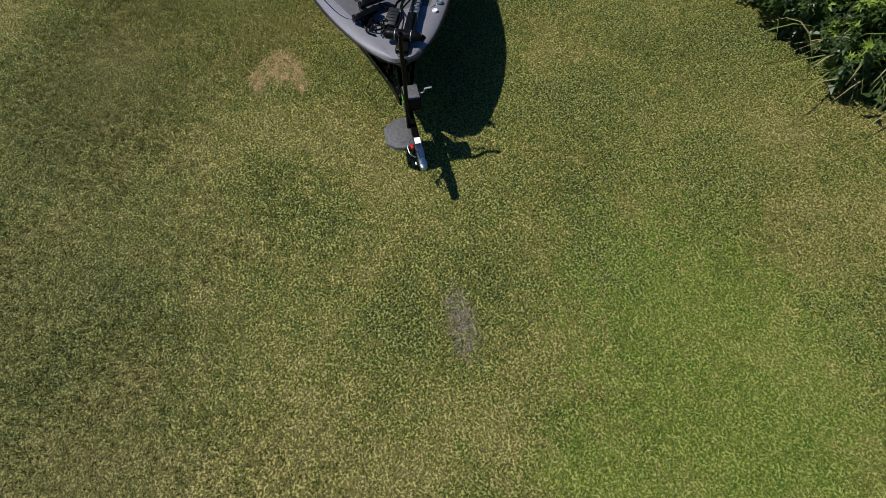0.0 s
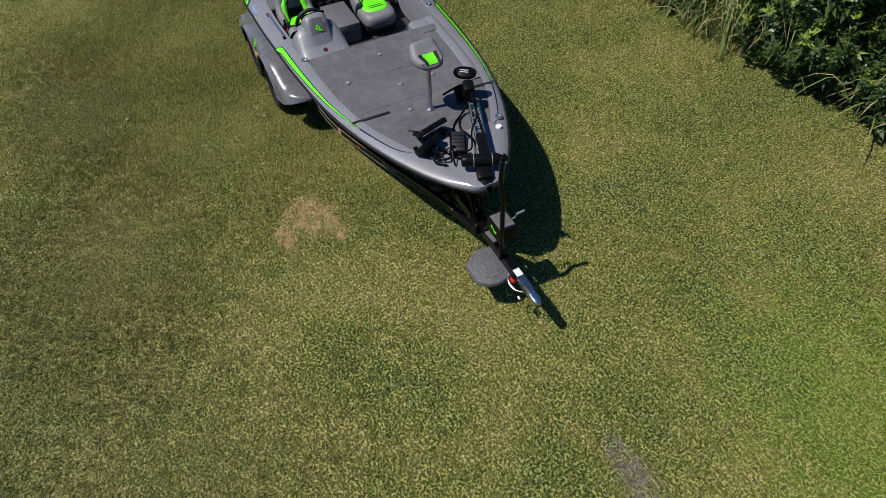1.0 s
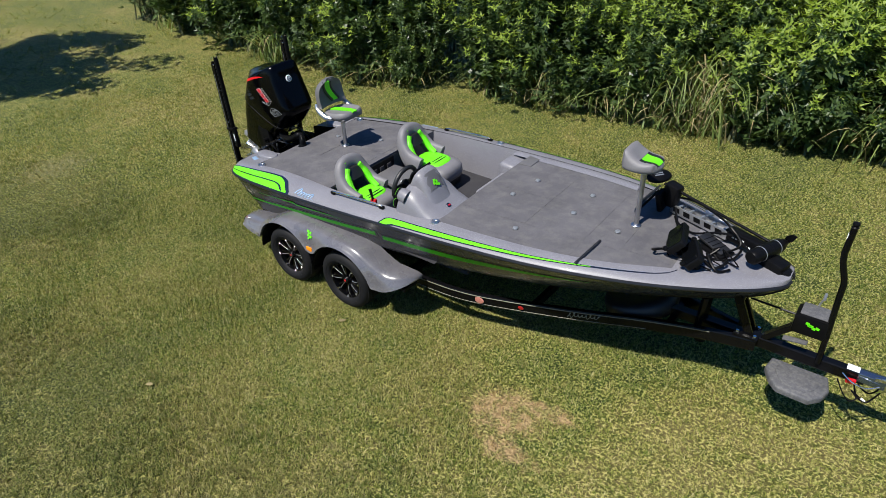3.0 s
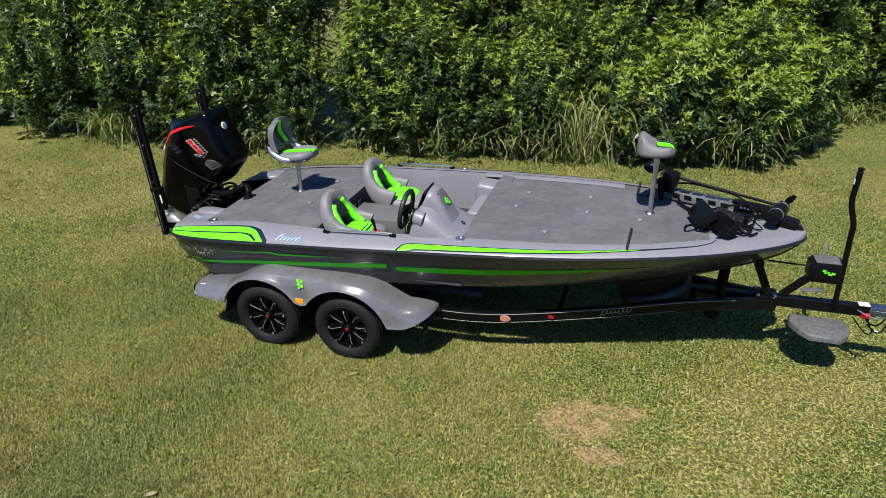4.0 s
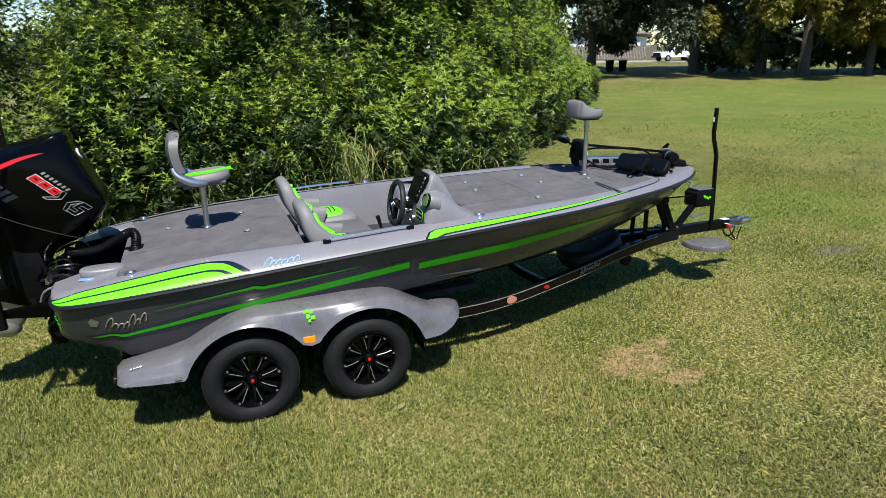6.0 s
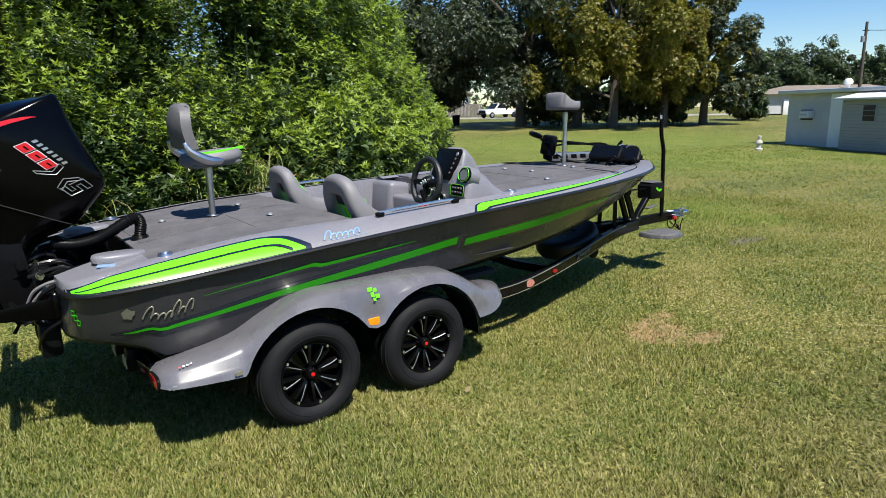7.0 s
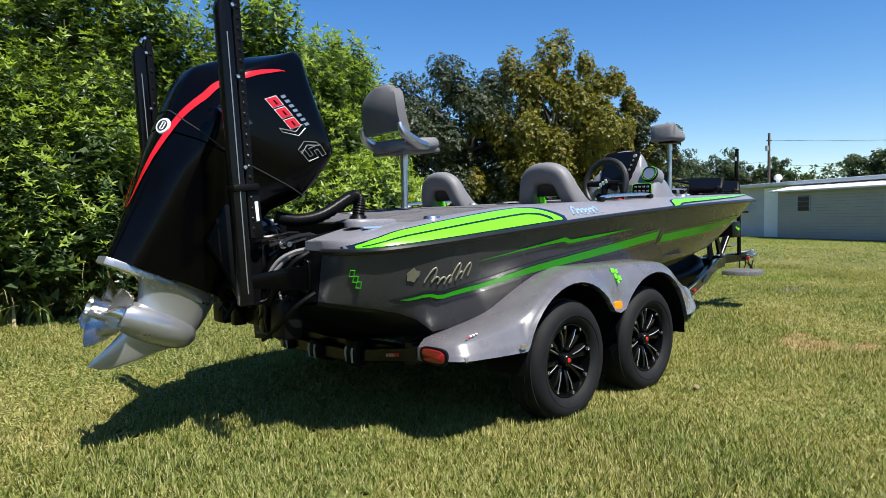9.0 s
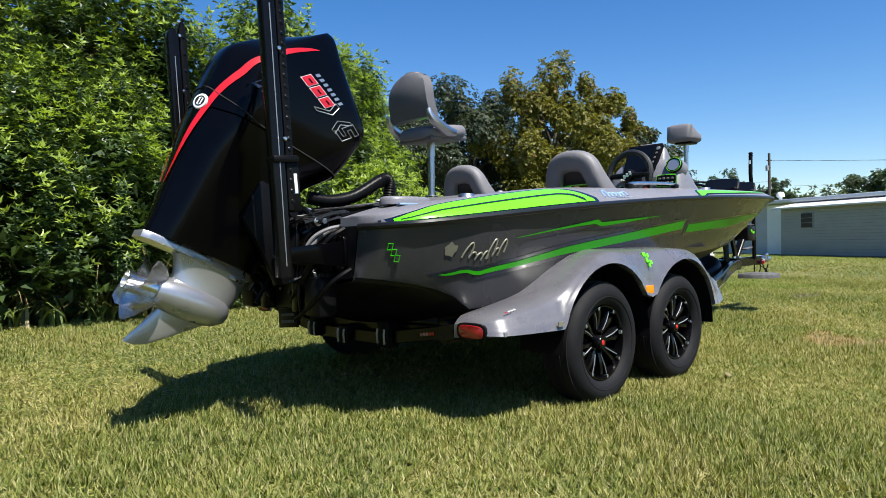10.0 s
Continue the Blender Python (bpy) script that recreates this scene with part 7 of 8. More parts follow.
for dx, dz, w, h in ((-0.02, 0.785, 0.034, 0.013), (0.016, 0.778, 0.024, 0.012), (-0.008, 0.752, 0.024, 0.015), (0.026, 0.74, 0.030, 0.013), (0.0, 0.722, 0.018, 0.010)):
    bm = bmesh.new()
    m = frame_m((dx, -1.229 + (dz - 0.715) * 0.45, dz - 0.012), (1, 0, 0), (0, 0.45, 1))
    prism(bm, [(-w / 2, -h), (w / 2, -h), (w / 2, h), (-w / 2, h)], m, 0.008)
    ob = part("emblem_block", bm, M_GREEN, trailer, "lime green emblem shape")
    mirrored(ob)
bm = bmesh.new()
m = frame_m((-0.905, -1.246, 0.455), (1, 0, 0), (0, 0, 1))
prism(bm, [(-0.022, -0.012), (0.022, -0.012), (0.022, 0.012), (-0.022, 0.012)], m, 0.005)
mirrored(part("sticker", bm, M_PALE, trailer, "small pale yellow sticker"))
for k, mt in enumerate((M_RED, M_WHITE, M_WHITE, M_WHITE)):
    bm = bmesh.new()
    box(bm, (-1.19 + 0.02 * k, -1.138, 0.529 + 0.003 * k), (0.013, 0.003, 0.007), (-40, 0, 0))
    mirrored(part("sticker", bm, mt, trailer, "small red and white sticker"))
# rear lamp bar
beam_bar("rear_bar", [(-1.27, -0.88, 0.425), (-1.27, -0.5, 0.365), (-1.27, -0.3, 0.335), (-1.27, 0.3, 0.325), (-1.27, 0.55, 0.37), (-1.27, 0.88, 0.455)], 0.05, 0.075, M_PAINT, "black rear cross bar")
for k in range(5):
    bm = bmesh.new()
    box(bm, (-1.297, -0.74 + 0.022 * k, 0.403 - 0.0035 * k), (0.004, 0.015, 0.016), (9, 0, 0))
    part("script_block", bm, M_RED if k < 2 else M_SALMON, trailer, "small faded red script shape")
for y, z, w, h in ((-0.36, 0.365, 0.10, 0.15), (0.02, 0.335, 0.09, 0.10), (0.34, 0.35, 0.08, 0.12)):
    bm = bmesh.new()
    box(bm, (-1.285, y, z), (0.085, w, h), (0, 0, 0), 0.012)
    br = part("bunk_bracket", bm, M_BLACK, trailer, "black bunk bracket on the rear bar")
    for dy in (-0.03, 0.03):
        bm = bmesh.new()
        tube(bm, smooth_line([(-1.333, y + dy, z + 0.03), (-1.338, y + dy, z), (-1.333, y + dy, z - 0.05)], 3), 0.006, 6)
        part("u_bolt", bm, M_GALV, br, "small steel u-bolt")
bm = bmesh.new()
box(bm, (-1.30, 0.68, 0.375), (0.012, 0.24, 0.13), (-6, 0, 0), 0.003)
plate_ob = part("plate_holder", bm, M_BLACK, trailer, "black plate holder under the rear bar")
for k in range(2):
    bm = bmesh.new()
    box(bm, (-1.308, 0.68, 0.395 - 0.045 * k), (0.003, 0.17, 0.018), (-6, 0, 0))
    part("plain_bar", bm, M_STEPPAD, plate_ob, "dull grey bar")



# wheels
def build_wheel():
    """Tyre on a black eight-spoke rim; its face looks to -y."""
    m = pose(0, 0, 0, 90, 0, 0)      # local z to -y
    tm = m @ Matrix.Diagonal((0.96, 0.96, 1, 1))
    bm = bmesh.new()
    lathe(bm, [(0.205, -0.10), (0.215, -0.10), (0.215, 0.075), (0.205, 0.085), (0.198, 0.085), (0.190, 0.05), (0.185, -0.10)], m, 40)
    lathe(bm, [(0.0, 0.02), (0.19, 0.0), (0.19, -0.02), (0.0, -0.02)], m, 32)
    rim = part("wheel", bm, M_RIM, None, "black alloy wheel with machined spoke edges")
    bm = bmesh.new()
    prof = [(0.217, 0.078), (0.228, 0.094), (0.248, 0.108), (0.276, 0.115), (0.30, 0.113), (0.320, 0.104), (0.335, 0.090), (0.345, 0.074), (0.351, 0.055), (RT, 0.03), (RT, -0.03), (0.351, -0.055), (0.345, -0.074), (0.335, -0.090), (0.31, -0.108), (0.26, -0.110), (0.217, -0.09)]
    lathe(bm, prof, tm, 64)
    tyre = part("tyre", bm, M_TYRE, rim, "black rubber tyre", 0.7)
    bm = bmesh.new()
    for row, z in enumerate((-0.062, -0.022, 0.022, 0.062)):
        r = RT - (0.0125 if abs(z) > 0.05 else 0.0065)
        for k in range(64):
            a = 2 * math.pi * (k + 0.5 * (row % 2)) / 64
            box(bm, tuple(tm @ Vector((math.cos(a) * r, math.sin(a) * r, z))), (0.02, 0.027, 0.036), (0, -math.degrees(a), 0))
    part("tread_block", bm, M_TYRE, tyre, "tread blocks of the tyre")
    tagged(tyre.children[0], kind="stuff")
    bm = bmesh.new()
    lathe(bm, [(0.262, 0.111), (0.263, 0.1145), (0.267, 0.115), (0.268, 0.113)], tm, 48)
    part("sidewall_ring", bm, M_TYRE, tyre)
    for k in range(8):
        a = 2 * math.pi * k / 8 + 0.2
        for s in (-1, 1):
            bm = bmesh.new()
            rows = []
            for r, w, z in ((0.055, 0.010, 0.045), (0.10, 0.012, 0.058), (0.15, 0.013, 0.066), (0.185, 0.014, 0.064), (0.200, 0.016, 0.055)):
                an = a + s * (0.055 + 0.10 * (r / 0.2))
                c, sn = math.cos(an), math.sin(an)
                rows.append([m @ Vector((r * c - q * sn, r * sn + q * c, zz)) for q, zz in ((-w, z - 0.035), (-w, z), (w * 0.4, z + 0.002), (w, z - 0.012), (w, z - 0.035))])
            loft(bm, rows)
            part("spoke", bm, M_RIM, rim, "black wheel spoke")
            if s > 0:
                bm = bmesh.new()
                tube(bm, [m @ Vector((r * math.cos(a + 0.055 + 0.5 * r - 0.045), r * math.sin(a + 0.055 + 0.5 * r - 0.045), z)) for r, z in ((0.075, 0.055), (0.13, 0.0655), (0.183, 0.0670))], 0.0025, 5)
                part("machined_edge", bm, M_GALV, rim, "bright machined spoke edge")
        bm = bmesh.new()
        lathe(bm, [(0.0, 0.079), (0.004, 0.079), (0.006, 0.082), (0.010, 0.081), (0.011, 0.066)], m @ Matrix.Translation((0.193 * math.cos(a), 0.193 * math.sin(a), 0.004)), 8)
        part("rivet", bm, M_STEEL, rim, "small bright rivet")
    for k in range(5):
        a = 2 * math.pi * k / 5
        bm = bmesh.new()
        lathe(bm, [(0.0, 0.062), (0.008, 0.060), (0.010, 0.03)], m @ Matrix.Translation((0.058 * math.cos(a), 0.058 * math.sin(a), 0.0)), 8)
        part("lug_nut", bm, M_BLACK, rim, "black lug nut")
    bm = bmesh.new()
    lathe(bm, [(0.0, 0.082), (0.030, 0.080), (0.038, 0.07), (0.042, 0.02)], m, 20)
    cap_ob = part("centre_cap", bm, M_RIM, rim, "black centre cap")
    bm = bmesh.new()
    lathe(bm, [(0.0, 0.0845), (0.012, 0.084), (0.014, 0.080)], m, 14)
    part("cap_badge", bm, M_RED, rim, "red badge on the centre cap")
    return rim


def put_wheel(src, x, y, turn):
    """Copies the wheel with all its pieces under the trailer."""
    made = {}
    mat4 = Matrix.Translation((x, y, HUB)) @ Matrix.Rotation(turn[0], 4, "Z") @ Matrix.Rotation(turn[1], 4, "Y")
    for o in (src, *src.children_recursive):
        c = o.copy()
        scene.collection.objects.link(c)
        made[o] = c
        if o is src:
            c.parent = trailer
            c.matrix_parent_inverse = root_of(trailer).inverted()
            c.matrix_basis = mat4
        else:
            c.parent = made[o.parent]
            c.matrix_parent_inverse = Matrix.Identity(4)
    return made[src]


wheel0 = build_wheel()
put_wheel(wheel0, AXLES[1], -1.10, (0.0, 0.9))
put_wheel(wheel0, AXLES[0], 1.10, (math.pi, 0.4))
put_wheel(wheel0, AXLES[1], 1.10, (math.pi, 1.9))
wheel0.parent = trailer
wheel0.matrix_parent_inverse = root_of(trailer).inverted()
wheel0.matrix_basis = Matrix.Translation((AXLES[0], -1.10, HUB))


# ---- sheds, houses, road and vehicles beyond the lawn ----
def at_ground(x, y):
    return rise(x, y) + SOIL


SU = Vector((-0.46, -0.888, 0.0)).normalized()      # along the sheds' fronts
SV = Vector((0.888, -0.46, 0.0)).normalized()       # away from the camera


def wall_box(bm, o, s0, s1, d0, d1, z0, z1, bevel=0.0):
    c = o + SU * ((s0 + s1) / 2) + SV * ((d0 + d1) / 2)
    box(bm, (c.x, c.y, (z0 + z1) / 2), (s1 - s0, abs(d1 - d0), z1 - z0), (0, 0, math.degrees(math.atan2(SU.y, SU.x))), bevel)
    return bm


def build_sheds():
    g = SOIL
    ob_ = Vector((32.1, 11.6, 0))
    far = thing("stucco_shed", (ob_.x, ob_.y, g), "pale grey stucco outbuilding with a flat white-edged roof", "outbuilding")
    bm = bmesh.new()
    wall_box(bm, ob_, 0, 14, 0, 6, g, 2.75)
    wall = part("wall", bm, M_STUCCO, far, "pale grey stucco wall")
    bm = bmesh.new()
    wall_box(bm, ob_, -0.35, 14.3, -0.4, 6.3, 2.75, 2.95, 0.03)
    part("roof", bm, M_ROOF, far, "flat white roof with a fascia")
    bm = bmesh.new()
    wall_box(bm, ob_, 1.0, 1.8, -0.03, 0.0, 1.35, 1.9)
    win = part("window", bm, M_GLASS, far, "small dark window")
    bm = bmesh.new()
    wall_box(bm, ob_, 1.35, 1.9, -0.38, 0.0, 1.45, 1.85, 0.02)
    ac = part("air_conditioner", bm, M_TRIM, far, "white window air conditioner")
    for k in range(5):
        bm = bmesh.new()
        wall_box(bm, ob_, 1.39, 1.86, -0.39, -0.38, 1.49 + 0.07 * k, 1.53 + 0.07 * k)
        part("louvre", bm, M_GALV, ac)
    bm = bmesh.new()
    wall_box(bm, ob_, 2.95, 5.1, -0.06, 0.0, g, 2.7)
    door = part("side_panel", bm, M_TRIM, far, "white ribbed side panel")
    for k in range(22):
        bm = bmesh.new()
        wall_box(bm, ob_, 2.97, 5.08, -0.075, -0.06, 0.06 + 0.12 * k, 0.15 + 0.12 * k)
        part("rib", bm, M_TRIM, door)
    bm = bmesh.new()
    c = ob_ + SU * 3.45 + SV * 0.3
    lathe(bm, [(0.0, 0.52), (0.12, 0.48), (0.19, 0.36), (0.19, 0.24), (0.08, 0.18), (0.08, 0.0)], Matrix.Translation((c.x, c.y, 2.93)), 16)
    part("roof_vent", bm, M_TRIM, far, "white roof vent")
    oa = Vector((28.6, 7.65, 0))
    near = thing("siding_shed", (oa.x, oa.y, g), "grey lap-sided shed with a white metal roof", "shed")
    bm = bmesh.new()
    wall_box(bm, oa, 0, 9.5, 0.03, 1.6, g, 2.40)
    part("wall", bm, M_SHELL, near, "grey shed wall")
    for k in range(16):
        bm = bmesh.new()
        z = 0.03 + 0.15 * k
        c = oa + SU * 4.75
        box(bm, (c.x, c.y, z + 0.075), (9.5, 0.022, 0.143), (6, 0, math.degrees(math.atan2(SU.y, SU.x))))
        part("siding_board", bm, M_SIDING, near)
    bm = bmesh.new()
    wall_box(bm, oa, 1.15, 1.85, -0.05, 0.02, 1.35, 2.12, 0.01)
    w2 = part("window", bm, M_SIDING, near, "small metal-framed window")
    for k in range(3):
        bm = bmesh.new()
        wall_box(bm, oa, 1.2, 1.80, -0.06, -0.05, 1.39 + 0.24 * k, 1.61 + 0.24 * k)
        part("pane", bm, M_GLASS, w2, "dark pane")
    bm = bmesh.new()
    p = [oa + SU * s + SV * d for s, d in ((-0.25, -0.30), (9.8, -0.30), (9.8, 1.75), (-0.25, 1.75))]
    z = (2.36, 2.36, 2.78, 2.78)
    for dz in (0.0, 0.07):
        bm.faces.new([bm.verts.new((q.x, q.y, zz + dz)) for q, zz in zip(p, z)])
    bm.verts.ensure_lookup_table()
    for k in range(4):
        bm.faces.new([bm.verts[k], bm.verts[(k + 1) % 4], bm.verts[4 + (k + 1) % 4], bm.verts[4 + k]])
    roof = part("roof", bm, M_ROOF, near, "white sloping metal roof")
    for k in range(20):
        a, b = oa + SU * (0.5 * k) + SV * -0.29, oa + SU * (0.5 * k) + SV * 1.7
        bm = bmesh.new()
        tube(bm, [(a.x, a.y, 2.435), (b.x, b.y, 2.845)], 0.018, 5)
        part("roof_rib", bm, M_ROOF, roof)
    far.scale.z = near.scale.z = 0.9


build_sheds()


def build_house():
    c = Vector((80.5, 30.5, 0))
    g = at_ground(c.x, c.y)
    h = thing("house", (c.x, c.y, g), "low house with a brown hip roof", "house")
    yaw = math.degrees(math.atan2(-23, 24))
    bm = bmesh.new()
    box(bm, (c.x, c.y, g + 1.1), (16, 9, 2.2), (0, 0, yaw))
    part("wall", bm, M_STUCCO, h, "pale stucco wall")
    m = pose(c.x, c.y, g + 2.15, 0, 0, yaw)
    bm = bmesh.new()
    base = [bm.verts.new(m @ Vector(p)) for p in ((-8.6, -5.1, 0), (8.6, -5.1, 0), (8.6, 5.1, 0), (-8.6, 5.1, 0))]
    ridge = [bm.verts.new(m @ Vector(p)) for p in ((-4.5, 0, 1.05), (4.5, 0, 1.05))]
    for f in ((base[0], base[1], ridge[1], ridge[0]), (base[2], base[3], ridge[0], ridge[1]), (base[1], base[2], ridge[1]), (base[3], base[0], ridge[0]), tuple(base)):
        bm.faces.new(f)
    part("roof", bm, M_SHINGLE, h, "brown shingle hip roof")
    for x in (-5.5, -1.5, 3.0):
        bm = bmesh.new()
        q = m @ Vector((x, -4.52, -1.2))
        box(bm, tuple(q), (1.4, 0.08, 1.1), (0, 0, yaw))
        part("window", bm, M_GLASS, h, "dark window")
    f = thing("garden_screen", (74.0, 30.2, at_ground(74, 30.2)), "white panel fence beside the house", "fence")
    for k in range(3):
        bm = bmesh.new()
        d = Vector((0.72, -0.69, 0)) * (1.5 * k)
        box(bm, (73.2 + d.x, 31.0 + d.y, at_ground(74, 30.2) + 0.85), (1.46, 0.06, 1.7), (0, 0, yaw), 0.01)
        part("panel", bm, M_TRIM, f)
    c2 = Vector((52.5, 74.0, 0))
    g2 = at_ground(c2.x, c2.y)
    h2 = thing("house", (c2.x, c2.y, g2), "pale house half hidden behind trees", "house")
    bm = bmesh.new()
    box(bm, (c2.x, c2.y, g2 + 1.4), (14, 8, 2.8), (0, 0, yaw))
    part("wall", bm, M_TRIM, h2, "white house wall")
    bm = bmesh.new()
    box(bm, (c2.x, c2.y, g2 + 3.1), (15, 9, 0.7), (0, 0, yaw), 0.3, 1)
    part("roof", bm, M_SHINGLE, h2, "low brown roof")


build_house()


def build_road():
    a, b = Vector((24.0, 86.0, 0)), Vector((118.0, -3.0, 0))
    d = (b - a).normalized()
    nrm = Vector((-d.y, d.x, 0))
    bm = bmesh.new()
    rows = []
    for k in range(40):
        p = a + (b - a) * (k / 39)
        rows.append([(p.x + nrm.x * w, p.y + nrm.y * w, at_ground(p.x + nrm.x * w, p.y + nrm.y * w) + 0.03) for w in (-2.6, -1.3, 0, 1.3, 2.6)])
    loft(bm, rows, False)
    tagged(part("road", bm, M_ROAD), "pale worn lane at the end of the lawn", "road", kind="structure")


build_road()


def build_truck(at, yaw, paint, name, label, category, bed):
    root = thing(name, at, label, category)
    m = pose(*at, 0, 0, yaw)

    def seg(nm, prof, w, mt, lab, y0=0.0):
        bm = bmesh.new()
        prism(bm, prof, m @ Matrix.Translation((0, y0 + w / 2, 0)) @ Matrix.Rotation(math.pi / 2, 4, "X"), w, 0.03)
        return part(nm, bm, mt, root, lab, 0.7)
    if bed:
        seg("body", [(-2.7, 0.45), (-2.72, 1.05), (-0.55, 1.10), (-0.5, 1.10), (1.1, 1.12), (2.5, 1.05), (2.68, 0.9), (2.68, 0.45)], 1.86, paint, "white pickup body")
        seg("cab", [(-0.6, 1.08), (-0.5, 1.72), (-0.3, 1.80), (0.6, 1.80), (1.25, 1.10)], 1.66, paint, "white cab")
        seg("side_window", [(-0.42, 1.18), (-0.35, 1.66), (0.55, 1.68), (0.98, 1.18)], 1.69, M_GLASS, "dark cab glass")
        seg("windscreen", [(0.70, 1.74), (1.24, 1.16), (1.28, 1.16), (0.75, 1.75)], 1.45, M_GLASS, "dark windscreen")
        seg("grille", [(2.66, 0.62), (2.66, 0.95), (2.72, 0.95), (2.72, 0.62)], 1.3, M_BLACK, "dark grille")
        seg("bumper", [(2.62, 0.42), (2.62, 0.60), (2.80, 0.60), (2.80, 0.42)], 1.8, M_BLACK, "dark bumper")
        wb = 1.75
    else:
        seg("body", [(-2.2, 0.4), (-2.25, 0.9), (-1.9, 1.0), (1.0, 1.0), (2.0, 0.85), (2.2, 0.7), (2.2, 0.4)], 1.76, paint, "white car body")
        seg("cabin", [(-1.8, 0.98), (-1.3, 1.42), (0.3, 1.45), (1.05, 0.98)], 1.5, M_GLASS, "dark glazed cabin")
        seg("roof", [(-1.25, 1.42), (-1.2, 1.48), (0.2, 1.49), (0.3, 1.44)], 1.46, paint, "white roof")
        wb = 1.35
    for x in (-wb, wb):
        for y in (-0.86, 0.86):
            bm = bmesh.new()
            lathe(bm, [(0.0, -0.11), (0.28, -0.11), (0.36, -0.08), (0.36, 0.08), (0.28, 0.11), (0.0, 0.11)], m @ pose(x, y, 0.36, 90, 0, 0), 20)
            wl = part("wheel", bm, M_TYRE, root, "black wheel")
            bm = bmesh.new()
            lathe(bm, [(0.0, 0.0), (0.2, 0.0), (0.21, -0.02)], m @ pose(x, y + math.copysign(0.115, y), 0.36, 90 if y < 0 else -90, 0, 0), 16)
            part("hubcap", bm, M_GALV, wl, "grey hubcap")


build_truck((53.9, 58.3, at_ground(53.9, 58.3) + 0.03), 176, M_CAR, "pickup_truck", "white pickup truck parked on the lane", "truck", True)
build_truck((61.5, 51.5, at_ground(61.5, 51.5) + 0.03), 136, M_CAR, "parked_car", "white car parked behind the trees", "car", False)
build_truck((66.5, 46.5, at_ground(66.5, 46.5) + 0.03), 316, M_CAR, "parked_car", "white car parked behind the trees", "car", False)


def build_fence():
    root = thing("board_fence", (50, 69, at_ground(50, 69)), "weathered grey board fence along the lane", "fence")
    a, d = Vector((40.0, 77.5, 0)), Vector((0.72, -0.69, 0))
    rnd = random.Random(3)
    base = None
    for k in range(110):
        p = a + d * (0.19 * k)
        z = at_ground(p.x, p.y)
        bm = bmesh.new()
        box(bm, (p.x, p.y, z + 0.88 + rnd.uniform(-0.03, 0.03)), (0.17, 0.025, 1.75), (0, 0, math.degrees(math.atan2(d.y, d.x))))
        part("board", bm, M_WOOD, root)


build_fence()


def build_pole():
    x, y = 62.0, 19.9
    g = at_ground(x, y)
    root = thing("utility_pole", (x, y, g), "dark wooden utility pole with a crossarm", "utility pole")
    bm = bmesh.new()
    tube(bm, [(x, y, g - 0.2), (x, y, 8.9)], [0.16, 0.11], 12)
    part("pole", bm, M_BARK, root, "dark wooden pole")
    bm = bmesh.new()
    box(bm, (x, y, 8.2), (0.1, 0.45, 0.1), (0, 0, 30))
    part("crossarm", bm, M_BARK, root, "short wooden crossarm")
    bm = bmesh.new()
    lathe(bm, [(0.0, 0.0), (0.16, 0.02), (0.16, 0.5), (0.0, 0.52)], Matrix.Translation((x - 0.25, y + 0.1, 7.2)), 14)
    part("transformer", bm, M_GALV, root, "grey transformer can")
    for dy, z, ex, ey, ez in ((0.3, 8.2, 20, -45, 0.4), (-0.3, 8.2, 24, -45, 0.0), (0.0, 6.2, -24, 40, -0.2), (0.0, 5.9, 22, -45, -0.6), (0.1, 6.0, -30.0, -10.6, -3.2)):
        bm = bmesh.new()
        p0, p1 = Vector((x, y + dy, z)), Vector((x + ex, y + ey, z + ez))
        tube(bm, [p0.lerp(p1, k / 12) - Vector((0, 0, 0.9 * 4 * (k / 12) * (1 - k / 12))) for k in range(13)], 0.010, 5)
        part("wire", bm, M_BLACK, root, "sagging wire")


build_pole()


def build_bins():
    for x, y in ((36.3, 44.6), (35.4, 45.3)):
        g = at_ground(x, y)
        root = thing("rubbish_bin", (x, y, g), "dark wheeled rubbish bin at the lawn's edge", "bin", "rubbish bins")
        bm = bmesh.new()
        rings = [[(x + a * s, y + b * s, g + z) for a, b in oval(0.30, 0.30, 16, 6)] for s, z in ((0.8, 0.05), (1.0, 0.98))]
        loft(bm, rings)
        part("body", bm, M_BLACK, root, "dark green-black bin body")
        bm = bmesh.new()
        box(bm, (x, y, g + 1.02), (0.66, 0.66, 0.07), (0, 4, 0), 0.03)
        part("lid", bm, M_BLACK, root, "bin lid")


build_bins()
gx, gy = 26.6, 10.1
bm = bmesh.new()
lathe(bm, [(0.0, 0.0), (0.17, 0.0), (0.17, 0.08), (0.10, 0.12), (0.09, 0.25), (0.15, 0.32), (0.12, 0.42), (0.05, 0.48), (0.08, 0.56), (0.06, 0.64), (0.0, 0.67)], Matrix.Translation((gx, gy, SOIL)), 16)
tagged(part("garden_ornament", bm, M_CONCRETE), "small pale concrete garden ornament on the lawn", "ornament")

bm = bmesh.new()
prism(bm, [(-0.045, 0.0), (-0.015, -0.018), (0.025, -0.014), (0.045, 0.004), (0.02, 0.02), (-0.02, 0.017)], pose(0, 0, 0), 0.004, 0.0015)
leaf = tagged(part("fallen_leaf", bm, M_STRAW), "dry pale leaf lying on the mown grass", "leaf", "fallen leaves on the lawn")
leaf.matrix_basis = pose(0.59, -1.44, SOIL + 0.032, 8, -6, 30)
for x, y, turn in ((-0.25, -3.17, 200), (6.7, 3.1, 60)):
    copy_thing(leaf, pose(x, y, SOIL + 0.032, -6, 9, turn))


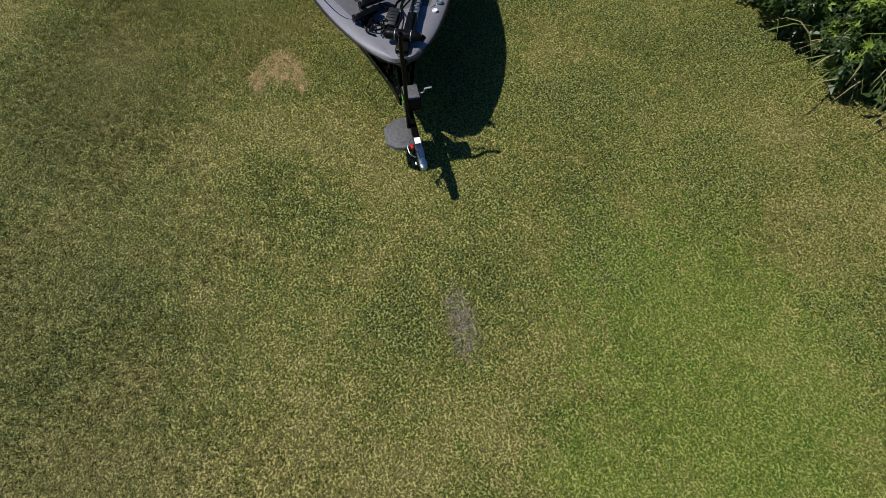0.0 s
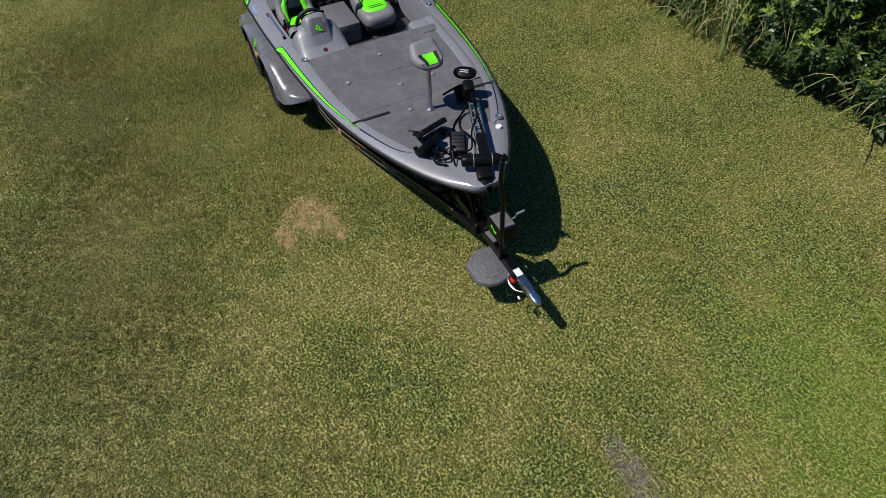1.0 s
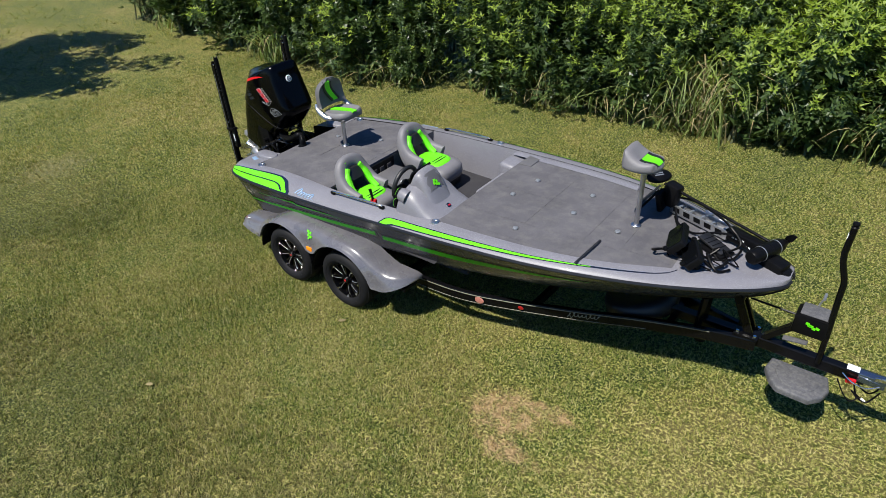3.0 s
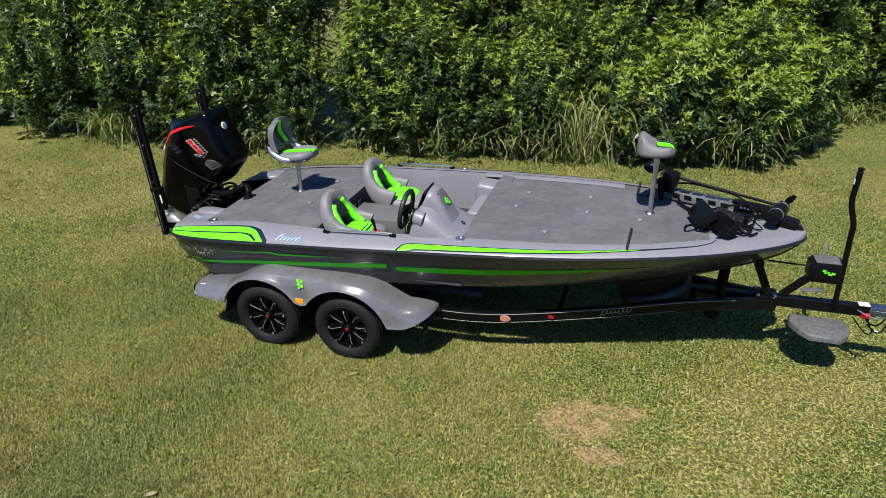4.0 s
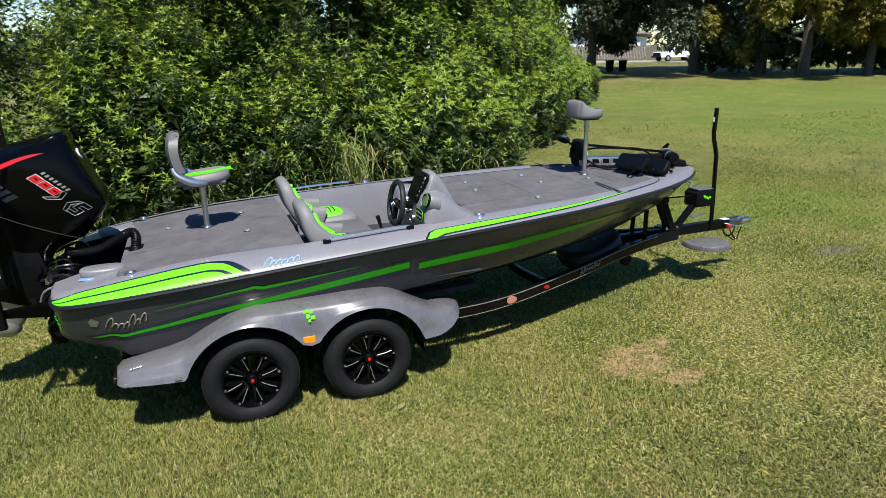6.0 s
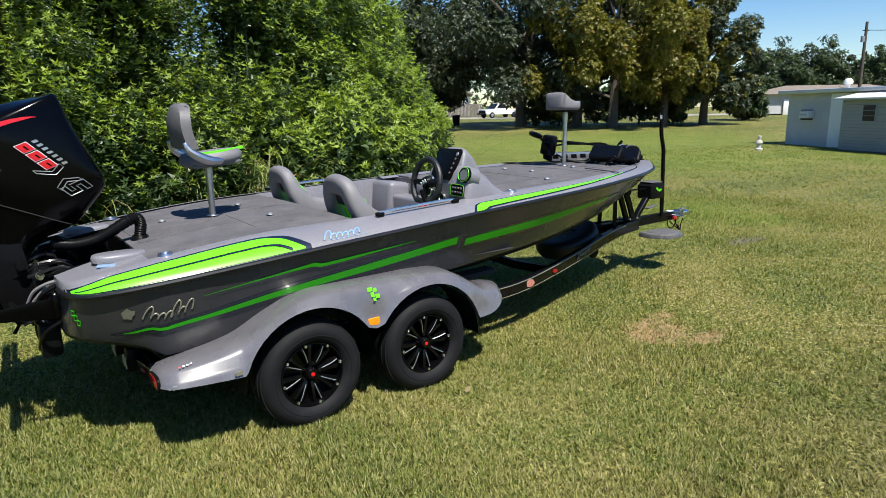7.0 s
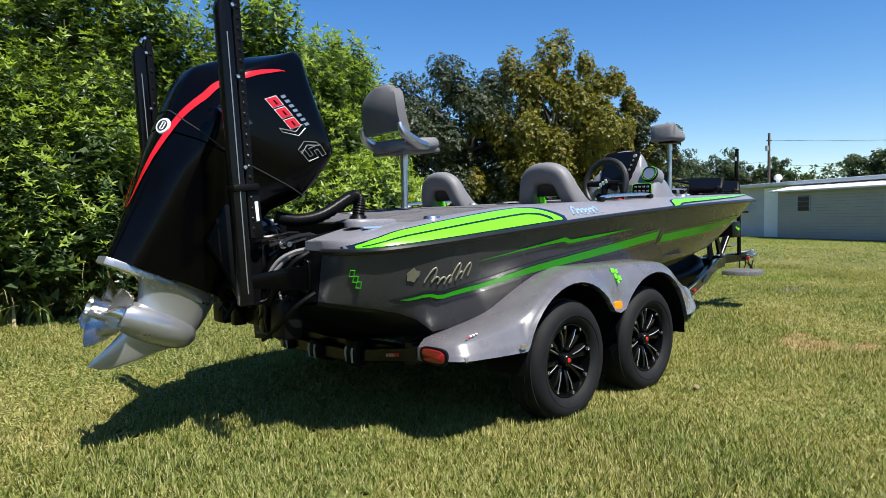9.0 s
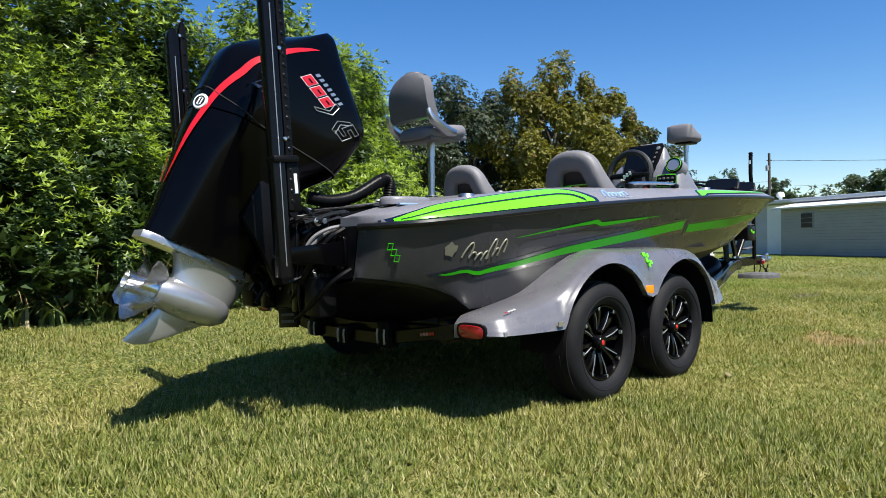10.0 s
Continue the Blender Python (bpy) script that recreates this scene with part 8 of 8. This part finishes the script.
# ---- plants ----
def leaf_cloud(rng, centres, axes, count, length, width, droop, lift=(-0.15, 1.0)):
    """Whorls of pointed leaves: for each centre some leaves round its axis. Returns triangles as arrays."""
    n = len(centres)
    C = np.repeat(centres, count, 0)
    A = np.repeat(axes, count, 0)
    m = n * count
    ref = np.where(np.abs(A[:, 2:3]) < 0.9, np.array([[0, 0, 1.0]]), np.array([[1.0, 0, 0]]))
    e1 = np.cross(A, ref)
    e1 /= np.linalg.norm(e1, axis=1, keepdims=True) + 1e-9
    e2 = np.cross(A, e1)
    ph = np.tile(np.arange(count) * 2.399, n) + rng.uniform(0, 6.28, n).repeat(count) + rng.normal(0, 0.25, m)
    D = e1 * np.cos(ph)[:, None] + e2 * np.sin(ph)[:, None] + A * rng.uniform(lift[0], lift[1], m)[:, None]
    D /= np.linalg.norm(D, axis=1, keepdims=True)
    L = (length * rng.uniform(0.6, 1.25, m))[:, None]
    W = (width * rng.uniform(0.75, 1.2, m))[:, None]
    S = np.cross(D, A) + rng.normal(0, 0.35, (m, 3))
    S /= np.linalg.norm(S, axis=1, keepdims=True) + 1e-9
    mid = C + D * 0.22 * L
    tip = C + D * L + np.array([[0, 0, -1.0]]) * droop * L
    V = np.stack((mid - S * W, mid + S * W, tip), 1).reshape(-1, 3)
    return V, np.arange(m * 3).reshape(m, 3)


def shrub_mesh(name, seed, height, radius, shoots, leaf, young, low):
    """The crown of a shrub: leafy upright shoots on lumps, most with a bright rosette at the tip."""
    rng = np.random.default_rng(seed)
    lumps = 30
    z = rng.uniform(low, 0.90, lumps)
    out = radius * 0.62 * np.sqrt(rng.uniform(0, 1, lumps)) * np.clip(1.25 - z, 0.3, 0.9)
    turn = rng.uniform(0, 2 * np.pi, lumps)
    lc = np.column_stack((out * np.cos(turn), out * np.sin(turn), z * height))
    lr = rng.uniform(0.30, 0.52, lumps) * radius
    per = shoots // lumps
    c = np.repeat(lc, per, 0)
    d = rng.normal(0, 1, (lumps * per, 3))
    d /= np.linalg.norm(d, axis=1, keepdims=True)
    d[:, 2] = np.where(d[:, 2] < -0.3, -d[:, 2], d[:, 2])
    B = c + d * (np.repeat(lr, per) * rng.uniform(0.55, 1.0, len(d)))[:, None] * np.array([1, 1, 1.15])
    A = d * 0.55 + np.array([0, 0, 0.85]) + rng.normal(0, 0.16, d.shape)
    A /= np.linalg.norm(A, axis=1, keepdims=True)
    ok = B[:, 2] > 0.12
    B, A = B[ok], A[ok]
    n, steps = len(B), 4
    long = rng.uniform(0.18, 0.38, n)
    P = np.vstack([B + A * (long * k / steps)[:, None] for k in range(steps)])
    V1, F1 = leaf_cloud(rng, P, np.tile(A, (steps, 1)), 6, leaf, leaf * 0.22, 0.15, (-0.1, 0.7))
    V2, F2 = leaf_cloud(rng, B + A * long[:, None], A, 8, leaf * 1.1, leaf * 0.20, 0.08, (0.1, 1.3))
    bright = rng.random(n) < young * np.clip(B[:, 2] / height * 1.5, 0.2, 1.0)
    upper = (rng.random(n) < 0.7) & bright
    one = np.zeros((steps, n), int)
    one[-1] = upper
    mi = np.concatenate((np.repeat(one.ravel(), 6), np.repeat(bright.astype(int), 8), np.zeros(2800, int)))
    q = rng.integers(0, lumps, 560)                                   # dark filler leaves added deep inside the crown for its shaded gaps
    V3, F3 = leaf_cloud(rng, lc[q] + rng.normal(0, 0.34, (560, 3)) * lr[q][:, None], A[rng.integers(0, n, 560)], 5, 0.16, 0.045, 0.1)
    V, F = np.vstack((V1, V2, V3)), np.vstack((F1, F2 + len(V1), F3 + len(V1) + len(V2)))
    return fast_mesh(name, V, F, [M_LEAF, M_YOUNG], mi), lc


def build_shrub(name, seed, height, radius, shoots, label, leaf=0.085, young=0.6, low=0.12):
    root = thing(name, (0, 0, 0), label, "shrub", "shrubs of the hedge")
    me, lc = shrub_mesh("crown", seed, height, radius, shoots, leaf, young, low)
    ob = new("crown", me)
    ob.parent = root
    bm = bmesh.new()
    rng = random.Random(seed)
    for c in lc[:14]:
        b = Vector((rng.uniform(-0.3, 0.3), rng.uniform(-0.3, 0.3), -0.1))
        e = Vector(c)
        mid = b.lerp(e, 0.55) + Vector((0, 0, 0.25))
        tube(bm, smooth_line([b, mid, e], 3), [0.026 - 0.003 * k for k in range(7)], 5)
    part("branchwork", bm, M_STEM, root, "thin grey-green stems")
    return root


# foot of the hedge, x, y and the height of its top, from the stern end round to the far end
HEDGE_X = curve([(0, -14.0), (5, -9.0), (9, -5.0), (12.2, -1.8), (15.2, 1.2), (17.7, 3.7), (19.0, 4.9), (20.2, 5.6), (22.5, 7.1), (26.9, 9.9), (33.0, 13.4), (37.0, 15.6), (42.5, 19.0)])
HEDGE_Y = curve([(0, 4.5), (5, 4.4), (9, 4.3), (12.2, 5.05), (15.2, 5.15), (17.7, 5.4), (19.0, 5.6), (20.2, 6.3), (22.5, 8.1), (26.9, 11.45), (33.0, 15.9), (37.0, 19.0), (42.5, 23.0)])
HEDGE_H = curve([(0, 6.6), (9, 6.6), (12.2, 5.7), (14.5, 4.7), (16.2, 3.85), (17.7, 3.5), (19.0, 3.3), (20.2, 3.3), (22.5, 3.9), (26.9, 4.0), (33.0, 3.6), (42.5, 3.0)])


def hedge_foot(s, back=0.0):
    """A point of the hedge s metres along its foot, set back into it."""
    dx, dy = HEDGE_X(s + 0.3) - HEDGE_X(s - 0.3), HEDGE_Y(s + 0.3) - HEDGE_Y(s - 0.3)
    d = math.hypot(dx, dy) or 1.0
    return HEDGE_X(s) - dy / d * back, HEDGE_Y(s) + dx / d * back


def build_hedge():
    rng = random.Random(11)
    sizes = [(1.1, 0.75, 190), (1.9, 1.05, 360), (2.8, 1.3, 520), (3.7, 1.45, 600), (4.9, 1.65, 600), (6.2, 1.9, 540)]
    words = ("knee-high", "low", "middling", "tall", "very tall", "towering")
    made = {}

    def put(s, back, height, light):
        k = min(range(4 if light == 2 else 6), key=lambda i: abs(sizes[i][0] - height))
        f = min(1.25, max(0.8, height / sizes[k][0]))
        x, y = hedge_foot(s + rng.uniform(-0.25, 0.25), back)
        m = pose(x, y, SOIL, 0, 0, rng.uniform(0, 360)) @ Matrix.Diagonal((min(f, 1.1), min(f, 1.1), f, 1))
        if (light, k) in made:
            copy_thing(made[light, k], m)
            return
        h, r, n = sizes[k]
        if light == 2:
            ob = build_shrub("shrub", 41 + k, h, r, n, "bright yellow-green leafy shrub, %s, at the sunny end of the hedge" % words[k], 0.100, 0.95, 0.12)
        else:
            # light 0 has fewer bright tips: the stern end's shade, put into leaf colour
            ob = build_shrub("shrub", 21 + k, h, r, n, "dark broad-leaved shrub, %s, with yellow-green rosettes at its tips" % words[k], 0.094, 0.80 if light else 0.52, 0.12 if k < 3 else 0.30)
        ob.matrix_basis = m
        made[light, k] = ob
    s = 0.4
    while s < 42.3:
        H, far_end = HEDGE_H(s), s > 21
        sunny = s > 16.0 or (s > 13.0 and rng.random() < 0.55)
        for back, share, gap in ((0.45, 0.36, 0.85), (1.15, 0.66, 0.95), (2.2, 0.96, 1.0), (3.4, 1.0, 0.5)):
            if rng.random() < gap and not (far_end and back > 3):
                put(s, back, H * share * rng.uniform(0.85, 1.12), 2 if sunny and back < 2.5 or s > 19 else 0 if s < 11.5 else 1)
        s += rng.uniform(0.95, 1.25) if not far_end else rng.uniform(1.25, 1.6)


build_hedge()


def reed_mesh(seed, blades, height, spread, dry):
    rng = np.random.default_rng(seed)
    V, F, mi = [], [], []
    for i in range(blades):
        a = rng.uniform(0, 6.28)
        h = height * rng.uniform(0.5, 1.15)
        out = h * rng.uniform(0.35, 1.0)
        b = np.array([rng.normal(0, spread), rng.normal(0, spread), -0.03])
        d = np.array([math.cos(a), math.sin(a), 0])
        s = np.array([-math.sin(a), math.cos(a), 0]) * rng.uniform(0.009, 0.021)
        k0 = len(V)
        for j in range(6):
            t = j / 5
            p = b + d * out * t ** 1.25 + np.array([0, 0, h * (2.1 * t - 1.65 * t ** 2)])
            w = (1 - t) ** 0.7 + 0.05
            V += [p - s * w, p + s * w]
        for j in range(5):
            F.append((k0 + 2 * j, k0 + 2 * j + 1, k0 + 2 * j + 3, k0 + 2 * j + 2))
            mi.append(1 if i % dry == 0 else 0)
    return fast_mesh("tuft", np.array(V), np.array(F), [M_REED, M_STRAW], np.array(mi))


def build_reeds():
    rng = random.Random(5)
    kinds = []
    for seed, n, h, dry in ((1, 170, 1.0, 6), (2, 170, 1.35, 6), (3, 140, 0.75, 5), (4, 150, 1.3, 3), (5, 130, 1.1, 3)):
        root = thing("grass_clump", (0, 0, 0), "clump of tall arching %s grass" % ("blond, half dry" if dry == 3 else "green and straw"), "grass clump", "tall grass along the hedge")
        ob = new("tuft", reed_mesh(seed, n, h, 0.10 + 0.14 * h, dry))
        ob.parent = root
        kinds.append(root)
    spots = []
    q = 2.0
    while q < 41.0:
        spots.append((*hedge_foot(q, rng.uniform(0.3, 0.75) + (0.45 if q > 16.3 else 0.0)), rng.uniform(0.6, 0.9), 0))
        if 11.0 < q < 19.0 and rng.random() < 0.45:
            spots.append((*hedge_foot(q + 0.2, rng.uniform(0.7, 1.3)), rng.uniform(0.9, 1.5), 0))
        q += rng.uniform(0.9, 2.6) if q < 12 or q > 19 else rng.uniform(0.45, 1.0)
    for q in (13.1, 13.45, 14.9, 15.2, 15.6, 16.0, 16.4):
        spots.append((*hedge_foot(q, rng.uniform(0.55, 0.85)), rng.uniform(0.9, 1.25), 3))
    used = set()
    for px, py, f, first in spots:
        k = first + rng.randrange(2 if first else 3)
        m = pose(px, py, SOIL, 0, 0, rng.uniform(0, 360)) @ Matrix.Diagonal((1, 1, f, 1))
        if k in used:
            copy_thing(kinds[k], m)
        else:
            used.add(k)
            kinds[k].matrix_basis = m


build_reeds()


def build_tree(name, at, height, spread, seed, whorls, mats, label, leaf=0.32, low=0.22, trunk=0.35, young=0.4, tall=0.9):
    """Trunk, limbs and a ragged crown of leaf clumps."""
    root = thing(name, at, label, "tree")
    rng = np.random.default_rng(seed)
    ends = []
    bm = bmesh.new()
    top = Vector((rng.normal(0, 0.4), rng.normal(0, 0.4), height * 0.72))
    tube(bm, smooth_line([(0, 0, -0.3), (0.1, 0.05, height * 0.2), tuple(top * 0.6), tuple(top)], 4), [trunk * (1.15 - 0.085 * k) for k in range(13)], 9)
    part_mesh = []
    for k in range(15):
        a = k * 2.399 + rng.uniform(-0.4, 0.4)
        h0 = height * (low + (0.68 - low) * k / 15)
        reach = spread * rng.uniform(0.55, 1.0) * (1.0 - 0.45 * k / 15)
        e = Vector((math.cos(a) * reach, math.sin(a) * reach, h0 + reach * rng.uniform(0.15, 0.75)))
        b = Vector((0.05, 0.03, h0 * 0.85))
        tube(bm, smooth_line([b, b.lerp(e, 0.5) + Vector((0, 0, 0.3)), e], 3), [trunk * 0.4 * (1 - 0.13 * j) for j in range(7)], 5)
        ends.append(e)
    m = Matrix.Translation(at)
    bm.transform(m)
    part("trunk", bm, M_BARK, root, "brown trunk and limbs")
    lumps = [np.array(e) for e in ends] + [np.array(top) + rng.normal(0, spread * 0.22, 3) * np.array([1, 1, 0.8]) for _ in range(10)]
    lumps += [np.array(ends[i % len(ends)]) * rng.uniform(0.5, 1.08) + rng.normal(0, spread * 0.15, 3) for i in range(60)]
    pts, ax = [], []
    per = whorls // len(lumps)
    for c in lumps:
        r = spread * (rng.uniform(0.10, 0.24) if tall < 1 else rng.uniform(0.07, 0.17))
        d = rng.normal(0, 1, (per, 3))
        d /= np.linalg.norm(d, axis=1, keepdims=True)
        pts.append(c + d * (r * rng.uniform(0.3, 1.1, per) ** 0.7)[:, None] * np.array([1.0, 1.0, tall]))
        ax.append(d * 0.8 + np.array([0, 0, 0.5]))
    P, A = np.vstack(pts), np.vstack(ax)
    A /= np.linalg.norm(A, axis=1, keepdims=True)
    ok = (P[:, 2] > height * low * 0.45) & (P[:, 2] < height)
    P, A = P[ok], A[ok]
    V, F = leaf_cloud(rng, P, A, 6, leaf, leaf * 0.36, 0.2)
    mi = np.repeat((rng.random(len(P)) < young).astype(int) + (rng.random(len(P)) < 0.12).astype(int) * (len(mats) > 2), 6)
    mi = np.minimum(mi, len(mats) - 1)
    ob = new("crown", fast_mesh("crown", V, F, mats, mi))
    ob.parent = root
    return root


build_tree("oak_tree", (39.0, 38.5, rise(39, 38.5)), 14.5, 9.5, 3, 19000, [M_OAK, M_OAK], "large dark green oak with spreading crown", 0.30, 0.2, 0.5)
build_tree("oak_tree", (33.5, 45.5, rise(33.5, 45.5)), 13.5, 8.0, 4, 12000, [M_OAK, M_OAK], "dark oak tree beyond the hedge", 0.32, 0.22, 0.45)
build_tree("olive_tree", (42.0, 30.6, rise(42.0, 30.6)), 17.4, 7.5, 5, 20000, [M_AUTUMN, M_AUTUMN, M_RUST], "tall tree with olive, yellow and rusty leaves", 0.27, 0.12, 0.42, 0.3, 1.5)
build_tree("olive_tree", (45.6, 28.2, rise(45.6, 28.2)), 15.8, 5.2, 15, 12000, [M_AUTUMN, M_AUTUMN, M_RUST], "olive tree with rusty tips and upright limbs", 0.27, 0.12, 0.3, 0.45, 1.6)
build_tree("oak_tree", (49.5, 27.0, rise(49.5, 27.0)), 13.0, 4.6, 6, 8000, [M_OAK, M_AUTUMN], "dark tree behind the olive-leaved one", 0.30, 0.14, 0.35, 0.15)

build_tree("oak_tree", (41.6, 34.2, rise(41.6, 34.2)), 9.0, 4.8, 21, 9000, [M_OAK, M_AUTUMN], "dense low-crowned tree at the lawn's edge", 0.26, 0.12, 0.45, 0.2, 1.0)
for tx, ty, th, ts in ((40.5, 38.1, 4.2, 2.0), (41.9, 36.6, 3.6, 1.8), (44.8, 33.2, 3.4, 1.8), (46.6, 31.4, 3.9, 2.0), (49.0, 29.6, 3.2, 1.7)):
    build_tree("small_tree", (tx, ty, rise(tx, ty)), th, ts, int(tx * 7), 1900, [M_OAK, M_LEAF], "dark bushy young tree under the tall trees", 0.20, 0.06, 0.10, 0.4, 1.1)
build_tree("olive_tree", (-12.6, -1.3, SOIL), 7.0, 3.2, 8, 5000, [M_OAK, M_AUTUMN], "leafy tree whose shade falls on the lawn", 0.17, 0.4, 0.2, 0.2)
build_tree("pine_tree", (2.5, 21.0, SOIL), 9.5, 3.0, 9, 3500, [M_AUTUMN, M_STRAW], "thin brownish tree behind the hedge", 0.16, 0.45, 0.16, 0.4)
for tx, ty, th, ts in ((104.0, 49.0, 10.8, 6.0), (107.0, 43.5, 10.6, 5.8), (110.0, 37.0, 9.0, 5.0), (98.0, 44.0, 7.5, 4.2), (86.0, 16.5, 8.2, 4.0), (90.0, 8.0, 7.4, 4.5), (70.0, 47.0, 5.0, 2.4), (60.0, 38.0, 3.4, 1.9), (59.0, 28.6, 4.6, 2.3)):
    build_tree("distant_tree", (tx, ty, rise(tx, ty)), th, ts, int(tx), 5500, [M_OAK, M_LEAF], "distant dark green tree", 0.33, 0.10, 0.25, 0.5)


def build_woods():
    """Far woods all round, closing the horizon."""
    rng = np.random.default_rng(77)
    n = 13000
    a = rng.uniform(0, 2 * np.pi, n)
    r = rng.uniform(150, 185, n)
    top = 7.5 + 2.5 * np.sin(a * 9) + 1.8 * np.sin(a * 23 + 1) + 1.2 * np.sin(a * 61)
    z = 1.5 + top * rng.uniform(0, 1, n) ** 0.7
    P = np.column_stack((r * np.cos(a), r * np.sin(a), z))
    A = rng.normal(0, 0.5, (n, 3)) + np.array([0, 0, 0.7])
    A /= np.linalg.norm(A, axis=1, keepdims=True)
    V, F = leaf_cloud(rng, P, A, 6, 1.5, 0.45, 0.2)
    ob = new("far_woods", fast_mesh("far_woods", V, F, [M_OAK, M_LEAF], rng.integers(0, 2, len(F))))
    tagged(ob, "far dark green woods round the lawns", "woods", kind="stuff")


build_woods()
